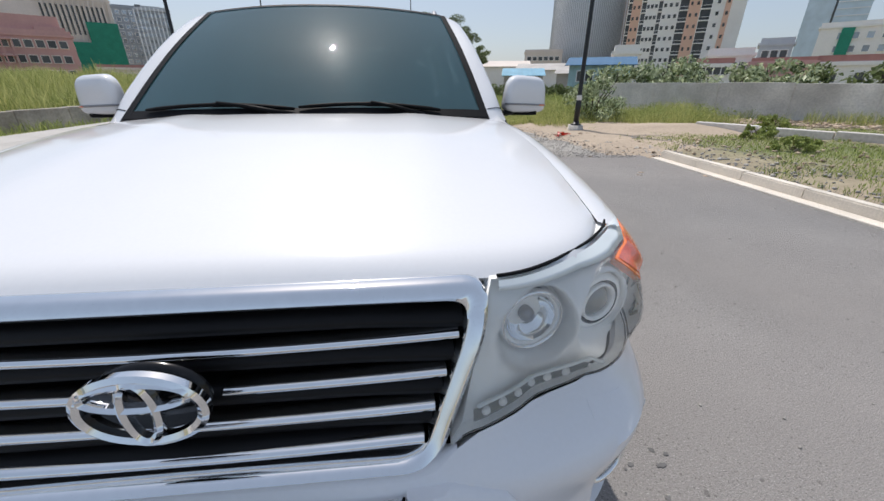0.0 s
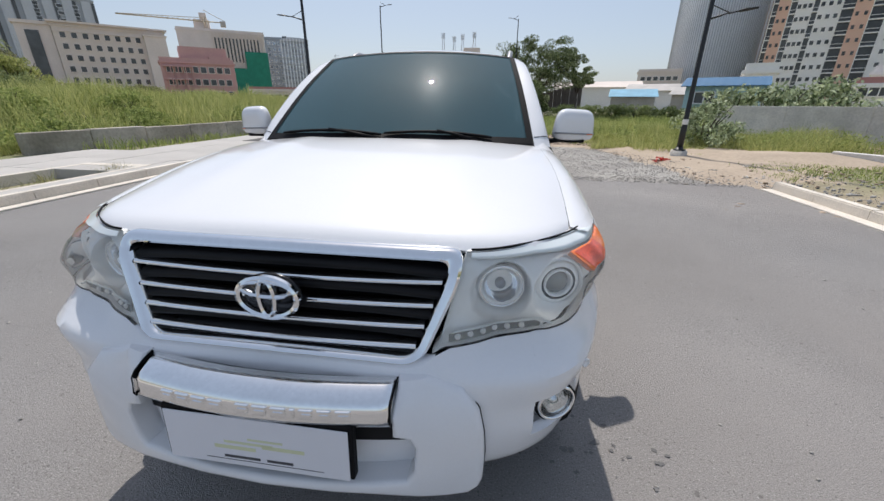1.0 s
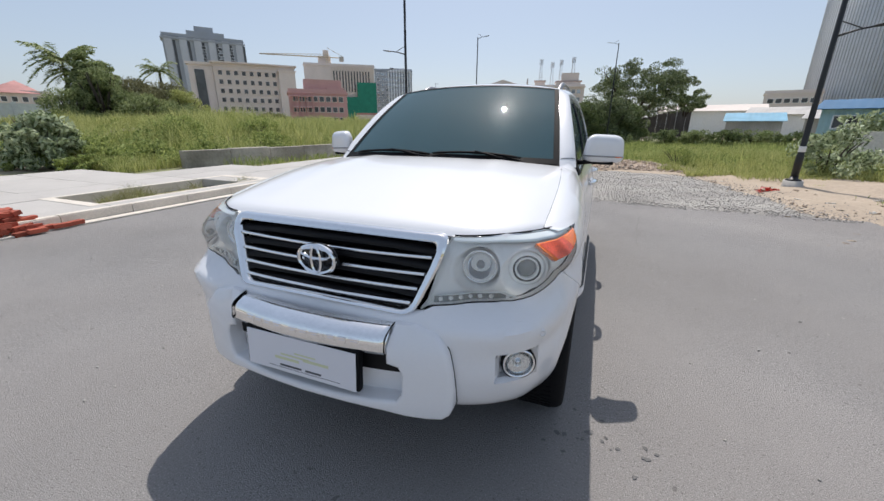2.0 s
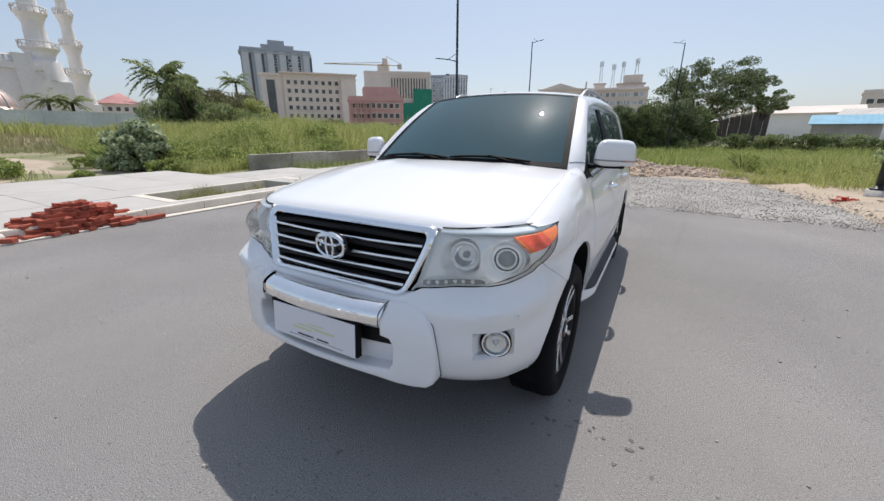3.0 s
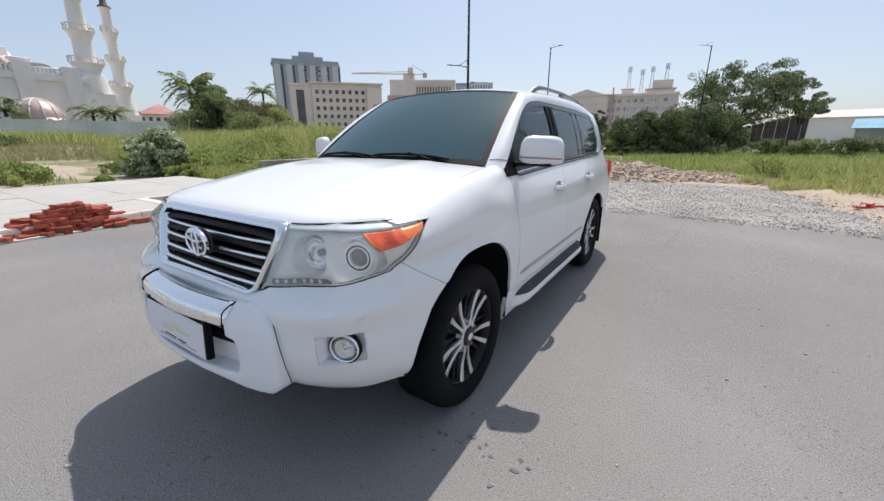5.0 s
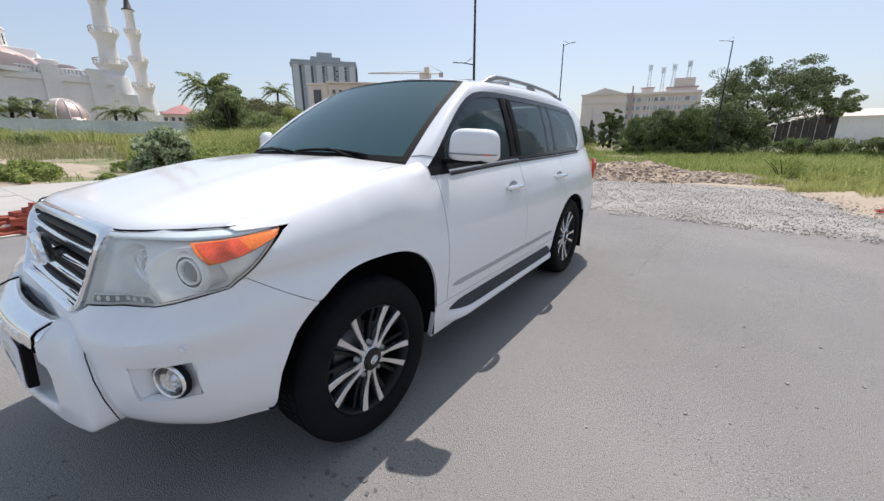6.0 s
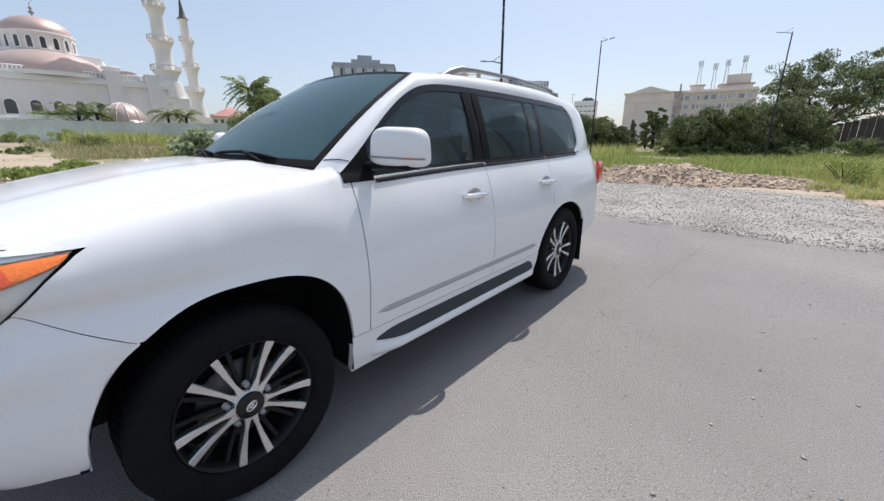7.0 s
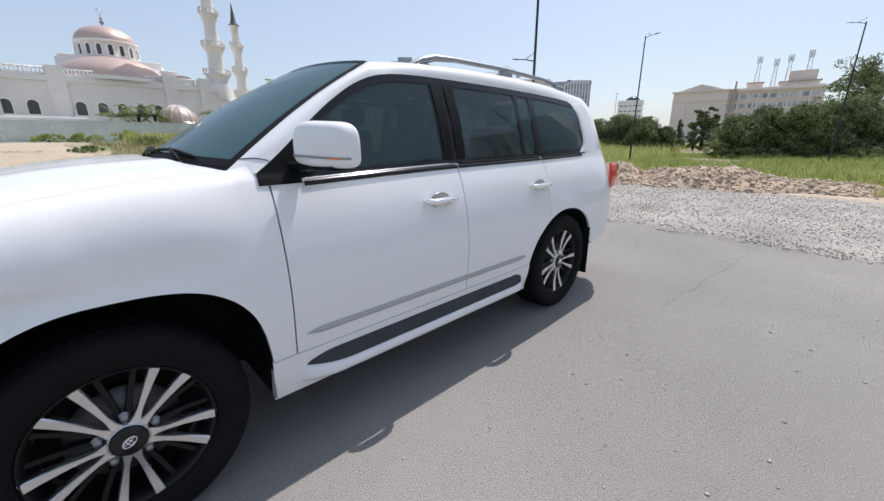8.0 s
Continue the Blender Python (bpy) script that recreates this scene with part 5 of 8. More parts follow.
def build_sheds():
    s = gable_shed("workshop_shed", "pale blue workshop with a blue sheet roof", (17.4, 41.2), (22.6, 38.5), 6.4, 2.95, 0.8, M_CYANWALL, M_BLUETIN)
    me = pane_mesh(0.7, 0.9, M_FIN, M_PANE)
    for x in (1.2, 2.0):
        w = new("window", me)
        w.parent = s
        w.matrix_basis = pose(x, 0.06, 1.5)
    gable_shed("long_shed", "long white hall with a shallow roof", (13.0, 110), (33, 105), 16, 5.0, 1.6, M_WHITE, M_BEIGE)
    gable_shed("open_shed", "market shed with a pale blue sheet roof", (18.2, 71.5), (24.6, 69.8), 8, 2.4, 1.2, M_TIN, M_SKYTIN)
    gable_shed("open_shed", "market shed with a pale sheet roof", (26.5, 68.5), (36.5, 63.5), 8, 2.7, 1.0, M_TIN, M_TIN)
    gable_shed("long_shed", "low warehouse with a pale roof", (26, 92), (48, 82), 10, 3.8, 1.4, M_WHITE, M_TIN)
    # tilted dark fence of rusted sheets under the tree
    f = thing("sheet_fence", "leaning dark fence of rusted metal sheets", "fence", (5.0, 75.5, -1.0), 14)
    for k in range(13):
        bm = bmesh.new()
        x = 0.76 * k
        block(bm, x, x + 0.72, 0.04 * (k % 2), 0.06 + 0.04 * (k % 2), 0, 3.5 + 0.18 * k)
        part("sheet", bm, M_DARKTIN, f)


# ---- the mosque ----
def arch_mesh(w, h):
    """An arched window: dark pane and a raised pale surround."""
    bm = bmesh.new()
    def outline(s, y):
        pts = [(-w / 2 - s, y, -s), (w / 2 + s, y, -s)]
        for k in range(9):
            a = math.pi * k / 8
            pts.append(((w / 2 + s) * math.cos(a), y, h - w / 2 + (w / 2 + s) * math.sin(a)))
        return [bm.verts.new(p) for p in pts]
    pane = outline(0, -0.04)
    bm.faces.new(pane).material_index = 1
    inner, outer, back = outline(0, -0.22), outline(0.22, -0.22), outline(0.22, 0.1)
    n = len(inner)
    for k in range(n):
        j = (k + 1) % n
        bm.faces.new((pane[k], pane[j], inner[j], inner[k]))
        bm.faces.new((inner[k], inner[j], outer[j], outer[k]))
        bm.faces.new((outer[k], outer[j], back[j], back[k]))
    me = bpy.data.meshes.new("window")
    bm.to_mesh(me)
    bm.free()
    me.materials.append(M_WHITE), me.materials.append(M_PANE)
    return me


def dome_profile(r, z, rise, n=12):
    return [(r * math.cos(0.5 * math.pi * k / n), z + rise * math.sin(0.5 * math.pi * k / n)) for k in range(n)] + [(0.0, z + rise)]


def balustrade(parent, p0, p1, z, n):
    p0, p1 = Vector((*p0, z)), Vector((*p1, z))
    bm = bmesh.new()
    tube(bm, [p0 + Vector((0, 0, 1.15)), p1 + Vector((0, 0, 1.15))], 0.16, 4)
    tube(bm, [p0 + Vector((0, 0, 0.1)), p1 + Vector((0, 0, 0.1))], 0.16, 4)
    for k in range(n + 1):
        q = p0.lerp(p1, k / n)
        tube(bm, [q, q + Vector((0, 0, 1.1))], 0.13, 5)
    part("balustrade", bm, M_WHITE, parent)


def minaret(label, at, base_top, shaft, tiers, cone, r):
    """A slender tower: square foot, round shaft, ringed balconies, pointed cap."""
    m = thing("minaret", label, "minaret", at)
    bm = bmesh.new()
    block(bm, -r * 1.35, r * 1.35, -r * 1.35, r * 1.35, -1, base_top * 0.75, 0.1)
    lathe(bm, [(r * 1.5, base_top * 0.75), (r * 1.3, base_top)], 8)
    part("foot", bm, M_MOSQUE, m)
    z, rr = base_top, r
    for i, top in enumerate(tiers):
        bm = bmesh.new()
        lathe(bm, [(rr * 1.08, z), (rr * 1.02, z + 0.5), (rr * 0.92, top - 1.9), (rr * 1.3, top - 0.3), (rr * 1.42, top - 0.2), (rr * 1.42, top)], 16)
        lathe(bm, [(0, top), (rr * 1.42, top)], 16)
        part("shaft", bm, M_MOSQUE, m)
        bm = bmesh.new()
        for k in range(16):
            a = 2 * math.pi * k / 16
            q = Vector((rr * 1.4 * math.cos(a), rr * 1.4 * math.sin(a), top))
            tube(bm, [q, q + Vector((0, 0, 1.0))], 0.12, 4)
        lathe(bm, [(rr * 1.35, top + 0.95), (rr * 1.48, top + 0.95), (rr * 1.48, top + 1.15), (rr * 1.35, top + 1.15)], 16)
        part("balcony", bm, M_MOSQUE, m)
        z, rr = top, rr * 0.84
    bm = bmesh.new()
    lathe(bm, [(rr, z), (rr * 0.95, shaft), (rr * 1.25, shaft + 0.2)], 16)
    part("shaft", bm, M_MOSQUE, m)
    bm = bmesh.new()
    lathe(bm, [(rr * 1.35, shaft + 0.2), (rr * 1.3, shaft + 0.5), (rr * 0.85, shaft + 0.75), (rr * 0.5, shaft + (cone - shaft) * 0.45), (0.08, cone), (0, cone + 0.1)], 16)
    part("cap", bm, M_DARKTIN, m, "dark pointed metal cap")
    return m


def bring_nearer(obs, k=0.72):
    """Sets a group of far things nearer and smaller by one factor, on bearings from the forecourt."""
    c = Vector((1.9, -0.3, 1.45))
    for ob in obs:
        ob.matrix_basis = Matrix.Translation(c) @ Matrix.Scale(k, 4) @ Matrix.Translation(-c) @ ob.matrix_basis


def build_mosque():
    mo = thing("mosque", "large white mosque with rose-metal domes", "mosque", (-116.5, 13.5, 0), 90)
    # local x runs along the front (world y), local y away behind it
    def add(name, bm, m, label=""):
        return part(name, bm, m, mo, label, smooth=35)
    bm = bmesh.new()
    block(bm, -34, 17.5, -9, 26, -1, 13.6)
    part("wall", bm, M_MOSQUE, mo)
    bm = bmesh.new()
    block(bm, -34.4, 17.9, -9.4, 26.4, 12.4, 13.4)
    part("cornice", bm, M_MOSQUE, mo)
    for x in (-20, -10.5, 8.2, 15.2):
        bm = bmesh.new()
        block(bm, x - 1.3, x + 1.3, -9.7, -7, 0, 15.2)
        part("pier", bm, M_MOSQUE, mo)
    me = arch_mesh(1.6, 2.6)
    for x in (-18.2, -14.6, -7.8, -4.4, -1.2, 2.0, 5.2):
        w = new("window", me)
        w.parent = mo
        w.matrix_basis = pose(x, -9.0, 6.2)
    for a, b in ((-18.6, -11.9), (-9.1, -1.5), (-1.3, 6.8), (9.6, 13.8)):
        balustrade(mo, (a, -8.8), (b, -8.8), 13.6, max(6, int((b - a) / 0.55)))
    bm = bmesh.new()
    lathe(bm, dome_profile(9.9, 14.2, 4.8), 40, at=(-0.5, 0, 0))
    add("half_dome", bm, M_COPPER, "broad rose-metal half dome")
    bm = bmesh.new()
    block(bm, -9.2, 9.2, 2, 18, 13, 19.3, 0.2)
    vs = []
    lathe(bm, [(10.6, 13.4), (10.6, 14.2), (9.9, 14.25)], 40, at=(-0.5, 0, 0))
    block(bm, 8.0, 11.5, -2, 16, 13, 17.2, 0.3)
    add("upper_block", bm, M_MOSQUE)
    bm = bmesh.new()
    lathe(bm, [(0, -9.6), (7.6, -9.6), (7.6, 9.6), (7.0, 9.6), (7.0, 9.2), (0, 9.2)], 40, at=(0, 7, 13.0), m=pose(0, 0, 0, 0, 90) @ Matrix.Diagonal((0.82, 1, 1, 1)))
    add("side_lunette", bm, M_MOSQUE, "rounded white side vault")
    w = new("window", arch_mesh(2.4, 3.4))
    w.parent = mo
    w.matrix_basis = pose(9.3, 7, 14.2, 0, 0, 90)
    bm = bmesh.new()
    lathe(bm, [(6.0, 18.6), (6.2, 18.9), (5.75, 19.0), (5.65, 22.5), (6.05, 22.7), (6.05, 23.0), (5.5, 23.05)], 40, at=(0, 7, 0))
    add("drum", bm, M_MOSQUE)
    mw = arch_mesh(0.85, 2.2)
    for k in range(18):
        a = 360 * k / 18
        w = new("window", mw)
        w.parent = mo
        w.matrix_basis = pose(0, 7, 19.8) @ pose(0, 0, 0, 0, 0, a) @ pose(0, -5.72, 0)
    bm = bmesh.new()
    lathe(bm, dome_profile(5.75, 23.0, 3.6), 40, at=(0, 7, 0))
    add("main_dome", bm, M_COPPER, "rose-metal main dome")
    bm = bmesh.new()
    lathe(bm, [(0.12, 26.5), (0.12, 27), (0.55, 27.4), (0.12, 27.9), (0.38, 28.2), (0.1, 28.6), (0.08, 29.3)], 10, at=(0, 7, 0))
    lathe(bm, [(0.45, -0.08), (0.55, 0), (0.45, 0.08)], 12, at=(0, 7, 29.8), m=pose(0, 0, 0, 90), a0=-40, a1=220)
    add("finial", bm, M_TIN)
    for x, y, r in ((11.8, -3, 2.6), (-24, -2, 3.6)):
        bm = bmesh.new()
        lathe(bm, [(r, 13.4), (r, 14.8), (r * 1.05, 15)], 24, at=(x, y, 0))
        add("small_drum", bm, M_MOSQUE)
        bm = bmesh.new()
        lathe(bm, dome_profile(r, 15.0, r * 0.5), 24, at=(x, y, 0))
        add("small_dome", bm, M_COPPER)
    # ribbed dome near the boundary wall
    d = thing("ribbed_dome", "rose-metal ablution dome with pale ribs", "dome", (-100.5, 20.8, 0))
    bm = bmesh.new()
    lathe(bm, [(3.7, -0.2), (3.7, 4.9)] + dome_profile(3.6, 4.9, 3.6), 32)
    part("dome", bm, M_COPPER, d)
    for k in range(12):
        a = 2 * math.pi * k / 12
        bm = bmesh.new()
        pts = [(r * math.cos(a) * 1.015, r * math.sin(a) * 1.015, z + 0.02) for r, z in dome_profile(3.6, 4.9, 3.6)]
        tube(bm, pts, 0.11, 4)
        part("rib", bm, M_MOSQUE, d)
    m1 = minaret("tall white minaret with ringed balconies", (-112.4, 33.2, 0), 14.6, 46, (17.1, 23.4, 30.6, 38.0), 52, 2.15)
    m2 = minaret("tall white minaret with a dark pointed cap", (-119.5, 41.0, 0), 9.5, 30.5, (13.6, 19.5, 25.6), 36, 1.6)
    w_site = w = thing("wall_mosque", "pale teal boundary wall before the mosque", "wall", (-92.4, -45, 0), 88.5, kind="structure")
    add_boxes(w, "wall_face", [(0, 92, 0, 0.3, -0.3, 4.3), (0, 92, -0.08, 0.38, 4.3, 4.55)], M_TEALWALL)
    for k in range(19):
        add_boxes(w, "pier", [(5 * k - 0.3, 5 * k + 0.3, -0.18, 0, -0.3, 4.75)], M_TEALWALL)
    g = building("gate_house", "low white gate house with a flat roof", (-96.8, -6), (-96.6, 12.5), 5, 5.2, M_WHITE, M_WHITE, M_PANE, 0, 0, parapet=0.3, category="house")
    add_boxes(g, "canopy", [(12, 18, -1.2, 0, 4.8, 5.6)], M_WHITE)
    palms = [palm("squat palm before the mosque wall", (x, y, 0), h, 3.8, 310 + k, 26, 0.3) for k, (x, y, h) in enumerate(((-97, 27.5, 6.6), (-96, 30.5, 6.2), (-98, 13.5, 6.4), (-97, 10.0, 5.8), (-97, 16.0, 6.2)))]
    bring_nearer([mo, d, m1, m2, w_site, g, *palms])


build_towers()
build_right_towers()
build_sheds()
build_mosque()


# ---- the parked car: it faces -y, its front bumper lies at y = 0 ----
M_PAINT = mat("white_car_paint", (0.81, 0.81, 0.825), 0.5, var=0.012, scale=3, fine=0.012, fscale=120, coat=1.0, spec=0.12)
M_PAINT.node_tree.nodes["Principled BSDF"].inputs["Coat Roughness"].default_value = 0.1
M_CHROME = mat("chrome", (0.9, 0.91, 0.92), 0.06, metal=1.0, fine=0.03, fscale=30)
M_BRUSHED = mat("brushed_steel", (0.92, 0.92, 0.92), 0.1, metal=1.0, var=0.03, scale=12, fine=0.03, fscale=90)
M_RAIL = mat("dark_silver_rail", (0.3, 0.3, 0.31), 0.35, metal=0.7)
M_BLACK = mat("black_plastic", (0.007, 0.007, 0.008), 0.6, spec=0.12, var=0.2, scale=9, bump=0.06, bscale=300)
M_GLOSSBLACK = mat("gloss_black_trim", (0.008, 0.008, 0.009), 0.2, coat=0.15, spec=0.3)
M_SLAT = mat("satin_black_slat", (0.006, 0.006, 0.007), 0.55, spec=0.25)
M_RUBBER = mat("tyre_rubber", (0.007, 0.007, 0.008), 0.8, spec=0.15, var=0.25, scale=7, fine=0.2, fscale=50, bump=0.15, bscale=140)
M_STEP = mat("ribbed_step_rubber", (0.035, 0.037, 0.04), 0.7, var=0.2, scale=6, fine=0.25, fscale=140, bump=0.4, bscale=260)
M_RIMDARK = mat("dark_grey_rim", (0.007, 0.007, 0.008), 0.45, spec=0.3)
M_ALU = mat("machined_aluminium", (0.66, 0.66, 0.67), 0.26, metal=0.9, fine=0.06, fscale=150)
M_SILVER = mat("lamp_housing_silver", (0.95, 0.95, 0.93), 0.3, var=0.05, scale=14)
M_MILKY = mat("milky_lamp_plastic", (0.82, 0.87, 0.87), 0.3, coat=0.6)
M_GREYTRIM = mat("grey_side_moulding", (0.42, 0.42, 0.43), 0.4)
M_REDAMBER = mat("red_amber_sheen", (0.78, 0.1, 0.035), 0.25, var=0.3, scale=25, fine=0.2, fscale=160, coat=0.8)
M_AMBER = mat("amber_lens", (0.9, 0.2, 0.03), 0.25, var=0.15, scale=60, fine=0.2, fscale=160, coat=0.8)
M_RED = mat("red_tail_lens", (0.7, 0.03, 0.025), 0.15, coat=0.8, var=0.15, scale=30)
M_PLATE = mat("plate_white", (0.74, 0.74, 0.78), 0.4, var=0.02, scale=6)
M_PLATEMARK = mat("plate_pale_mark", (0.66, 0.68, 0.44), 0.5)
M_PLATEINK = mat("plate_ink", (0.06, 0.06, 0.07), 0.6)
M_SEAT = mat("grey_seat_leather", (0.05, 0.05, 0.05), 0.6, var=0.1, scale=10)
# teal film of side glass and windscreen paints the sky mirrored in them
M_TINT = glass_mat("dark_tinted_glass", (0.2, 0.26, 0.27), 1.6, haze=0.17, film=(0.2, 0.36, 0.4))
M_SCREEN = glass_mat("tinted_windscreen", (0.14, 0.22, 0.24), 1.62, haze=0.34, film=(0.22, 0.47, 0.55), dust=0.003)
M_LENS = glass_mat("clear_lamp_lens", (0.98, 0.985, 0.98), 1.38, haze=0.12, film=(0.99, 0.99, 0.97), back=0.05)
M_FOGLENS = glass_mat("fog_lamp_glass", (0.9, 0.92, 0.93), 1.5, haze=0.05)
M_FOGPAN = mat("satin_fog_housing", (0.62, 0.63, 0.64), 0.35, metal=0.45, var=0.05, scale=20)
M_LEDPAN = mat("grey_light_strip", (0.16, 0.17, 0.16), 0.3, metal=0.2)
M_PROJECTOR = mat("projector_glass", (0.16, 0.165, 0.15), 0.05, coat=1.0)


def curve(*knots):
    """A smooth line through (t, value) knots."""
    ts, vs = [k[0] for k in knots], [k[1] for k in knots]
    slopes = []
    for i in range(len(ts)):
        a, b = max(0, i - 1), min(len(ts) - 1, i + 1)
        slopes.append((vs[b] - vs[a]) / (ts[b] - ts[a]))
    def at(t):
        if t <= ts[0]:
            return vs[0]
        if t >= ts[-1]:
            return vs[-1]
        i = next(k for k in range(len(ts) - 1) if t <= ts[k + 1])
        h = ts[i + 1] - ts[i]
        u = (t - ts[i]) / h
        return (2 * u**3 - 3 * u**2 + 1) * vs[i] + (u**3 - 2 * u**2 + u) * h * slopes[i] + (3 * u**2 - 2 * u**3) * vs[i + 1] + (u**3 - u**2) * h * slopes[i + 1]
    return at


def line(*knots):
    ts, vs = [k[0] for k in knots], [k[1] for k in knots]
    return lambda t: float(np.interp(t, ts, vs))


FRONT_AXLE, REAR_AXLE, HUB_Z, ARCH_R = 0.895, 3.735, 0.395, 0.492
half_width = curve((0.28, 0.935), (0.36, 0.95), (0.5, 0.966), (0.72, 0.984), (0.85, 0.98), (0.98, 0.96), (1.08, 0.937), (1.16, 0.908), (1.25, 0.868))
nose_y = curve((0.36, 0.065), (0.5, 0.018), (0.62, 0.0), (0.74, 0.002), (0.8, 0.022), (0.84, 0.05), (0.95, 0.092), (1.05, 0.125), (1.12, 0.16), (1.2, 0.2))
tail_y = curve((0.3, 4.86), (0.5, 4.93), (0.8, 4.93), (1.0, 4.9), (1.2, 4.84), (1.4, 4.72), (1.6, 4.58), (1.75, 4.42))
SIDE_Y, REAR_Y, MF = 0.82, 4.4, 2.2
nose_power = curve((0.3, 5.5), (0.5, 7.0), (0.65, 8.4), (0.78, 9.8), (0.9, 13.0), (0.963, 14.0), (1.02, 11.5), (1.083, 7.8), (1.12, 6.6), (1.3, 6.0))


def taper(y):
    return 1 - 0.036 * max(0.0, (y - 2.9) / 1.8) ** 2


def nose_width(z):
    return half_width(z) - 0.028 * max(0.0, min(1.0, (z - 0.75) / 0.3))


FRONT_SHAPE = line((0.78, 0.0), (0.81, 0.0), (0.84, -0.02), (0.885, -0.055), (0.93, -0.042), (0.99, -0.006), (1.03, 0.0))
CORNER_SHAPE = curve((0.45, 0.0), (0.6, 0.002), (0.73, 0.002), (0.78, 0.006), (0.82, 0.012), (0.86, 0.008), (0.9, -0.002), (0.945, -0.004), (0.98, 0.026), (1.02, 0.046), (1.055, 0.05), (1.09, 0.036), (1.115, 0.013), (1.14, 0.0), (1.2, 0.0))
SHAPE_RUN = line((0.5, 0.0), (0.62, 1.0), (0.72, 1.0), (0.85, 2.0), (1.04, 2.0), (1.15, 2.2), (1.4, 2.75), (1.9, 3.0))

CORNER_ROUND = curve((0.5, 0.0), (0.58, 0.002), (0.66, 0.016), (0.73, 0.026), (0.79, 0.026), (0.86, 0.016), (0.94, 0.004), (1.0, 0.0), (1.2, 0.0))


def swell(s, z):
    """The bumper's shelf under the lamps and the lamp corner's bulge, as an offset from the plain body."""
    k = SHAPE_RUN(abs(s))
    if k <= 1:
        return k * FRONT_SHAPE(z)
    if k <= 2:
        return (2 - k) * FRONT_SHAPE(z) + (k - 1) * CORNER_SHAPE(z)
    return (3 - k) * CORNER_SHAPE(z)


def side_x(y, z):
    """Half-width of the body at y and height z."""
    return plain_side(y, z) + (swell(s_of_y(y), z) if y < 1.6 else 0.0)


def plain_side(y, z):
    w = half_width(z) * taper(y)
    if y < SIDE_Y:
        d = SIDE_Y - nose_y(z)
        k = max(0.0, min(1.0, (SIDE_Y - y) / d))
        blend = k ** 0.6
        w = w * (1 - blend) + nose_width(z) * blend
        return w * max(1e-4, 1 - k**MF) ** (1 / nose_power(z))
    if y > REAR_Y:
        k = min(1.0, (y - REAR_Y) / (tail_y(z) - REAR_Y))
        return w * max(1e-4, 1 - k**2.6) ** (1 / 4.2)
    return w


def nose_point(x, z):
    """The body's front at x and height z."""
    w = nose_width(z)
    d = SIDE_Y - nose_y(z)
    k = min(0.999, abs(x) / w)
    return Vector((x, SIDE_Y - d * (1 - k ** nose_power(z)) ** (1 / MF), z))


TURN_S, TURN_Y = 0.81, 0.317


def body_base(a, z):
    """The plain body once round one half of the front: by x on the nose, then by y along the side."""
    if a > TURN_S:
        y = TURN_Y + a - TURN_S
        return Vector((plain_side(y, z), y, z))
    k = max(0.0, (a - 0.6) / (TURN_S - 0.6))
    end = plain_side(TURN_Y, z)
    p = nose_point(a + (end - TURN_S) * k * k, z)
    p.y += (TURN_Y - nose_point(end, z).y) * k ** 4
    return p


def body_point(s, z, off=0.0):
    """A point of the front or the flank at s along the body and height z, pushed out by off."""
    a = abs(s)
    p = body_base(a, z)
    off = off + swell(a, z)
    if off:
        t = (body_base(a + 0.012, z) - body_base(max(0.0, a - 0.012), z)).normalized()
        p = p + Vector((t.y, -t.x, 0)) * off
    p = p + Vector((-0.5, 0.86, 0)) * CORNER_ROUND(a)
    return Vector((math.copysign(p.x, s) if s else 0.0, p.y, p.z))


def s_of_y(y):
    return TURN_S + y - TURN_Y


def steps(a, b, n):
    return [a + (b - a) * i / n for i in range(n + 1)]


def grid(bm, cols, rows, point, index=0, hole=None):
    """A sheet of quads through point(col, row); its outward side is the one that columns x rows face."""
    vs = [[bm.verts.new(point(c, r)) for r in rows] for c in cols]
    for i in range(len(cols) - 1):
        for j in range(len(rows) - 1):
            if hole and hole((cols[i] + cols[i + 1]) / 2, (rows[j] + rows[j + 1]) / 2):
                continue
            f = bm.faces.new((vs[i][j], vs[i + 1][j], vs[i + 1][j + 1], vs[i][j + 1]))
            f.smooth, f.material_index = True, index
    return vs


def rimmed(bm, depth=0.014, lip=0.004):
    """Turns the free edges of a sheet inwards, rounded, so that panels show thickness at their joints."""
    bmesh.ops.remove_doubles(bm, verts=bm.verts[:], dist=1e-5)
    bm.normal_update()
    edges = [e for e in bm.edges if len(e.link_faces) == 1]
    made = bmesh.ops.extrude_edge_only(bm, edges=edges)
    verts = [g for g in made["geom"] if isinstance(g, bmesh.types.BMVert)]
    old = {}
    for e in edges:
        for v in e.verts:
            old[tuple(round(c, 5) for c in v.co)] = v.normal.copy()
    for v in verts:
        n = old.get(tuple(round(c, 5) for c in v.co))
        if n:
            v.co = v.co - n * depth
    for f in bm.faces:
        f.smooth = True
    return bm


def mirrored(bm):
    b2 = bm.copy()
    for v in b2.verts:
        v.co.x = -v.co.x
    bmesh.ops.reverse_faces(b2, faces=b2.faces[:])
    return b2


def pair(name, bm, material, parent, label="", smooth=38):
    """A part and its mirror image on the car's other side."""
    b2 = mirrored(bm)
    return part(name, bm, material, parent, label, smooth), part(name, b2, material, parent, label, smooth)


car = thing("car", "white large off-road estate car with chrome grille parked on asphalt", "car")

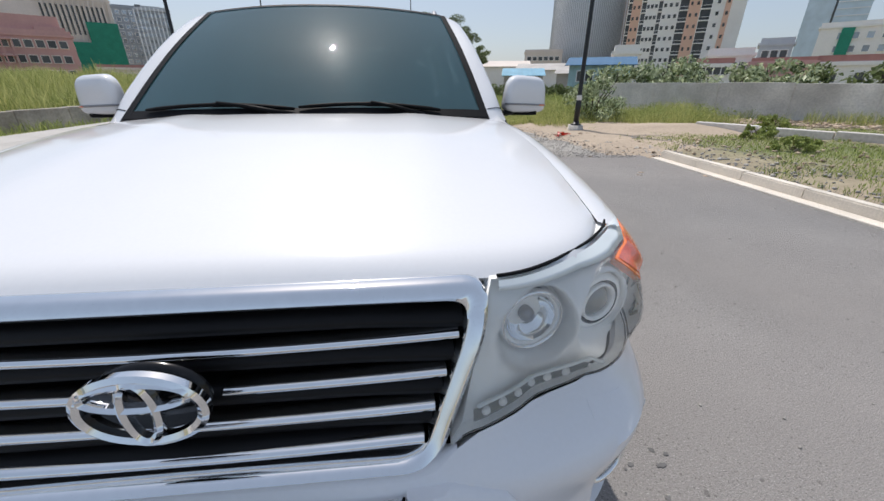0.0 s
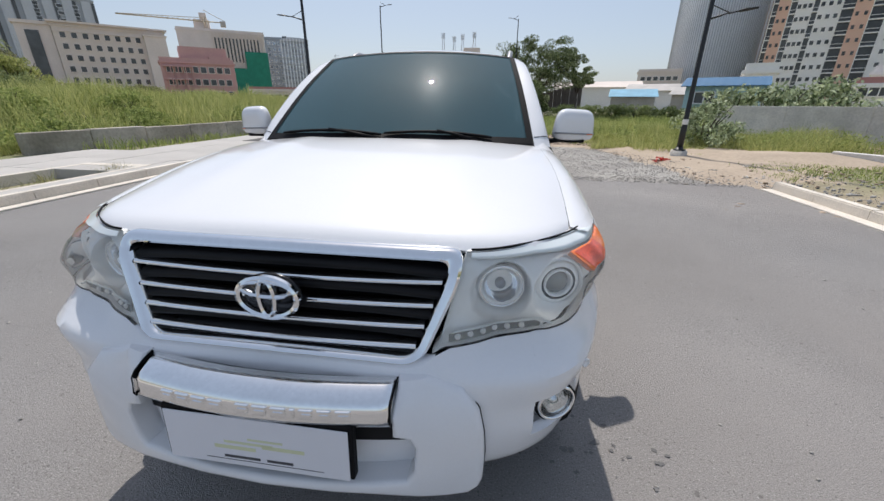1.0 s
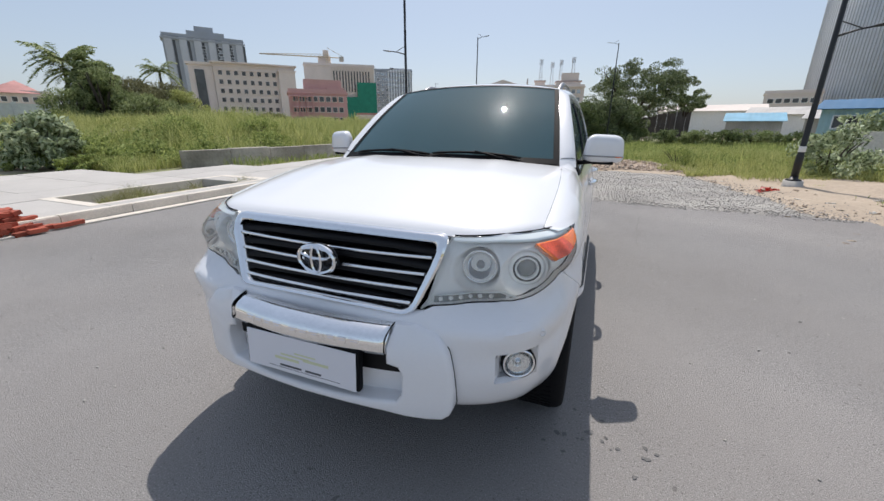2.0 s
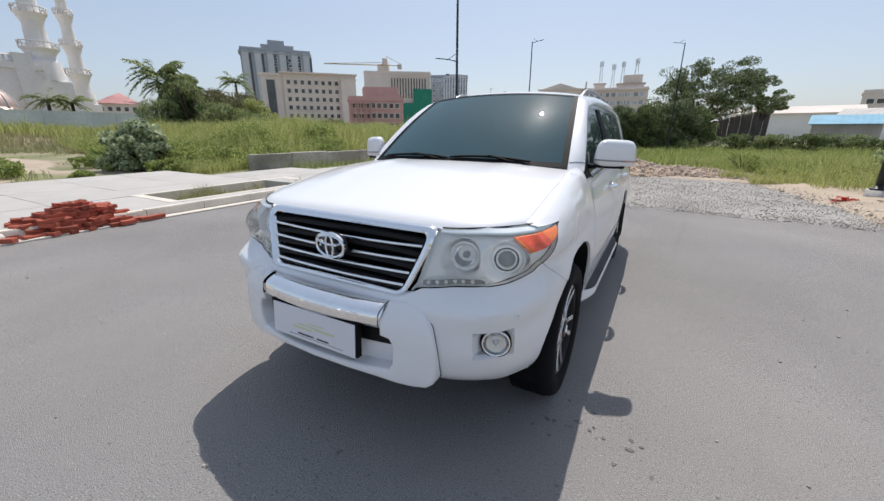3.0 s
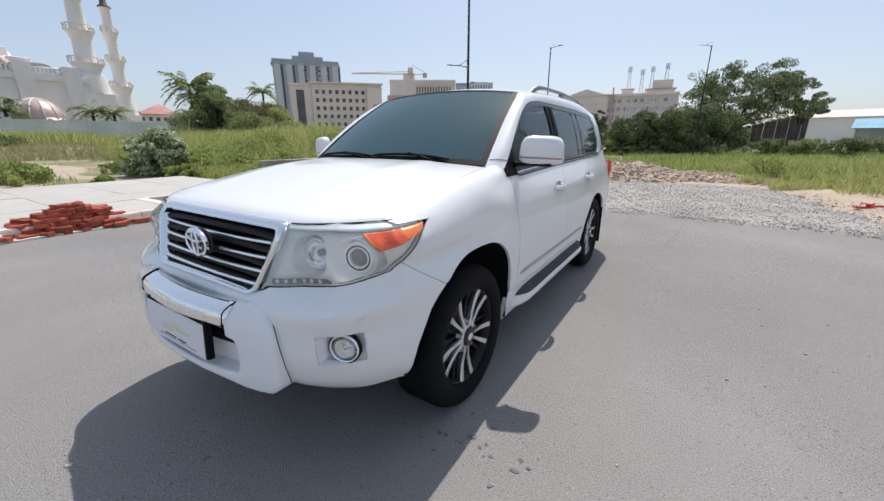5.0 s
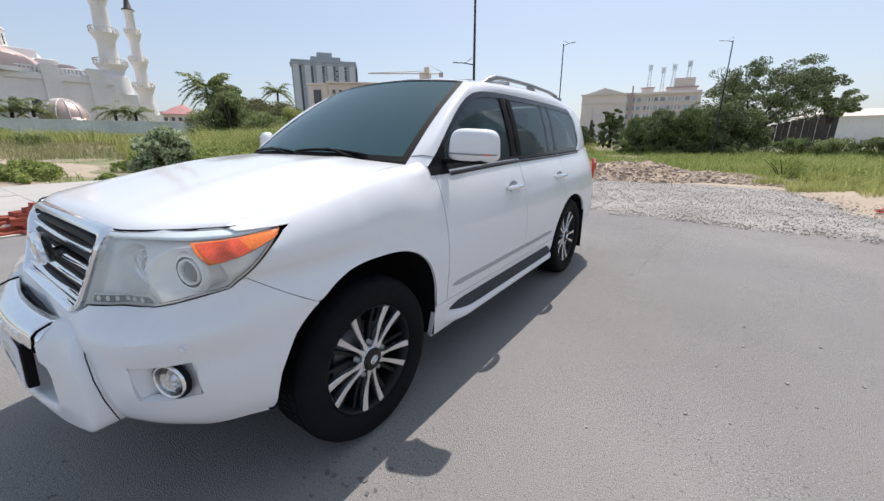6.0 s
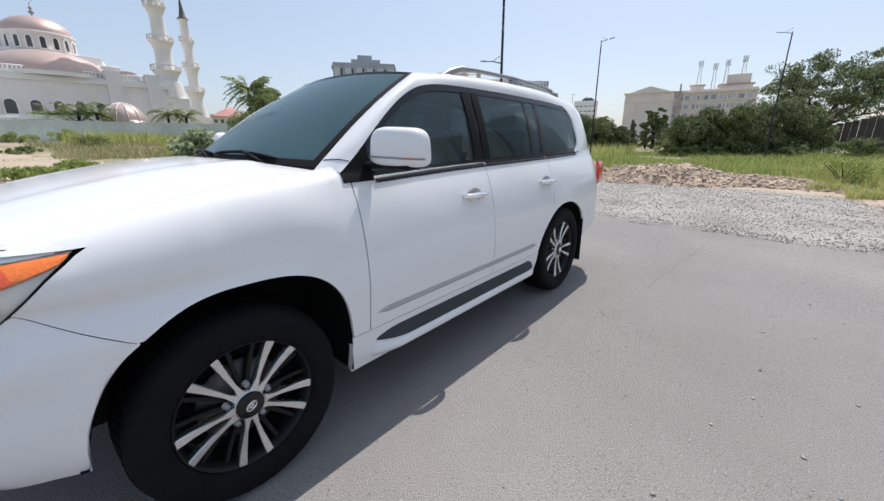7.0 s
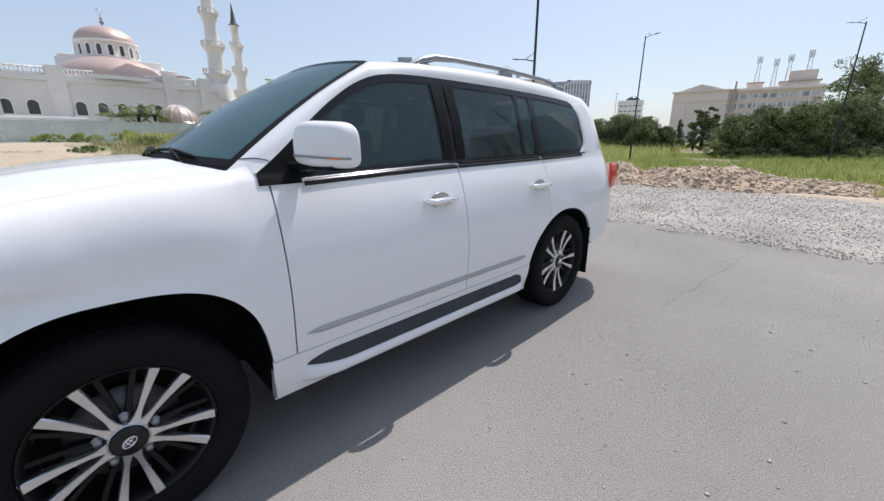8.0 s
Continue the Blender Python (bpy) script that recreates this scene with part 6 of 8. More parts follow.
# lines that divide the panels
bumper_top = line((0.0, 0.812), (0.38, 0.814), (0.425, 0.822), (0.445, 0.834), (0.47, 0.852), (0.49, 0.865), (0.6, 0.872), (0.7, 0.881), (0.74, 0.889), (0.78, 0.904), (0.81, 0.922), (s_of_y(0.364), 0.957), (s_of_y(0.574), 0.823), (s_of_y(0.6), 0.806))
bumper_low = line((0.0, 0.43), (0.5, 0.42), (0.88, 0.4), (s_of_y(0.41), 0.395))


def arch_z(y, centre):
    """Height of the wheel arch over y; the front one is squarer at its back."""
    d = y - centre
    front = centre < 2
    half, rise = (0.462 if d < 0 else 0.49, 0.5) if front else (0.503, 0.448)
    p = 3.0 if front and d > 0 else 2.1
    k = abs(d) / half
    return HUB_Z + rise * (1 - k**p) ** (1 / p) if k < 1 else -1.0


# front bumper, with a real opening for each fog lamp
FOG = (0.715, 0.787, 0.584, 0.714)
cols = sorted({*steps(0, 0.69, 18), *steps(0.69, FOG[0], 2), *steps(FOG[0], FOG[1], 10), *steps(FOG[1], s_of_y(0.41), 8), *steps(s_of_y(0.41), s_of_y(0.61), 12)})
cols = [-c for c in cols[:0:-1]] + cols


def bumper_point(s, r):
    a = abs(s)
    y = body_point(a, 0.6).y
    hi = bumper_top(a)
    lo = bumper_low(a)
    for _ in range(4):
        lo = max(bumper_low(a), arch_z(body_point(a, lo).y, FRONT_AXLE))
    lo = min(lo, hi - 0.002)
    za, zb = FOG[2], FOG[3]
    if a < s_of_y(0.41):
        z = lo + (za - lo) * r if r <= 1 else (za + (zb - za) * (r - 1) if r <= 2 else zb + (hi - zb) * (r - 2))
    else:
        k = min(1.0, (a - s_of_y(0.41)) / 0.1)
        base = lo + (za - lo) * r if r <= 1 else (za + (zb - za) * (r - 1) if r <= 2 else zb + (hi - zb) * (r - 2))
        z = base * (1 - k) + (lo + (hi - lo) * r / 3) * k
        z = max(lo, min(hi, z))
    # the lower edge rolls under, a soft crease runs above the fog lamps
    roll = 0.05 * max(0.0, (1 - r / 0.6)) ** 2 if r < 0.6 else 0.0
    ledge = 0.014 * math.exp(-(((z - 0.80) / 0.04) ** 2)) * min(1, a / 0.3) * max(0.0, 1 - max(0.0, a - 0.74) / 0.15)
    dent = -0.012 * math.exp(-(((z - 0.69) / 0.05) ** 2)) * math.exp(-(((a - 0.75) / 0.14) ** 2))
    p = body_point(s, z, ledge + dent)
    turn = max(0.0, min(1.0, (a - 0.73) / 0.12))
    p.y += roll * (1 - turn)
    p.x -= math.copysign(0.5 * roll * turn, s)
    return p


rows = [*steps(0, 1, 6), *steps(1, 2, 6)[1:], *steps(2, 3, 8)[1:]]
bm = bmesh.new()
grid(bm, cols, rows, bumper_point, hole=lambda c, r: FOG[0] < abs(c) < FOG[1] and 1 < r < 2)
rimmed(bm, 0.03)
part("front_bumper", bm, M_PAINT, car, "white painted front bumper", 40)

# the bumper's top, rolled back under the grille
bm = bmesh.new()
def shelf(s, r):
    a = bumper_point(s, 3)
    b = nose_point(s, 0.836) + Vector((0, 0.02, 0))
    p = a.lerp(b, r)
    p.z += 0.006 * math.sin(math.pi * r)
    return p
grid(bm, steps(-0.46, 0.46, 24), steps(0, 1, 4), shelf)
part("bumper_shelf", bm, M_PAINT, car, "", 50)

# fog lamps
for sg in (1, -1):
    rim = [(c, FOG[2]) for c in steps(FOG[0], FOG[1], 8)] + [(FOG[1], z) for z in steps(FOG[2], FOG[3], 5)[1:]] + [(c, FOG[3]) for c in steps(FOG[1], FOG[0], 8)[1:]] + [(FOG[0], z) for z in steps(FOG[3], FOG[2], 5)[1:-1]]
    def pan(c, z):
        x = 0.757 + (c - FOG[0]) * 1.75
        return Vector((sg * (x - 0.013), 0.14 + 0.46 * (x - 0.742), FOG[2] + 0.004 + (z - FOG[2]) * 0.95))
    bm = bmesh.new()
    a, b = [bm.verts.new(body_point(sg * c, z, -0.012)) for c, z in rim], [bm.verts.new(pan(c, z)) for c, z in rim]
    for k in range(len(rim)):
        j = (k + 1) % len(rim)
        bm.faces.new((a[k], a[j], b[j], b[k]) if sg < 0 else (a[j], a[k], b[k], b[j]))
    part("fog_recess", bm, M_PAINT, car, "white recess round the fog lamp", 30)
    bm = bmesh.new()
    grid(bm, steps(FOG[0], FOG[1], 2), steps(FOG[2], FOG[3], 2), pan)
    if sg < 0:
        bmesh.ops.reverse_faces(bm, faces=bm.faces[:])
    bezel = part("fog_lamp", bm, M_FOGPAN, car, "recessed satin chrome fog lamp housing", 30)
    turn = Matrix.Translation((sg * 0.807, 0.15, 0.648)) @ pose(0, 0, 0, 0, 0, sg * 24) @ Matrix.Scale(1.13, 4) @ pose(0, 0, 0, 90)
    bm = bmesh.new()
    lathe(bm, [(0.045, -0.02), (0.046, 0.006), (0.049, 0.011), (0.053, 0.009), (0.055, -0.01)], 32, m=turn)
    part("ring", bm, M_CHROME, bezel, "chrome ring", 60)
    bm = bmesh.new()
    lathe(bm, [(0.055, -0.01), (0.056, 0.004), (0.0585, 0.004), (0.059, -0.012)], 32, m=turn)
    part("gasket", bm, M_BLACK, bezel)
    bm = bmesh.new()
    lathe(bm, [(0.045, 0.002), (0.041, -0.006), (0.036, -0.002), (0.03, -0.009), (0.024, -0.003), (0.018, -0.01), (0.012, -0.01), (0.011, 0.0), (0, 0.001)], 12, m=turn)
    part("reflector", bm, M_CHROME, bezel)
    bm = bmesh.new()
    lathe(bm, [(0.046, 0.004), (0.035, 0.008), (0.015, 0.0105), (0, 0.011)], 28, m=turn)
    part("lens", bm, M_FOGLENS, bezel, "clear glass lens").visible_shadow = False
    # washer flap outline and parking sensor
    bm = bmesh.new()
    grid(bm, steps(0.708, 0.758, 6), steps(0.835, 0.858, 2), lambda q, z: body_point(sg * q, z, 0.014 * math.exp(-(((z - 0.80) / 0.04) ** 2)) + 0.0012))
    if sg < 0:
        bmesh.ops.reverse_faces(bm, faces=bm.faces[:])
    rimmed(bm, 0.006)
    part("washer_flap", bm, M_PAINT, car, "", 40)
    c = body_point(sg * 0.784, 0.778, 0.012)
    bm = bmesh.new()
    lathe(bm, [(0.0135, -0.01), (0.0135, 0.0), (0.011, 0.001), (0.0105, -0.001), (0.0, 0.0)], 18, m=Matrix.Translation(c) @ pose(0, 0, 0, 0, 0, sg * 36) @ pose(0, 0, 0, 90))
    part("parking_sensor", bm, M_PAINT, car, "", 30)

# white guard in front of the bumper, framing the plate
def guard_y(x):
    return -0.118 + 0.25 * x * x


def guard_outline():
    half = [(0.0, 0.472), (0.2, 0.469), (0.36, 0.46), (0.44, 0.449), (0.51, 0.443), (0.57, 0.45), (0.597, 0.472), (0.606, 0.5), (0.607, 0.57), (0.602, 0.65), (0.586, 0.73), (0.54, 0.79), (0.45, 0.808), (0.372, 0.806), (0.368, 0.74), (0.368, 0.672), (0.41, 0.66), (0.425, 0.63), (0.42, 0.545), (0.40, 0.515), (0.3, 0.51), (0.15, 0.508), (0.0, 0.508)]
    return half


bm = bmesh.new()
half = guard_outline()
ring = [(x, z) for x, z in half] + [(-x, z) for x, z in half[-2:0:-1]]
def guard_front(x, z):
    lean = 0.07 * max(0.0, (z - 0.755) / 0.055) ** 1.5 + 0.03 * max(0.0, (0.45 - z) / 0.06)
    return guard_y(x) + lean
front = [bm.verts.new((x, guard_front(x, z), z)) for x, z in ring]
back = [bm.verts.new((x, min(guard_front(x, z) + 0.16, max(guard_front(x, z) + 0.05, nose_point(x, z).y + 0.02)), z)) for x, z in ring]
n = len(ring)
face = bm.faces.new(front)
for k in range(n):
    j = (k + 1) % n
    bm.faces.new((front[j], front[k], back[k], back[j]))
bm.normal_update()
if face.normal.y > 0:
    bmesh.ops.reverse_faces(bm, faces=bm.faces[:])
bmesh.ops.triangulate(bm, faces=[face])
sharp = [e for e in bm.edges if all(v in front for v in e.verts) and len(e.link_faces) == 2 and e.calc_face_angle(0) > 0.9]
bmesh.ops.bevel(bm, geom=sharp, offset=0.016, segments=3, affect="EDGES", profile=0.5)
part("bumper_guard", bm, M_PAINT, car, "white bolted-on bumper guard", 35)

bm = bmesh.new()
edge = [(x, z) for x, z in half[5:12]]
tube(bm, [(x + 0.001, nose_point(x, z).y - 0.001, z) for x, z in edge], 0.0018, 6)
pair("gasket", bm, M_BLACK, car, "black rubber joint", 60)

# chrome bar across the guard with raised blocks in place of lettering
bm = bmesh.new()
prof = [(-0.018, 0.77), (-0.02, 0.802), (-0.05, 0.797), (-0.085, 0.782), (-0.099, 0.768), (-0.107, 0.722), (-0.101, 0.709), (-0.03, 0.704)]
def bar_pt(x, k):
    i = int(k)
    y, z = prof[i]
    return Vector((x, y + 0.25 * x * x - 0.01, z))
vs = grid(bm, steps(-0.366, 0.366, 26), list(range(len(prof)))[::-1], bar_pt)
bm.faces.new(vs[0])
bm.faces.new(vs[-1][::-1])
bar = part("chrome_bar", bm, M_BRUSHED, car, "polished chrome bar across the guard", 25)
x = -0.262
SHRINK = 0.81
for w, gap in ((0.045, 0.012), (0.05, 0.012), (0.05, 0.012), (0.05, 0.05), (0.045, 0.012), (0.05, 0.012), (0.05, 0.012), (0.018, 0.012), (0.045, 0.012), (0.045, 0.012), (0.05, 0.0)):
    w, gap = w * SHRINK, gap * SHRINK
    bm = bmesh.new()
    xc = x + w / 2
    block(bm, -w / 2, w / 2, -0.006, 0.004, -0.013, 0.013, 0.003)
    block(bm, -w / 2 + 0.01, w / 2 - 0.004, -0.0085, -0.005, -0.004, 0.002)
    bm.transform(Matrix.Translation((xc, -0.1125 + 0.25 * xc * xc, 0.748)) @ pose(0, 0, 0, -11, 0, math.degrees(math.atan(0.5 * xc))))
    part("raised_block", bm, M_BRUSHED, bar, "raised chrome block")
    x += w + gap
# black air slot above and below the bar
bm = bmesh.new()
grid(bm, steps(-0.35, 0.35, 16), [-0.014, 0.004, 0.05], lambda q, y: Vector((q, y + 0.25 * q * q, 0.79 - 0.02 * (y > 0))))
part("upper_slot", bm, M_SLAT, car, "black slot above the chrome bar")
bm = bmesh.new()
tube(bm, [(0.3675, y + 0.25 * 0.1344 - 0.012, z) for y, z in prof[1:-1]], 0.0022, 6)
pair("bar_gasket", bm, M_BLACK, car, "", 60)
bm = bmesh.new()
grid(bm, steps(-0.418, 0.418, 16), [0.6, 0.65, 0.72], lambda q, z: Vector((q, -0.05 + 0.25 * q * q, z)))
part("air_slot", bm, M_SLAT, car, "black slot behind the chrome bar")
bm = bmesh.new()
grid(bm, steps(-0.41, 0.41, 16), [0.5, 0.58, 0.66], lambda q, z: Vector((q, -0.044 + 0.25 * q * q, z)))
part("guard_backing", bm, M_PAINT, car, "", 40)

# plate on a black holder
holder = thing("number_plate", "white blank dealer plate in a black holder", "plate", (0, 0, 0))
holder.parent = car
for key in ("label", "category"):
    del holder[key]
holder["label"] = "white dealer plate in a black holder"
bm = bmesh.new()
def plate_slab(bm, w, z0, z1, y0, th, bev):
    block(bm, -w / 2, w / 2, -th, 0, 0, z1 - z0, bev)
    bm.transform(Matrix.Translation((0, y0, z0)) @ pose(0, 0, 0, -4))
plate_slab(bm, 0.545, 0.545, 0.716, -0.086, 0.03, 0.005)
part("holder", bm, M_BLACK, holder)
bm = bmesh.new()
plate_slab(bm, 0.525, 0.548, 0.706, -0.1175, 0.004, 0.002)
part("plate_sheet", bm, M_PLATE, holder)
for x0, x1, z0, z1, ink in ((-0.12, 0.0, 0.055, 0.066, M_PLATEMARK), (-0.09, 0.05, 0.075, 0.082, M_PLATEMARK), (0.02, 0.14, 0.068, 0.079, M_PLATEMARK), (-0.02, 0.08, 0.09, 0.096, M_PLATEMARK), (-0.095, 0.01, 0.026, 0.034, M_PLATEINK), (0.03, 0.105, 0.026, 0.034, M_PLATEINK), (-0.15, 0.19, 0.018, 0.0195, M_PLATEINK)):
    bm = bmesh.new()
    block(bm, x0, x1, -0.0006, 0.002, z0, z1)
    bm.transform(Matrix.Translation((0, -0.1218, 0.548)) @ pose(0, 0, 0, -4))
    part("printed_bar", bm, ink, holder)

# grille: chrome surround, black slats, thin chrome bars, round-cornered trapezium
grille_half = line((0.826, 0.425), (0.84, 0.442), (1.0, 0.505), (1.06, 0.522), (1.112, 0.522))


def grille_ring(inset, off):
    pts = []
    zlo, zhi = 0.824 + inset * 0.42, 1.114 - inset * 1.05
    zm, side = 1.035, inset * 1.35
    corners = [(-(grille_half(zlo) - side), zlo, 0.05), (grille_half(zlo) - side, zlo, 0.05), (grille_half(zm) - side, zm, 0.06), (grille_half(zhi) - side, zhi, 0.045), (-(grille_half(zhi) - side), zhi, 0.045), (-(grille_half(zm) - side), zm, 0.06)]
    n = len(corners)
    for i in range(n):
        c, a, b = Vector(corners[i][:2]), Vector(corners[i - 1][:2]), Vector(corners[(i + 1) % n][:2])
        r = corners[i][2] - 0.35 * inset
        p, q = c + (a - c).normalized() * min(r, 0.45 * (a - c).length), c + (b - c).normalized() * min(r, 0.45 * (b - c).length)
        for u in steps(0, 1, 6):
            pts.append(p.lerp(c, u).lerp(c.lerp(q, u), u))
        e = b + (c - b).normalized() * min(corners[(i + 1) % n][2] - 0.35 * inset, 0.45 * (b - c).length)
        for u in steps(0, 1, 20 if i in (0, 3) else 4)[1:-1]:
            pts.append(q.lerp(e, u))
    out = []
    for v in pts:
        base = nose_point(v.x, v.y)
        out.append(Vector((v.x, base.y - off, v.y)))
    return out


bm = bmesh.new()
layers = [grille_ring(0.0, -0.012), grille_ring(0.0, 0.01), grille_ring(0.006, 0.018), grille_ring(0.021, 0.016), grille_ring(0.027, 0.009), grille_ring(0.029, -0.035)]
vs = [[bm.verts.new(p) for p in l] for l in layers]
m = len(vs[0])
for a, b in zip(vs, vs[1:]):
    for k in range(m):
        j = (k + 1) % m
        bm.faces.new((a[k], a[j], b[j], b[k])).smooth = True
bmesh.ops.recalc_face_normals(bm, faces=bm.faces[:])
grille = part("grille", bm, M_CHROME, car, "chrome grille surround", 45)
bm = bmesh.new()
grid(bm, steps(-1, 1, 20), steps(0.81, 1.115, 4), lambda q, z: nose_point(q * (grille_half(z) - 0.012), z) + Vector((0, 0.075, 0)))
part("backing", bm, M_BLACK, grille, "black backing")
for z in (0.845, 0.886, 0.935, 0.99, 1.046):
    w = grille_half(z) - 0.04
    bm = bmesh.new()
    def slat(q, r, z=z):
        y, dz = [(0.055, 0.024), (0.02, 0.022), (0.0, 0.012), (0.0, -0.002), (0.045, -0.006)][r]
        bend = 0.014 * max(0.0, (abs(q) - 0.3) / 0.12)
        return Vector((q, nose_point(q, z).y + y + 0.008, z + dz - bend * 0.4))
    grid(bm, steps(-w, w, 22), [0, 1, 2, 3, 4][::-1], slat)
    part("slat", bm, M_SLAT, grille, "", 40)
for k, z in enumerate((0.852, 0.903, 0.957, 1.018)):
    w = grille_half(z) - 0.042
    spans = [(-w, w)] if k != 2 else [(-w, -0.085), (0.085, w)]
    for x0, x1 in spans:
        bm = bmesh.new()
        def bar_q(q, r, z=z):
            y, dz = [(0.03, 0.007), (0.0, 0.0065), (-0.006, 0.003), (-0.006, -0.003), (0.0, -0.0065), (0.03, -0.007)][r]
            rise = 0.014 * (abs(q) / 0.5) ** 2
            return Vector((q, nose_point(q, z).y + y + 0.004, z + dz + rise))
        grid(bm, steps(x0, x1, 20), [5, 4, 3, 2, 1, 0], bar_q)
        part("chrome_strip", bm, M_CHROME, grille, "thin chrome strip", 50)
# round badge of plain ovals
def oval(bm, cx, cz, rx, rz, t, y, depth=0.012, n=40):
    rings = []
    for k in range(n):
        a = 2 * math.pi * k / n
        ca, sa = math.cos(a), math.sin(a)
        ring = []
        for u, d in ((1, 0.004), (1, -depth * 0.6), (0.5, -depth), (0, -depth * 0.6), (0, 0.004)):
            ring.append(bm.verts.new((cx + (rx - t * (1 - u)) * ca, y + d, cz + (rz - t * (1 - u)) * sa)))
        rings.append(ring)
    for k in range(n):
        a, b = rings[k], rings[(k + 1) % n]
        for i in range(4):
            bm.faces.new((a[i], a[i + 1], b[i + 1], b[i])).smooth = True


bm = bmesh.new()
oval(bm, 0, 0.985, 0.094, 0.066, 0.016, 0.045)
oval(bm, 0, 0.985, 0.029, 0.06, 0.013, 0.042)
oval(bm, 0, 1.012, 0.078, 0.029, 0.013, 0.043)
bmesh.ops.recalc_face_normals(bm, faces=bm.faces[:])
part("badge", bm, M_CHROME, grille, "chrome oval badge", 50)
bm = bmesh.new()
lathe(bm, [(0.084, 0.0), (0.084, 0.012), (0.0, 0.016)], 36, m=Matrix.Translation((0, 0.075, 0.985)) @ Matrix.Diagonal((1, 1, 0.72, 1)) @ pose(0, 0, 0, 90))
part("badge_plate", bm, M_GLOSSBLACK, grille)

# headlamps
lamps = {}
TIP = s_of_y(0.53)
lamp_bottom = line((0.448, 0.846), (0.47, 0.861), (0.49, 0.870), (0.6, 0.876), (0.7, 0.885), (0.74, 0.893), (0.78, 0.908), (0.81, 0.926), (s_of_y(0.364), 0.963), (s_of_y(0.42), 1.008), (s_of_y(0.47), 1.05), (s_of_y(0.51), 1.082), (TIP, 1.1))
lamp_top = line((0.446, 0.852), (0.47, 0.885), (0.526, 1.108), (0.8, 1.112), (s_of_y(0.42), 1.114), (TIP, 1.112))
band_low = line((0.5, 1.093), (0.7, 1.09), (0.79, 1.086), (0.9, 1.092), (TIP, 1.105))
lamp_cols = [*steps(0.45, 0.47, 2), *steps(0.47, 0.54, 6)[1:], *steps(0.54, 0.72, 8)[1:], *steps(0.72, 0.84, 12)[1:], *steps(0.84, TIP, 12)[1:]]
for sg in (1, -1):
    def lamp_pt(c, r, off=0.0):
        lo, hi = lamp_bottom(c), max(lamp_bottom(c) + 0.004, lamp_top(c))
        z = lo + (hi - lo) * r
        bulge = 0.008 * math.sin(math.pi * min(1, max(0, r))) * min(1, (c - 0.45) / 0.1)
        return body_point(sg * c, z, off + bulge)
    def lamp_z(c, z, off=0.0):
        lo, hi = lamp_bottom(c), max(lamp_bottom(c) + 0.004, lamp_top(c))
        return lamp_pt(c, min(1.0, max(0.0, (z - lo) / (hi - lo))), off)
    def flip(bm):
        if sg < 0:
            bmesh.ops.reverse_faces(bm, faces=bm.faces[:])
        return bm
    bm = bmesh.new()
    def inside(c, r):
        p = lamp_pt(c, r, -0.026 - 0.016 * math.sin(math.pi * r) * (1 if c < 0.8 else max(0.2, 1 - (c - 0.8) * 8)))
        for x, z, rad in ((0.627, 0.988, 0.072), (0.792, 0.983, 0.068)):
            k = max(0.0, min(1.0, (rad + 0.012 - math.hypot(abs(p.x) - x, p.z - z)) / 0.016))
            p.y += 0.085 * k * k * (3 - 2 * k)
        return p
    fine_cols = [*steps(0.45, 0.56, 10), *steps(0.56, 0.84, 70)[1:], *steps(0.84, TIP, 16)[1:]]
    grid(bm, fine_cols, steps(0, 1, 44), inside)
    flip(bm)
    lamp = lamps[sg] = part("headlamp", bm, M_SILVER, car, "large clear headlamp with silver inside", 40)
    bm = bmesh.new()
    grid(bm, lamp_cols, steps(0, 1, 8), lambda c, r: lamp_pt(c, r, 0.003))
    flip(bm)
    part("lens", bm, M_LENS, lamp, "clear plastic lens", 60).visible_shadow = False
    # side walls and dark seal round the lens
    bm = bmesh.new()
    loop = [(c, 0.0) for c in lamp_cols] + [(c, 1.0) for c in lamp_cols[::-1]]
    outer = [bm.verts.new(lamp_pt(c, r, 0.001)) for c, r in loop]
    inner = [bm.verts.new(lamp_pt(c, r, -0.055 if c < 0.74 else -0.02)) for c, r in loop]
    for k in range(len(loop)):
        j = (k + 1) % len(loop)
        bm.faces.new((outer[k], outer[j], inner[j], inner[k])).smooth = True
    part("lamp_wall", bm, M_SILVER, lamp, "", 50)
    bm = bmesh.new()
    tube(bm, [lamp_pt(c, 0.0, 0.0) + Vector((0, 0, -0.002)) for c in lamp_cols[2:]], 0.0025, 6)
    tube(bm, [lamp_pt(c, 1.0, -0.002) + Vector((0, 0, 0.004)) for c in lamp_cols[8:]], 0.0035, 6)
    part("seal", bm, M_BLACK, lamp, "black rubber seal", 60)
    bm = bmesh.new()
    grid(bm, lamp_cols[8:-2], [0.0, 0.1, 0.5, 1.0], lambda c, r: lamp_z(c, band_low(c) + (lamp_top(c) - 0.001 - band_low(c)) * r, -0.004 + 0.01 * min(1, r * 10)))
    flip(bm)
    part("milky_edge", bm, M_MILKY, lamp, "milky white upper edge", 60)
    # main beam bowl with facets, and the projector
    turn = Matrix.Translation((sg * 0.627, 0.206, 0.988)) @ pose(0, 0, 0, 0, 0, sg * 10) @ pose(0, 0, 0, 90)
    r0 = 0.056
    bm = bmesh.new()
    lathe(bm, [(r0 + 0.012, -0.03), (r0 + 0.012, 0.0), (r0 + 0.009, 0.005), (r0 + 0.004, 0.004), (r0 + 0.003, -0.004)], 34, m=turn)
    part("bowl_ring", bm, M_CHROME, lamp, "", 50)
    bm = bmesh.new()
    lathe(bm, [(r0 + 0.003, -0.003), (r0 - 0.001, -0.003), (r0 - 0.004, -0.014)], 34, m=turn)
    part("bowl_gap", bm, M_SILVER, lamp, "", 50)
    bm = bmesh.new()
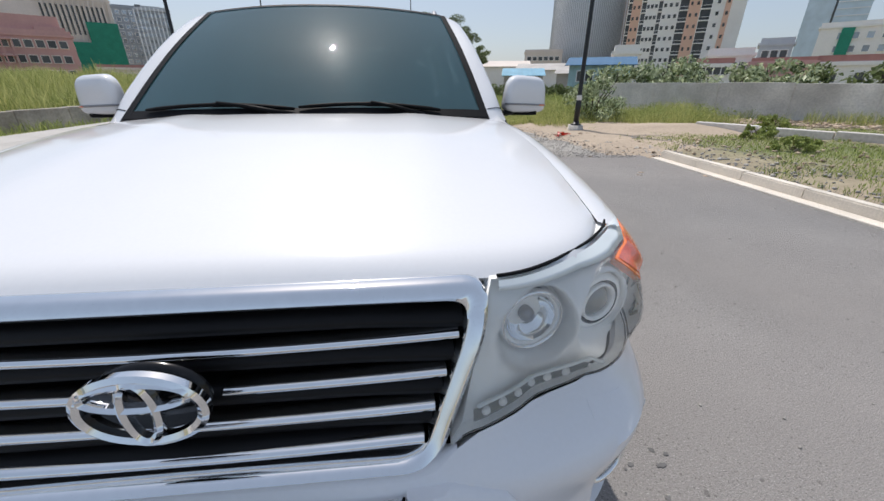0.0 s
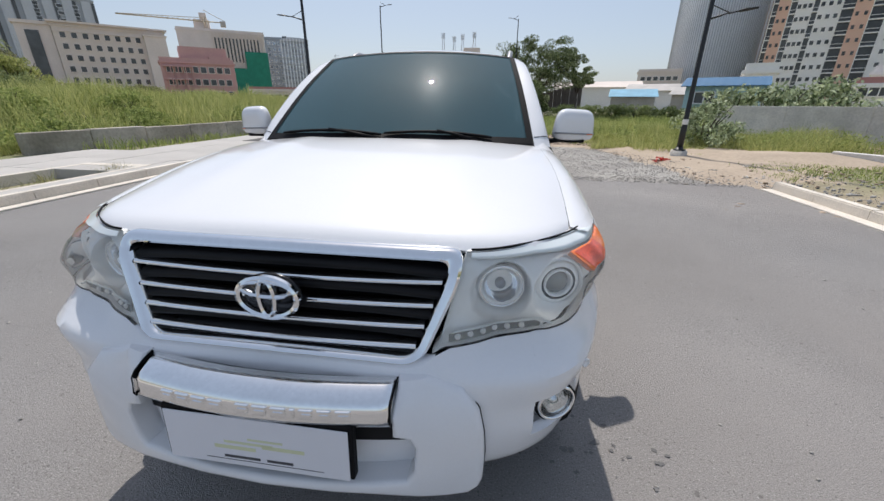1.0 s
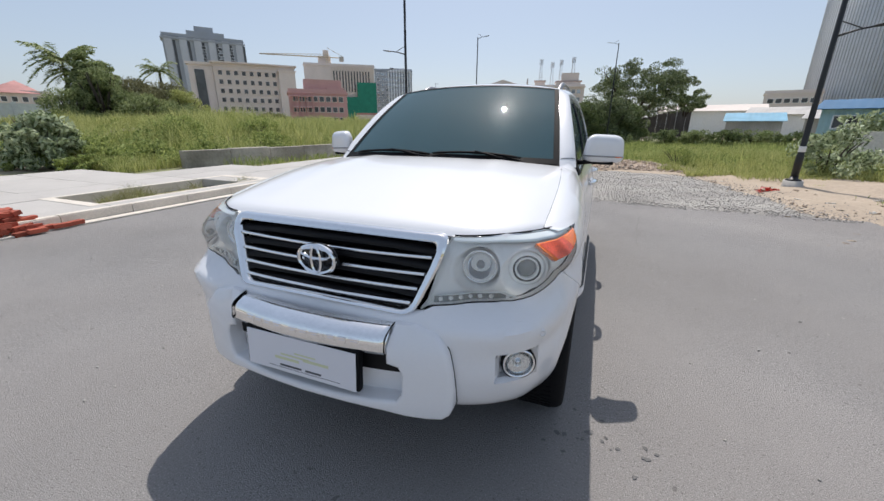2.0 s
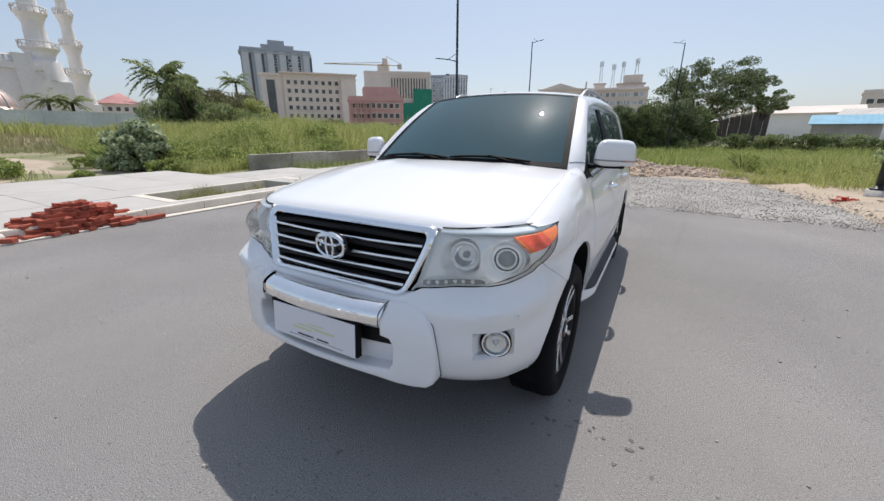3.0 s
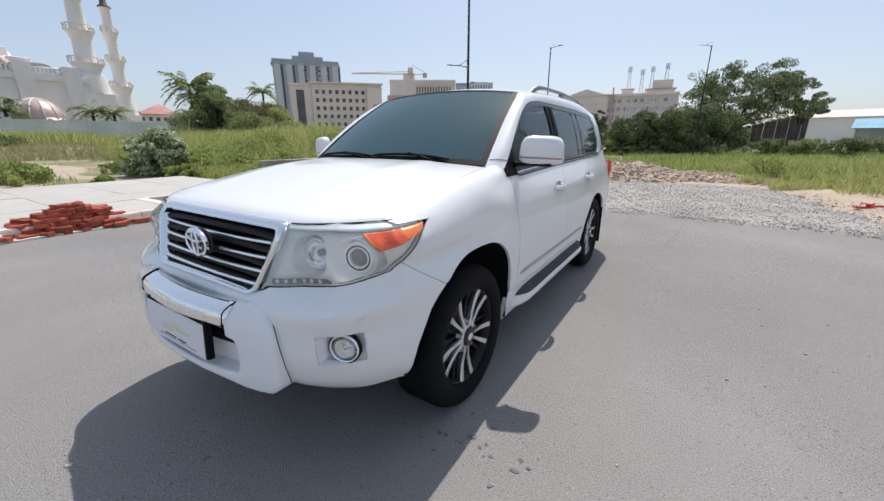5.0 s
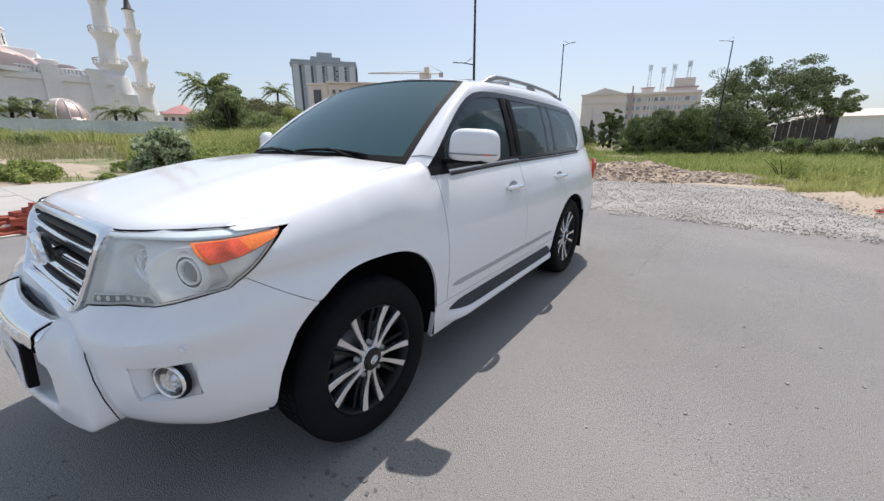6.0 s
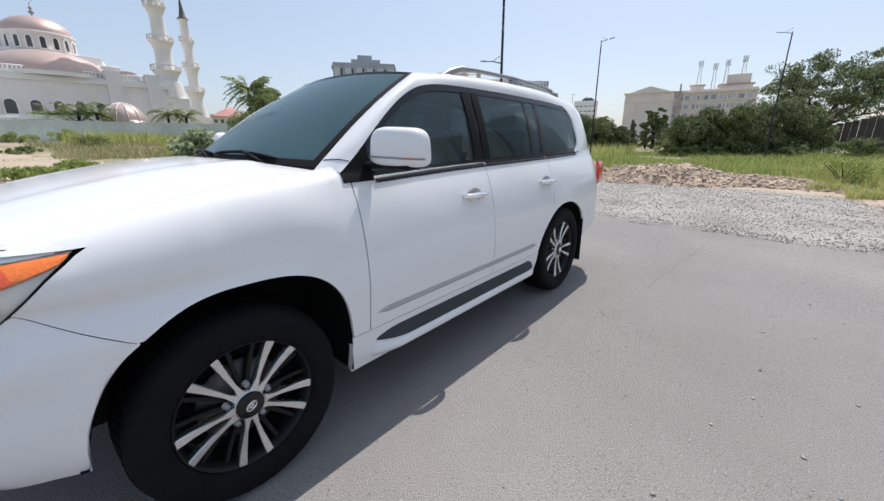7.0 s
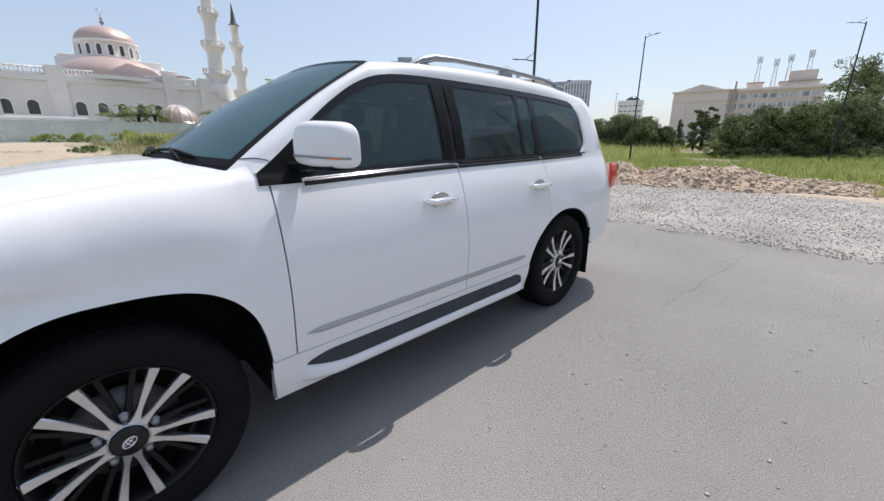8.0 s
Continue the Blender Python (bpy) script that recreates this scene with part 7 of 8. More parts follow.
    lathe(bm, [(r0 - 0.003, -0.006), (r0 * 0.86, -0.026), (r0 * 0.72, -0.03), (r0 * 0.6, -0.046), (r0 * 0.42, -0.05), (0.014, -0.066), (0, -0.066)], 13, m=turn)
    for f in bm.faces:
        f.smooth = False
    part("reflector_bowl", bm, M_CHROME, lamp, "chrome reflector bowl", 0)
    bm = bmesh.new()
    lathe(bm, [(0.013, -0.064), (0.016, -0.022), (0.013, -0.014), (0, -0.011)], 14, m=turn)
    part("bulb_cap", bm, M_RAIL, lamp, "dark bulb cap", 40)
    turn = Matrix.Translation((sg * 0.792, 0.27, 0.983)) @ pose(0, 0, 0, 0, 0, sg * 18) @ pose(0, 0, 0, 90)
    r0 = 0.053
    bm = bmesh.new()
    lathe(bm, [(r0 + 0.02, -0.09), (r0 + 0.014, -0.004), (r0 + 0.006, 0.004), (r0, 0.004)], 34, m=turn)
    part("projector_shroud", bm, M_SILVER, lamp, "", 50)
    bm = bmesh.new()
    lathe(bm, [(r0, 0.004), (r0 * 0.95, -0.006), (r0 * 0.86, -0.008), (r0 * 0.84, 0.0)], 34, m=turn)
    part("projector_groove", bm, M_RIMDARK, lamp, "", 50)
    bm = bmesh.new()
    lathe(bm, [(r0 * 0.85, -0.008), (r0 * 0.84, 0.006), (r0 * 0.78, 0.009), (r0 * 0.7, 0.0), (r0 * 0.68, -0.012)], 34, m=turn)
    part("projector_ring", bm, M_SILVER, lamp, "silver projector ring", 40)
    bm = bmesh.new()
    lathe(bm, [(r0 * 0.7, -0.012), (r0 * 0.55, 0.002), (r0 * 0.3, 0.01), (0, 0.012)], 26, m=turn)
    part("projector_lens", bm, M_PROJECTOR, lamp, "grey glass projector lens", 60)
    # faint rings moulded into the housing round both lights
    for x, y, z, yaw, r1 in ((0.792, 0.262, 0.983, 18, 0.076),):
        bm = bmesh.new()
        lathe(bm, [(r1 - 0.004, -0.012), (r1 - 0.002, 0.0), (r1 + 0.002, 0.001), (r1 + 0.006, -0.012)], 36, m=Matrix.Translation((sg * x, y, z)) @ pose(0, 0, 0, 0, 0, sg * yaw) @ pose(0, 0, 0, 90))
        part("housing_ring", bm, M_SILVER, lamp, "", 40)
    bm = bmesh.new()
    def amber(u, r):
        c = (0.803 + (s_of_y(0.513) - 0.803) * u) * (1 - r) + (0.788 + (TIP - 0.005 - 0.788) * u) * r
        z = (1.022 + (1.082 - 1.022) * u ** 1.1) * (1 - r) + (1.082 + (1.1 - 1.082) * u) * r
        return lamp_z(c, z, 0.0045)
    grid(bm, steps(0, 1, 16), steps(0, 1, 6), amber)
    flip(bm)
    rimmed(bm, 0.016)
    indicator = part("indicator", bm, M_AMBER, lamp, "amber indicator lens", 60)
    # red-orange sheet painting the reflection over the indicator's inner half
    bm = bmesh.new()
    grid(bm, steps(0.02, 0.46, 10), steps(0.04, 0.96, 5), lambda u, r: amber(u - 0.06 * (r - 0.5) * (u > 0.3), r) + Vector((sg * 0.0012, -0.0012, 0)))
    flip(bm)
    part("inner_reflector", bm, M_REDAMBER, indicator, "red-orange sheen painted on the inner part of the indicator", 60)
    # strip of small daytime lights along the lower edge
    bm = bmesh.new()
    grid(bm, steps(0.492, 0.728, 14), [0.004, 0.014, 0.026], lambda c, d: lamp_z(c, lamp_bottom(c) + d * min(1.0, (0.745 - c) / 0.03), -0.012))
    flip(bm)
    strip = part("light_strip", bm, M_LEDPAN, lamp, "grey strip of small daytime lights", 40)
    bm = bmesh.new()
    tube(bm, [lamp_z(c, lamp_bottom(c) + 0.031 * min(1.0, max(0.15, (0.755 - c) / 0.03)), -0.01) for c in steps(0.5, 0.752, 20)], 0.004, 6)
    part("strip_lip", bm, M_MILKY, lamp, "", 60)
    for k in range(6):
        c0 = 0.515 + 0.034 * k
        bm = bmesh.new()
        lathe(bm, [(0.009, -0.004), (0.0085, 0.002), (0.005, 0.004), (0, 0.0045)], 12, m=Matrix.Translation(lamp_z(c0, lamp_bottom(c0) + 0.015, -0.011)) @ pose(0, 0, 0, 90))
        part("day_light", bm, M_SILVER, lamp, "", 50)

# bonnet
SEAM0, SEAM1 = Vector((0.826, 0.372, 1.118)), Vector((0.79, 1.36, 1.262))
glide = lambda v: 1 - (1 - v) ** 1.65


def seam(v):
    p = SEAM0.lerp(SEAM1, v)
    p.z = SEAM0.z + (SEAM1.z - SEAM0.z) * glide(v)
    p.x += 0.018 * math.sin(math.pi * v)
    return p


def cowl_y(x):
    return 1.19 + 0.17 * (abs(x) / 0.79) ** 2.2


def bonnet_point(u, v):
    e = seam(v)
    x_front = 0.826 * u
    f = nose_point(x_front, 1.118)
    f.y = min(f.y, 0.372) if abs(u) == 1 else f.y
    f.y += 0.004
    x = u * e.x
    y = f.y + (cowl_y(0.79 * u) - f.y) * v
    z = 1.118 + (1.262 - 1.118) * glide(v)
    z += (0.012 + 0.03 * min(1, v * 1.6)) * (1 - abs(u) ** 2.4)
    z += 0.006 * math.exp(-(((abs(u) - 0.55) / 0.1) ** 2)) * min(1, 3 * v)
    z -= 0.02 * max(0.0, 1 - v / 0.05) ** 2
    return Vector((x, y, z))


bm = bmesh.new()
grid(bm, steps(-1, 1, 44), [0, 0.012, 0.028, 0.05, *steps(0.08, 1, 26)], bonnet_point)
rimmed(bm, 0.02)
part("bonnet", bm, M_PAINT, car, "white bonnet", 50)
bm = bmesh.new()
grid(bm, steps(-1, 1, 12), steps(0.0, 1, 8), lambda u, v: bonnet_point(0.97 * u, v) + Vector((0, 0.02, -0.045)))
grid(bm, steps(-0.8, 0.8, 16), [1.09, 1.106], lambda q, z: nose_point(q, z) + Vector((0, 0.03 + 0.05 * (1.106 - z) / 0.016, 0)))
part("bonnet_liner", bm, M_BLACK, car)

# front wings
def wing_seam(y):
    v = max(0.0, min(1.0, (y - SEAM0.y) / (SEAM1.y - SEAM0.y)))
    p = seam(v)
    if y > SEAM1.y:
        k = min(1.0, (y - SEAM1.y) / 0.127)
        p.x, p.z = p.x + (0.850 - p.x) * k, p.z + 0.03 * k
    return p


def shoulder(y, r):
    """From the flank at 1.0 m up and over to the bonnet joint or, further back, to the screen pillar."""
    top = wing_seam(y)
    x0 = side_x(y, 0.99)
    xs = min(top.x + 0.0015, x0 - 0.01)
    zs = top.z - 0.0008
    a = 0.5 * math.pi * r
    x, z = xs + (x0 - xs) * math.cos(a) ** 0.95, 0.99 + (zs - 0.99) * math.sin(a) ** 0.92
    k = max(0.0, min(1.0, (y - 1.1) / 0.38))
    k = k * k * (3 - 2 * k)
    if k:
        e = 1.236
        flat = side_x(y, z) if z < e else side_x(y, e) + (xs - side_x(y, e)) * (z - e) / max(0.004, zs - e)
        x = x * (1 - k) + flat * k
    return Vector((x, y, z))


DOOR1, DOOR2, DOOR3 = 1.487, 2.56, 3.47
wing_low = lambda y: max(arch_z(y, FRONT_AXLE), (0.488 if y > 1.3845 else 0.30) if y > FRONT_AXLE else bumper_top(s_of_y(y)) + 0.003)
wing_split = curve((0.5, 1.108), (0.6, 1.106), (0.75, 1.06), (1.0, 1.0), (1.5, 0.99))


def wing_surface(y, z):
    """Flank below 0.99 m, the rolled shoulder above it."""
    if z <= 0.99:
        flare = 0.003 * math.exp(-((math.hypot(y - FRONT_AXLE, z - HUB_Z) - 0.5) / 0.04) ** 2) if z > 0.45 else 0.0
        return Vector((side_x(y, z) + flare, y, z))
    return shoulder(y, shoulder_r(y, z))


def shoulder_r(y, z):
    k = max(0.0, min(1.0, (z - 0.99) / (wing_seam(y).z - 0.002 - 0.99)))
    return math.asin(k ** (1 / 0.92)) * 2 / math.pi


def wing_point(y, r, low_end=None, high_start=None):
    lo = wing_low(y)
    if r <= 1:
        hi = wing_split(y) if low_end is None else low_end
        return wing_surface(y, lo + (max(lo + 0.001, hi) - lo) * r)
    r0 = shoulder_r(y, wing_split(y) if high_start is None else high_start)
    return shoulder(y, r0 + (1 - r0) * (r - 1))


JOIN_Y = 0.556
ycols = sorted({*steps(JOIN_Y, 0.62, 4), *steps(0.62, 1.17, 26), *steps(1.17, FRONT_AXLE + ARCH_R, 14), *steps(FRONT_AXLE + ARCH_R, DOOR1 - 0.004, 7)})
low_rows, high_rows = steps(0, 1, 14), steps(1, 2, 12)
bm = bmesh.new()
grid(bm, ycols, [*low_rows, *high_rows[1:]], wing_point)
# the tongues below and above the headlamp's point
def below_lamp(y, r):
    k = max(0.0, (y - 0.53) / (JOIN_Y - 0.53))
    p = wing_point(y, r, (lamp_bottom(min(TIP, s_of_y(y))) - 0.007) * (1 - k) + wing_split(y) * k)
    return body_point(s_of_y(y), p.z).lerp(p, max(0.0, min(1.0, (y - 0.46) / (JOIN_Y - 0.46))))
def above_lamp(y, r):
    k = max(0.0, (y - 0.53) / (JOIN_Y - 0.53))
    return wing_point(y, r, None, (lamp_top(min(TIP, s_of_y(y))) + 0.012) * (1 - k) + wing_split(y) * k)
grid(bm, [*steps(0.366, 0.53, 14), JOIN_Y], low_rows, below_lamp)
rimmed(bm, 0.016)
grid(bm, [*steps(0.39, 0.53, 10), JOIN_Y], high_rows, above_lamp)
pair("front_wing", bm, M_PAINT, car, "white front wing")
# the lamps' milky top, rolled in to the wing and bonnet joint
for sg in (1, -1):
    bm = bmesh.new()
    def lamp_cap(c, r):
        p = body_point(c, lamp_top(c), 0.003)
        q = wing_point(p.y, 1, None, lamp_top(c) + 0.006) if p.y > 0.395 else Vector((0.832, 0.376, 1.115)).lerp(wing_point(0.395, 1, None, 1.12), max(0.0, (p.y - 0.34) / 0.055))
        if c < 0.84:
            q = p.lerp(q, max(0.0, (c - 0.8) / 0.04))
        m = p.lerp(q, r)
        m.z += 0.004 * math.sin(math.pi * r)
        return Vector((sg * m.x, m.y, m.z))
    grid(bm, steps(0.8, TIP, 22), steps(0, 1, 4), lamp_cap)
    if sg < 0:
        bmesh.ops.reverse_faces(bm, faces=bm.faces[:])
    part("lens_top", bm, M_MILKY, lamps[sg], "", 60)

# doors, rear quarter, sill
belt = curve((1.4, 1.214), (1.66, 1.222), (2.1, 1.235), (2.5, 1.243), (3.4, 1.254), (4.3, 1.268), (4.7, 1.27))


def flank(y, z):
    flare = 0.003 * math.exp(-((math.hypot(y - REAR_AXLE, z - HUB_Z) - ARCH_R) / 0.035) ** 2) if z > 0.45 and abs(y - REAR_AXLE) < 0.6 else 0.0
    return Vector((side_x(y, z) + flare, y, z))


def door_panel(y0, y1, lo, n):
    bm = bmesh.new()
    def pt(y, r):
        a = lo(y)
        z = a + (belt(y) - 0.004 - a) * r
        return flank(y, z)
    grid(bm, steps(y0, y1, n), steps(0, 1, 22), pt)
    return rimmed(bm, 0.02)


doors = pair("front_door", door_panel(DOOR1 + 0.003, DOOR2 - 0.003, lambda y: 0.487, 18), M_PAINT, car, "white front door")
rear_doors = pair("rear_door", door_panel(DOOR2 + 0.003, DOOR3 - 0.003, lambda y: max(0.487, arch_z(y, REAR_AXLE)), 24), M_PAINT, car, "white rear door")
bm = bmesh.new()
ycols = sorted({*steps(DOOR3 + 0.003, REAR_AXLE + ARCH_R, 24), *steps(REAR_AXLE + ARCH_R, 4.6, 8), *steps(4.6, 4.86, 10)})
grid(bm, ycols, steps(0, 1, 22), lambda y, r: flank(y, (lo := max(0.44 + 0.12 * max(0.0, y - 4.24), arch_z(y, REAR_AXLE))) + (belt(y) - lo) * r))
rimmed(bm, 0.016)
pair("rear_quarter", bm, M_PAINT, car, "white rear quarter panel")
bm = bmesh.new()
def sill_point(y, r):
    z = 0.482 - 0.2 * r
    return Vector((side_x(y, z) - 0.012 * r, y, z))
grid(bm, steps(1.383, 3.255, 30), steps(1, 0, 8), sill_point)
rimmed(bm, 0.03)
pair("sill", bm, M_PAINT, car, "white sill panel")
# running board: white edge and dark ribbed tread
def board_w(y):
    u = (y - 1.50) / (3.18 - 1.50)
    k = max(0.0, min(1.0, u / 0.12, (1 - u) / 0.06))
    return math.sin(0.5 * math.pi * k) ** 0.7
bm = bmesh.new()
def board_pt(y, r):
    k = board_w(y)
    x0 = side_x(y, 0.36) - 0.02
    prof = [(0.0, 0.445), (0.012, 0.455), (0.07, 0.382), (0.078, 0.368), (0.076, 0.34), (0.058, 0.322), (0.0, 0.318)]
    dx, z = prof[r]
    return Vector((x0 + dx * (0.02 + 0.98 * k), y, z if r else 0.445 - 0.06 * (1 - k)))
ys = [*steps(1.5, 1.72, 10), *steps(1.72, 3.06, 12)[1:], *steps(3.06, 3.18, 8)[1:]]
grid(bm, ys, [6, 5, 4, 3, 2, 1, 0], board_pt)
boards = pair("running_board", bm, M_PAINT, car, "white running board with dark tread", 50)
bm = bmesh.new()
def tread_pt(y, r):
    a, b = board_pt(y, 1), board_pt(y, 2)
    u = (y - 1.52) / (3.165 - 1.52)
    k = max(0.0, min(1.0, u / 0.16, (1 - u) / 0.1))
    k = math.sin(0.5 * math.pi * k) ** 0.7
    p = b.lerp(a, 0.04 + (0.98 - 0.04) * ((r / 3) * k + (1 - k) * 0.3))
    return p + Vector((0.0045, 0, 0.004))
grid(bm, [*steps(1.52, 1.8, 22), *steps(1.8, 3.0, 12)[1:], *steps(3.0, 3.165, 16)[1:]], [0, 1, 2, 3], tread_pt)
b2 = mirrored(bm)
part("tread", bm, M_STEP, boards[0], "dark ribbed rubber tread")
part("tread", b2, M_STEP, boards[1], "dark ribbed rubber tread")
# grey side moulding
for y0, y1, owner in ((1.535, DOOR2 - 0.006, doors), (DOOR2 + 0.006, 3.17, rear_doors)):
    bm = bmesh.new()
    def mould(y, r, y0=y0, y1=y1):
        k = min(1, (y - 1.53) / 0.05, (3.19 - y) / 0.05)
        z = 0.566 + (r - 1.5) * 0.011 * k
        return Vector((side_x(y, z) + (0.0015, 0.008, 0.008, 0.0015)[r], y, z))
    grid(bm, steps(y0, y1, 16), [0, 1, 2, 3], mould)
    b2 = mirrored(bm)
    part("moulding", bm, M_GREYTRIM, owner[0], "grey side moulding", 40)
    part("moulding", b2, M_GREYTRIM, owner[1], "grey side moulding", 40)

# door handles
for y, owner in ((2.365, doors), (3.44 - 0.09, rear_doors)):
    for k, sg in enumerate((1, -1)):
        bm = bmesh.new()
        pts, rad = [], []
        for u in steps(-1, 1, 12):
            x = side_x(y + 0.115 * u, 1.055) + 0.034 * (1 - abs(u) ** 4) + 0.004
            pts.append((sg * x, y + 0.115 * u, 1.058)), rad.append(0.017 - 0.004 * abs(u))
        tube(bm, pts, [1.5 * q for q in rad], 10, flat=0.8)
        h = part("handle", bm, M_CHROME, owner[k], "chrome pull handle", 60)
        # shallow cup; the hollow's shade is put into its dark silver colour
        bm = bmesh.new()
        lathe(bm, [(0.058, 0.002), (0.056, 0.005), (0.05, 0.003), (0.0, 0.002)], 22, m=Matrix.Translation((sg * side_x(y, 1.055), y, 1.055)) @ pose(0, 0, 0, 0, sg * 84, 0) @ Matrix.Diagonal((0.75, 1.3, 1, 1)))
        part("handle_cup", bm, M_RAIL, owner[k], "cup behind the handle, recess shade painted dark silver", 50)

# glasshouse
ROOF_EDGE_Z = 1.742
frame_top = curve((1.45, 1.25), (1.56, 1.33), (1.7, 1.445), (1.85, 1.555), (2.0, 1.64), (2.15, 1.688), (2.35, 1.706), (2.7, 1.708), (3.2, 1.702), (3.7, 1.688), (4.1, 1.664), (4.3, 1.645))


def glass_x(y, z):
    k = (z - 1.24) / (ROOF_EDGE_Z - 1.24)
    return (0.868 - 0.158 * k + 0.018 * math.sin(math.pi * k)) * taper(y) - 0.025 * max(0.0, (2.0 - y) / 0.6) * max(0.0, k)


def strip_on_side(bm, y0, y1, lo, hi, off, n=14, rows=8):
    grid(bm, steps(y0, y1, n), steps(0, 1, rows), lambda y, r: Vector((glass_x(y, z := lo(y) * (1 - r) + hi(y) * r) + off, y, z)))


def pane(name, y0, y1, owner, slant0=0.0, slant1=0.0, label="dark tinted side window"):
    """A side pane with slanted ends, set in its black surround."""
    bm = bmesh.new()
    def pt(c, r, off=0.0, grow=0.0):
        a, b = y0 - grow + slant0 * r, y1 + grow + slant1 * r
        y = a + (b - a) * c
        lo, hi = belt(y) + 0.022 - grow, frame_top(y) - 0.036 + grow
        z = lo + (hi - lo) * r
        return Vector((glass_x(y, z) - 0.004 + off, y, z))
    grid(bm, steps(0, 1, 18), steps(0, 1, 10), pt)
    b2 = mirrored(bm)
    part(name, bm, M_TINT, owner[0], label, 60)
    part(name, b2, M_TINT, owner[1], label, 60)


def surround(y0, y1, owner, holes):
    """Black surround: the side sheet with the panes' places left open, and a raised upper lip."""
    ys = sorted({round(y, 4) for y in [*steps(y0, y1, 40), *[q for h in holes for q in h]]})
    bm = bmesh.new()
    def pt(y, r):
        lo, hi = belt(y) - 0.012, frame_top(y)
        a, b = lo + 0.034, hi - 0.036
        if b < a:
            a = b = (lo + hi) / 2
        z = lo + (a - lo) * r if r <= 1 else (a + (b - a) * (r - 1) if r <= 2 else b + (hi - b) * (r - 2))
        return Vector((glass_x(y, z) + 0.001, y, z))
    grid(bm, ys, [0, 0.5, 1, 1.5, 2, 2.5, 3], pt, hole=lambda y, r: 1 < r < 2 and any(h[0] < y < h[1] for h in holes))
    rimmed(bm, 0.018)
    b2 = mirrored(bm)
    part("window_surround", bm, M_GLOSSBLACK, owner[0], "gloss black window surround", 40)
    part("window_surround", b2, M_GLOSSBLACK, owner[1], "gloss black window surround", 40)
    bm = bmesh.new()
    tube(bm, [(glass_x(y, belt(y) + 0.004) + 0.008, y, belt(y) - 0.002) for y in steps(y0 + 0.02, y1 - 0.02, 16)], 0.0045, 6)
    b2 = mirrored(bm)
    m = M_BRUSHED if owner is doors else M_BLACK
    part("belt_strip", bm, m, owner[0])
    part("belt_strip", b2, m, owner[1])


quarters = tuple(o for o in car.children if o.name.startswith("rear_quarter"))
surround(1.452, DOOR2, doors, [(1.60, 2.465)])
surround(DOOR2 + 0.003, 3.445, rear_doors, [(2.655, 3.245), (3.283, 3.418)])
surround(3.448, 4.19, quarters, [(3.485, 4.165)])
pane("front_side_window", 1.60, 2.465, doors)
pane("rear_side_window", 2.655, 3.245, rear_doors)
pane("rear_vent_window", 3.283, 3.418, rear_doors)
pane("quarter_window", 3.485, 4.165, quarters)
for y0, y1, owner in ((1.625, DOOR2 - 0.004, doors), (DOOR2 + 0.004, 3.443, rear_doors), (3.45, 4.1, quarters)):
    bm = bmesh.new()
    grid(bm, steps(y0, y1, 24), [0, 0.25, 0.75, 1], lambda y, r: Vector((max(side_x(y, belt(y) - 0.03 + 0.024 * r), glass_x(y, belt(y))) + (0.009 if 0 < r < 1 else 0.002), y, belt(y) - 0.03 + 0.024 * r)))
    b2 = mirrored(bm)
    part("belt_moulding", bm, M_GLOSSBLACK, owner[0], "gloss black moulding under the window", 50)
    part("belt_moulding", b2, M_GLOSSBLACK, owner[1], "gloss black moulding under the window", 50)
bm = bmesh.new()
strip_on_side(bm, 2.475, 2.545, lambda y: belt(y) + 0.02, lambda y: frame_top(y) - 0.03, 0.004, 3, 8)
strip_on_side(bm, 2.575, 2.645, lambda y: belt(y) + 0.02, lambda y: frame_top(y) - 0.03, 0.004, 3, 8)
rimmed(bm, 0.006)
pair("pillar_trim", bm, M_BLACK, car, "matt black pillar trim")

# windscreen, cowl and roof
def screen_low(x):
    return Vector((x, cowl_y(x) + 0.045 - 0.02 * abs(x), 1.288 - 0.02 * (abs(x) / 0.77) ** 2))


def screen_high(x):
    return Vector((x, 2.075 + 0.06 * (x / 0.64) ** 2, 1.795 - 0.036 * (abs(x) / 0.64) ** 2.2))


def screen_point(u, v, off=0.0):
    p = screen_low(0.765 * u).lerp(screen_high(0.642 * u), v)
    p.z += 0.028 * math.sin(math.pi * v)
    return p + Vector((0, -0.5, 0.86)) * off


bm = bmesh.new()
grid(bm, steps(-1, 1, 28), steps(0, 1, 16), screen_point)
part("windscreen", bm, M_SCREEN, car, "tinted windscreen", 60)
bm = bmesh.new()
for u0, u1, v0, v1 in ((-1.012, -0.965, -0.02, 1.0), (0.965, 1.012, -0.02, 1.0), (-0.965, 0.965, -0.02, 0.05), (-0.965, 0.965, 0.984, 1.004)):
    grid(bm, steps(u0, u1, 16 if u1 - u0 > 1 else 2), steps(v0, v1, 12 if v1 - v0 > 0.5 else 2), lambda u, v: screen_point(u, v, 0.004))
part("screen_border", bm, M_BLACK, car, "black windscreen border", 60)
bm = bmesh.new()
def cowl_pt(u, r):
    a = bonnet_point(u, 1.0) + Vector((0, 0.012, -0.02))
    b = screen_point(u * 0.995, 0.0, 0.006)
    p = a.lerp(b, r)
    p.z -= 0.012 * math.sin(math.pi * r)
    return p
grid(bm, steps(-1, 1, 26), steps(0, 1, 5), cowl_pt)
part("cowl", bm, M_BLACK, car, "black cowl panel", 60)
bm = bmesh.new()
for p in ((-0.06, 0.4), (0.62, 0.45)):
    lathe(bm, [(0.022, 0.0), (0.02, 0.02), (0.0, 0.024)], 12, at=cowl_pt(p[0], 0.6))
part("wiper_pivot", bm, M_BLACK, car)
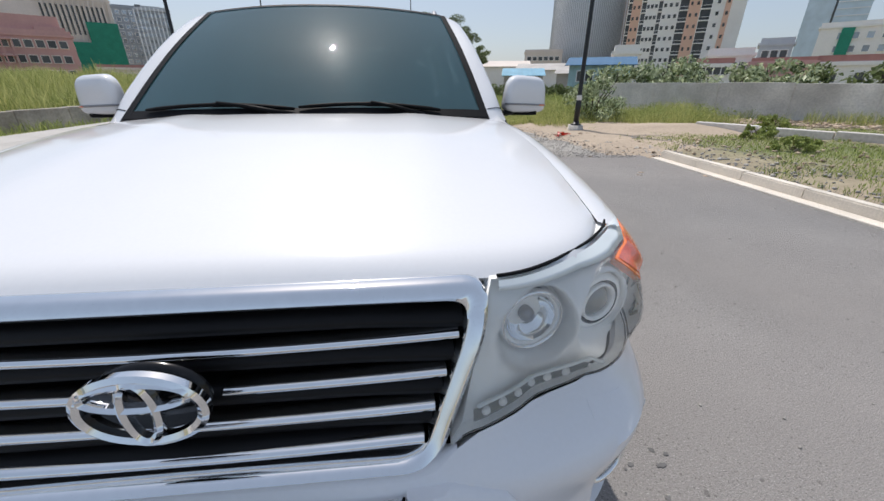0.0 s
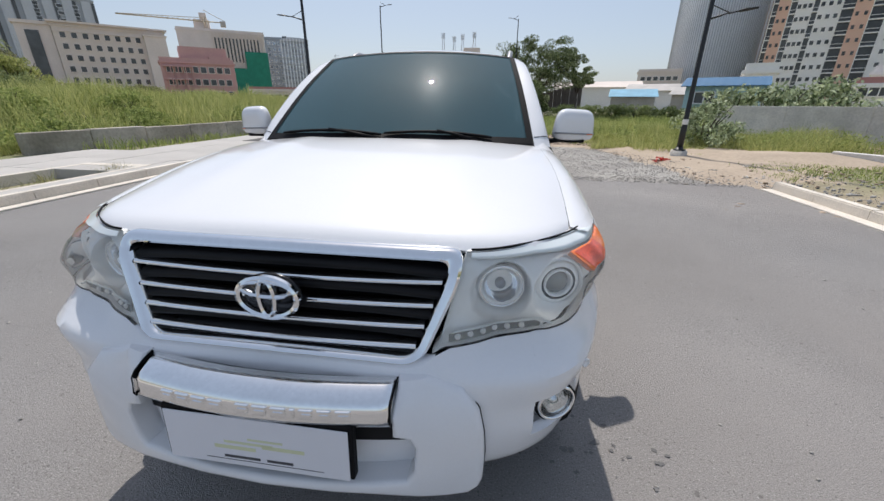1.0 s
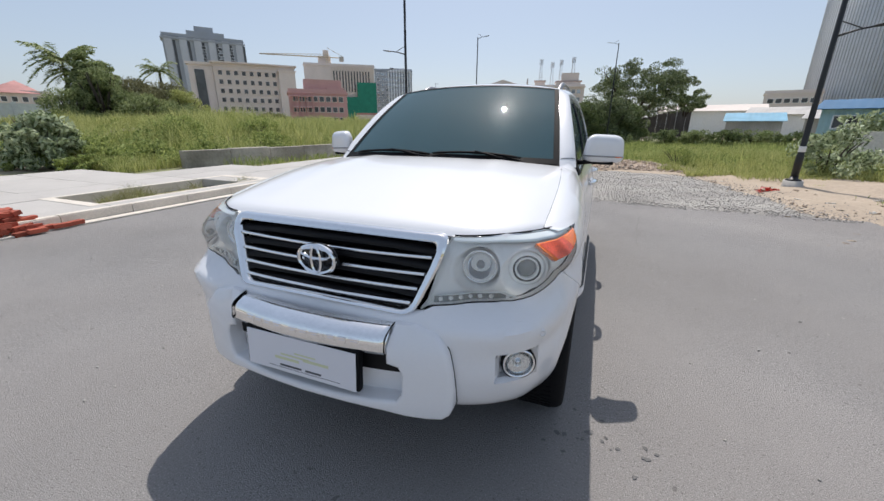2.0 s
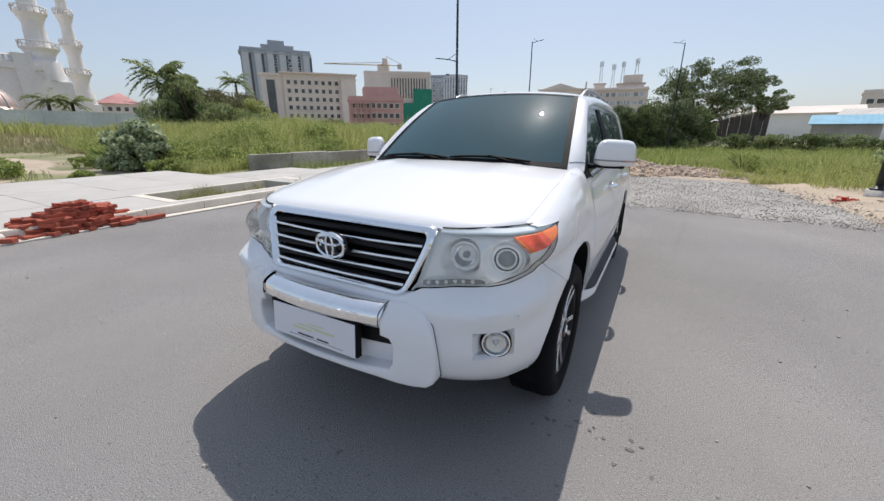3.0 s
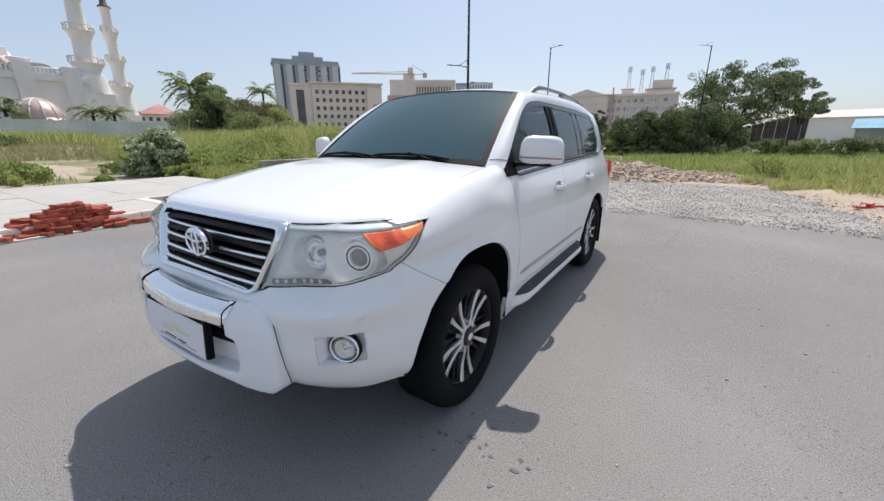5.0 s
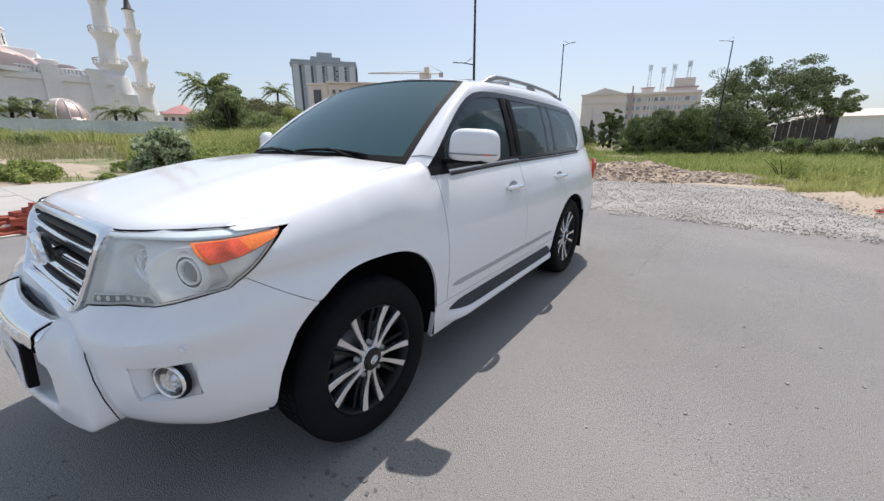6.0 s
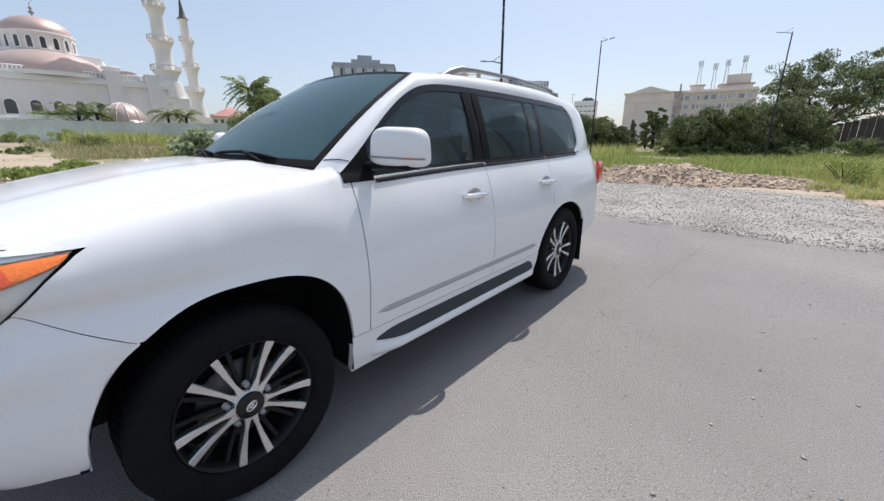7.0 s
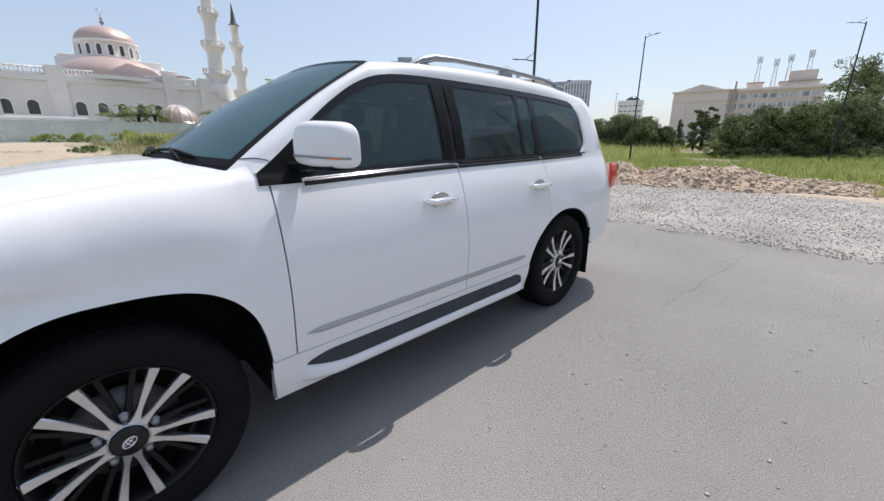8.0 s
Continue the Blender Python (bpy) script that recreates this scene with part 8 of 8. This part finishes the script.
for u0, u1, v0 in ((0.72, -0.03, 0.03), (-0.05, -0.86, 0.03)):
    bm = bmesh.new()
    pts = [screen_point(u0 + (u1 - u0) * k, v0 + 0.025 * math.sin(math.pi * k) + 0.01 * k, 0.014) for k in steps(0, 1, 12)]
    tube(bm, pts, [0.006, *[0.009] * 5, 0.01, *[0.008] * 5, 0.005], 6)
    arm0 = cowl_pt(0.62 if u0 > 0.5 else -0.06, 0.6) + Vector((0, 0, 0.02))
    tube(bm, [arm0, pts[6].lerp(arm0, 0.4) + Vector((0, -0.006, 0.01)), pts[6] + Vector((0, -0.004, 0.008))], [0.012, 0.009, 0.006], 6)
    part("wiper", bm, M_BLACK, car, "black wiper arm and blade", 50)
# sticker in the upper corner of the screen
bm = bmesh.new()
for k in range(3):
    grid(bm, [-0.9, -0.8], [0.9 - 0.075 * k, 0.955 - 0.075 * k], lambda u, v: screen_point(u, v, -0.004))
part("screen_sticker", bm, mat("pale_green_sticker", (0.35, 0.55, 0.5), 0.6), car, "pale green paper stickers")

roof_half = curve((2.07, 0.642), (2.2, 0.66), (2.6, 0.672), (3.2, 0.672), (3.8, 0.66), (4.4, 0.62))
roof_mid = curve((2.07, 1.796), (2.3, 1.832), (2.7, 1.852), (3.2, 1.856), (3.8, 1.84), (4.4, 1.785))
roof_side = curve((2.07, 1.757), (2.3, 1.778), (2.7, 1.792), (3.2, 1.794), (3.8, 1.78), (4.4, 1.735))


def roof_point(u, v):
    front = screen_high(0.642 * u)
    y = front.y + (4.42 - front.y) * v
    yy = 2.07 + (4.42 - 2.07) * v
    x = roof_half(yy) * u
    z = roof_side(yy) + (roof_mid(yy) - roof_side(yy)) * (1 - abs(u) ** 2.3)
    if v < 1e-6:
        z = front.z + 0.004
    return Vector((x, y + 0.006, z))


bm = bmesh.new()
grid(bm, steps(-1, 1, 28), steps(0, 1, 34), roof_point)
rimmed(bm, 0.02)
part("roof", bm, M_PAINT, car, "white roof panel", 50)
# screen pillar and cant rail: from the roof's edge down to the window surround
bm = bmesh.new()
def pillar(t, r):
    """t 0..1 up the screen pillar, 1..2 back along the roof."""
    if t <= 1:
        a = screen_point(1.014, -0.02 + 1.02 * t, 0.002)
        y = 1.448 + (2.13 - 1.448) * t**0.92
        b = Vector((glass_x(y, frame_top(y)) + 0.004, y, frame_top(y) + 0.002))
    else:
        v = t - 1
        a = roof_point(1.0, v) + Vector((0.004, 0, -0.002))
        y = 2.13 + (4.30 - 2.13) * v
        b = Vector((glass_x(y, frame_top(y)) + 0.004, y, frame_top(y) + 0.002))
    p = a.lerp(b, r)
    n = Vector((0.8, -0.25 if t < 1 else 0, 0.45)).normalized()
    return p + n * (0.022 * math.sin(math.pi * r) * (1.2 * min(1.0, 0.15 + t / 0.18) if t < 1 else 0.75))
grid(bm, [*steps(0, 1, 22), *steps(1, 2, 26)[1:]], steps(1, 0, 7), pillar)
rimmed(bm, 0.012)
pillars = pair("roof_pillar", bm, M_PAINT, car, "white screen pillar and roof rail", 50)
bm = bmesh.new()
tube(bm, [pillar(0.075, r) + Vector((0.0012, -0.0004, 0.0008)) for r in steps(0.04, 0.96, 10)], 0.0018, 6)
b2 = mirrored(bm)
part("seam", bm, M_BLACK, pillars[0]), part("seam", b2, M_BLACK, pillars[1])
# rear pillars, tailgate, tail lamps, rear bumper
bm = bmesh.new()
def rear_pillar(c, r):
    """Broad pillar behind the quarter window, whose rear corners it rounds; meets the roof's rear corner."""
    low = Vector((0, 4.055 + 0.665 * c, 1.256))
    if c < 0.5:
        high = Vector((0, 4.0 + 0.6 * c, frame_top(4.0 + 0.6 * c) + 0.004))
    else:
        high = Vector((0, 4.30, 1.645)).lerp(Vector((0, 4.43, 1.737)), 2 * c - 1)
    p = low.lerp(high, r)
    p.y += (1 - c) * 0.135 * (1 - abs(2 * r - 1) ** 4)
    x = glass_x(p.y, p.z) + 0.006 - 0.09 * c**3 * (1 - r) ** 0.6
    k = max(0.0, (r - 0.72) / 0.28) ** 2 * max(0.0, 2 * c - 1)
    return Vector((x + (0.622 - x) * k, p.y, p.z))
grid(bm, steps(0, 1, 14), steps(0, 1, 24), rear_pillar)
rimmed(bm, 0.012)
pair("rear_pillar", bm, M_PAINT, car, "white rear pillar", 60)
bm = bmesh.new()
def gate(x, z):
    w = half_width(min(z, 1.24)) * 0.86 if z < 1.25 else glass_x(4.5, z) - 0.08
    return Vector((w * x, (tail_y(z)) - 0.2 * abs(x) ** 4, z))
grid(bm, steps(1, -1, 16), steps(0.55, 1.28, 10), gate)
part("tailgate", bm, M_PAINT, car, "white tailgate", 60)
bm = bmesh.new()
grid(bm, steps(1, -1, 16), steps(1.28, 1.74, 8), gate)
part("rear_window", bm, M_TINT, car, "dark tinted rear window", 60)
bm = bmesh.new()
grid(bm, steps(1.0, -1.0, 20), steps(0.5, 0.66, 6), lambda x, z: Vector((0.8 * x, 4.95 - 0.24 * abs(x) ** 4 - 0.25 * max(0, 0.56 - z), z)))
rimmed(bm, 0.03)
part("rear_bumper", bm, M_PAINT, car, "white rear bumper", 60)
bm = bmesh.new()
def tail_lens(c, r):
    k = 2 * r - 1
    y = 4.62 + (0.275 - 0.055 * abs(k) ** 3) * c
    z = 1.04 + 0.118 * k * (1 - 0.12 * c)
    return Vector((max(side_x(y, z) + 0.006, 0.905 - 0.3 * max(0.0, y - 4.72)) + 0.018 * (1 - k * k), y, z))
grid(bm, steps(0, 1, 12), steps(0, 1, 10), tail_lens)
rimmed(bm, 0.03)
pair("tail_lamp", bm, M_RED, car, "red tail lamp lens", 60)

# roof rails
bm = bmesh.new()
pts = [(0.615, 2.43, 1.768), (0.622, 2.52, 1.812), (0.625, 2.62, 1.838), (0.626, 2.8, 1.847), (0.622, 3.3, 1.848), (0.61, 3.8, 1.832), (0.6, 4.0, 1.815), (0.596, 4.1, 1.79), (0.594, 4.16, 1.762)]
tube(bm, pts, [0.02, 0.021, 0.02, 0.016, 0.015, 0.015, 0.017, 0.02, 0.018], 10)
for y, z in ((2.52, 1.80), (3.32, 1.84), (4.05, 1.80)):
    block(bm, 0.6, 0.64, y - 0.06, y + 0.06, 1.755, z, 0.008)
pair("roof_rail", bm, M_RAIL, car, "dark silver roof rail", 40)

# door mirrors
for sg, owner in ((1, doors[0]), (-1, doors[1])):
    bm = bmesh.new()
    bmesh.ops.create_uvsphere(bm, u_segments=36, v_segments=20, radius=1)
    for v in bm.verts:
        x, y, z = v.co
        sq = lambda c, e: math.copysign(abs(c) ** e, c)
        x, y, z = sq(x, 0.42), sq(y, 0.7), sq(z, 0.36 if z < 0 else 0.6)
        y = y * 0.075 if y < 0 else y * 0.035
        y += 0.05 * x
        v.co = (sg * (1.02 + 0.121 * x * (1 - 0.08 * z) + 0.004 * z), 1.69 + y, 1.358 + 0.088 * z - 0.006 * x)
    if sg < 0:
        bmesh.ops.reverse_faces(bm, faces=bm.faces[:])
    for f in bm.faces:
        f.smooth = True
    mir = part("door_mirror", bm, M_PAINT, owner, "white door mirror housing")
    bm = bmesh.new()
    block(bm, 0.945, 1.085, 1.65, 1.72, 1.258, 1.278, 0.008)
    bm.transform(Matrix.Diagonal((sg, 1, 1, 1)))
    bmesh.ops.recalc_face_normals(bm, faces=bm.faces[:])
    part("mirror_base", bm, M_BLACK, mir, "black underside", 50)
    bm = bmesh.new()
    strip = []
    for k in range(15):
        a = radians(-66 + 142 * k / 14)
        x, y = sq(0.98 * math.sin(a), 0.42), -0.075 * abs(0.98 * math.cos(a)) ** 0.7 + 0.05 * sq(0.98 * math.sin(a), 0.42)
        strip.append(Vector((sg * (1.02 + 0.1235 * x), 1.6885 + y, 1.312 - 0.006 * x)))
    tube(bm, strip, 0.005, 6)
    part("mirror_strip", bm, M_RAIL, mir, "dark strip along the mirror")
    bm = bmesh.new()
    tube(bm, [q + Vector((sg * 0.001, -0.0025, -0.001)) for q in strip[8:12]], 0.0036, 6)
    part("repeater", bm, M_AMBER, mir, "amber repeater strip")
    bm = bmesh.new()
    tube(bm, [(sg * 0.86, 1.6, 1.272), (sg * 0.91, 1.63, 1.272), (sg * 0.97, 1.69, 1.275)], [0.036, 0.03, 0.028], 10, flat=0.5)
    part("mirror_arm", bm, M_BLACK, mir, "black mirror arm", 40)
    bm = bmesh.new()
    def sail(y, r):
        z = 1.206 + (frame_top(y) - 0.004 - 1.206) * r
        x = max(glass_x(y, z), side_x(y, z) if z < 1.24 else 0.0)
        return Vector((sg * (x + 0.007), y, z))
    grid(bm, steps(1.447, 1.62, 10), steps(0, 1, 8), sail)
    if sg < 0:
        bmesh.ops.reverse_faces(bm, faces=bm.faces[:])
    rimmed(bm, 0.008)
    part("mirror_sail", bm, M_BLACK, mir, "black corner cover", 50)
    bm = bmesh.new()
    grid(bm, steps(0.955, 1.095, 4), steps(1.308, 1.406, 4), lambda x, z: Vector((sg * x, 1.7235 + 0.05 * (x - 1.04) / 0.1, z)))
    part("mirror_glass", bm, M_CHROME, mir, "mirror glass")

# wheels
def wheel(at, sg, turn):
    w = new("wheel")
    w.parent = car
    w["label"] = "black tyre on a dark rim with bright double spokes"
    w.matrix_basis = pose(*at) @ (pose(0, 0, 0, 0, 0, 0 if sg > 0 else 180)) @ pose(0, 0, 0, turn)
    spin = pose(0, 0, 0, 0, 90)  # lathe axis onto x
    bm = bmesh.new()
    R = 0.394
    prof = [(0.262, -0.2), (0.3, -0.235), (0.355, -0.24), (R - 0.02, -0.215), (R - 0.003, -0.18), (R, -0.13), (R, -0.05), (R - 0.004, -0.012), (R - 0.018, 0.012), (0.362, 0.022), (0.335, 0.025), (0.3, 0.022), (0.276, 0.012), (0.264, -0.004), (0.258, -0.02)]
    lathe(bm, prof, 64, m=spin)
    part("tyre", bm, M_RUBBER, w, "black tyre", 60)
    treads = bmesh.new()
    for k in range(72):
        for x0, x1, sh in ((-0.205, -0.15, 0.0), (-0.14, -0.09, 0.5), (-0.08, -0.035, 0.0)):
            a = 360 * (k + sh) / 72
            t = bmesh.new()
            block(t, x0, x1, -0.0125, 0.0125, R - 0.01, R + 0.0025)
            t.transform(pose(0, 0, 0, a))
            me = bpy.data.meshes.new("tmp")
            t.to_mesh(me)
            t.free()
            treads.from_mesh(me)
            bpy.data.meshes.remove(me)
    part("tread_pattern", treads, M_RUBBER, w)["kind"] = "stuff"
    bm = bmesh.new()
    lathe(bm, [(0.236, -0.2), (0.24, -0.05), (0.25, -0.012), (0.258, 0.0), (0.262, 0.002), (0.264, -0.006), (0.262, -0.2)], 56, m=spin)
    part("rim", bm, M_RIMDARK, w, "dark rim ring", 40)
    bm = bmesh.new()
    lathe(bm, [(0.23, -0.13), (0.1, -0.12), (0.0, -0.12)], 40, m=spin)
    part("brake_shield", bm, M_BLACK, w)
    bm = bmesh.new()
    lathe(bm, [(0.165, -0.095), (0.165, -0.085), (0.09, -0.085), (0.06, -0.06), (0, -0.06)], 40, m=spin)
    part("brake_disc", bm, mat("brake_steel", (0.16, 0.15, 0.15), 0.5, metal=0.8) if "brake_steel" not in bpy.data.materials else bpy.data.materials["brake_steel"], w, "dull steel brake disc", 40)
    def spoke(ang, r0, r1, w0, w1, x0, x1, depth, m, name, skew=0.0, label="", root=0.0):
        bm = bmesh.new()
        n = 8
        rows = []
        for k in range(n + 1):
            u = k / n
            r = r0 + (r1 - r0) * u
            hw = (w0 + (w1 - w0) * u + root * max(0.0, 1 - u / 0.3) ** 2) / 2
            side = skew * (0.16 + 0.84 * u)
            x = x0 + (x1 - x0) * u - 0.01 * math.sin(math.pi * u)
            rows.append([bm.verts.new(p) for p in ((x - depth, side - hw * 0.8, r), (x - 0.004, side - hw, r), (x, side - hw * 0.8, r), (x, side + hw * 0.8, r), (x - 0.004, side + hw, r), (x - depth, side + hw * 0.8, r))])
        for a, b in zip(rows, rows[1:]):
            for i in range(5):
                bm.faces.new((a[i], a[i + 1], b[i + 1], b[i]))
        bm.faces.new(rows[-1])
        bm.transform(pose(0, 0, 0, ang))
        bmesh.ops.recalc_face_normals(bm, faces=bm.faces[:])
        part(name, bm, m, w, label, 30)
    for k in range(5):
        a = 72 * k
        for s in (-1, 1):
            spoke(a, 0.05, 0.254, 0.012, 0.036, -0.006, 0.0, 0.035, M_ALU, "spoke", s * 0.055, "bright machined spoke", 0.03)
            spoke(a + 36, 0.06, 0.245, 0.02, 0.02, -0.035, -0.03, 0.03, M_RIMDARK, "dark_spoke", s * 0.05)
        bm = bmesh.new()
        lathe(bm, [(0.0, 0.0), (0.0115, 0.0), (0.0115, -0.02), (0.016, -0.022)], 6, m=pose(0, 0, 0, a + 36) @ Matrix.Translation((-0.008, 0, 0.082)) @ spin)
        part("wheel_nut", bm, M_RAIL, w, "dull steel wheel nut")
    bm = bmesh.new()
    lathe(bm, [(0.0, 0.008), (0.04, 0.007), (0.05, 0.004), (0.054, -0.002), (0.056, -0.03)], 36, m=spin)
    part("hub_cap", bm, M_GLOSSBLACK, w, "black hub cap", 40)
    bm = bmesh.new()
    lathe(bm, [(0.055, -0.003), (0.059, -0.005), (0.061, -0.03)], 36, m=spin)
    part("hub_ring", bm, M_ALU, w, "", 40)
    bm = bmesh.new()
    oval(bm, 0, 0, 0.024, 0.0165, 0.0035, 0, 0.003, 24)
    oval(bm, 0, 0, 0.0075, 0.015, 0.003, 0, 0.003, 20)
    oval(bm, 0, 0.006, 0.019, 0.0075, 0.003, 0, 0.003, 20)
    bm.transform(Matrix.Translation((0.009, 0, 0)) @ pose(0, 0, 0, 0, 0, 90) @ pose(0, 0, 0, 0, 0, 0))
    bmesh.ops.recalc_face_normals(bm, faces=bm.faces[:])
    part("hub_badge", bm, M_CHROME, w)


for y, turn in ((FRONT_AXLE, 34), (REAR_AXLE, 42)):
    for sg in (1, -1):
        wheel((sg * (0.95 if y == FRONT_AXLE else 0.935), y, HUB_Z), sg, turn)

# wheel housings, mud flaps, underside
for y in (FRONT_AXLE, REAR_AXLE):
    bm = bmesh.new()
    for a, b in ((0.962, 0.55),):
        vs = []
        for k in range(33):
            yy = y - 0.4895 * math.cos(math.pi * k / 32)
            zz = max(0.41 if y < 2 and k < 8 else HUB_Z - 0.1, arch_z(yy, y)) + 0.001 if 0 < k < 32 else (0.41 if y < 2 and k == 0 else 0.3)
            vs.append([bm.verts.new((side_x(yy, max(0.4, zz)) - 0.01, yy, zz)), bm.verts.new((0.52, yy, zz))])
        for p, q in zip(vs, vs[1:]):
            bm.faces.new((p[0], q[0], q[1], p[1])).smooth = True
        bm.faces.new([v[1] for v in vs])
    pair("wheel_housing", bm, M_BLACK, car, "black wheel housing", 50)
bm = bmesh.new()
block(bm, 0.74, 0.965, REAR_AXLE + 0.44, REAR_AXLE + 0.456, 0.19, 0.62, 0.004)
pair("mud_flap", bm, M_BLACK, car, "black rear mud flap", 30)
bm = bmesh.new()
block(bm, 0.5, 0.82, 0.36, 0.39, 0.44, 0.7, 0.006)
block(bm, 0.5, 0.56, 0.39, 1.42, 0.42, 0.95, 0.006)
pair("splash_guard", bm, M_BLACK, car, "black plastic splash guard", 30)
bm = bmesh.new()
block(bm, -0.5, 0.5, 0.3, 4.7, 0.3, 0.56, 0.03)
block(bm, -0.86, 0.86, 1.42, 3.2, 0.3, 0.5, 0.03)
block(bm, -0.42, 0.42, 0.2, 0.4, 0.44, 0.98, 0.02)
block(bm, -0.86, 0.86, 4.28, 4.6, 0.42, 0.6, 0.03)
part("underbody", bm, M_BLACK, car, "black underbody")
# dark lining behind the panel joints
bm = bmesh.new()
grid(bm, steps(0.62, 4.6, 70), steps(0, 1, 6), lambda y, r: Vector((side_x(y, z := (lo := max(0.45, arch_z(y, FRONT_AXLE) + 0.01, arch_z(y, REAR_AXLE) + 0.01)) + ((1.215 if y > 1.5 else 1.02) - lo) * r) - 0.024, y, z)))
pair("lining", bm, M_BLACK, car, "", 60)
bm = bmesh.new()
grid(bm, steps(-1, 1, 8), steps(1.3, 4.7, 10), lambda u, y: Vector((0.84 * taper(y) * u, y, 0.9)))
grid(bm, steps(-1, 1, 8), [0.9, 1.2], lambda u, z: Vector((0.84 * u, 1.42 - 0.1 * (1 - u * u), z)))
part("cabin_floor", bm, M_BLACK, car)
bm = bmesh.new()
grid(bm, steps(-1, 1, 10), steps(0, 1, 5), lambda u, r: Vector((0.8 * u, 1.38 + 0.42 * r - 0.1 * (1 - u * u) * (1 - r), 1.245 - 0.05 * r**3)))
part("dashboard", bm, M_BLACK, car, "black dashboard", 60)
bm = bmesh.new()
grid(bm, steps(-1, 1, 12), steps(0.01, 0.99, 16), lambda u, v: roof_point(u * 0.98, v) - Vector((0, 0, 0.03)))
part("headliner", bm, M_SEAT, car, "grey headliner", 60)
for x in (-0.38, 0.38):
    for y, z in ((2.35, 1.05), (3.25, 1.06)):
        bm = bmesh.new()
        block(bm, -0.25, 0.25, -0.25, 0.25, -0.14, 0.02, 0.05, seg=3)
        block(bm, -0.24, 0.24, 0.2, 0.34, -0.02, 0.4, 0.05, seg=3)
        block(bm, -0.12, 0.12, 0.26, 0.36, 0.42, 0.58, 0.04, seg=3)
        bm.transform(Matrix.Translation((x, y, z)))
        part("seat", bm, M_SEAT, car, "grey leather seat", 50)
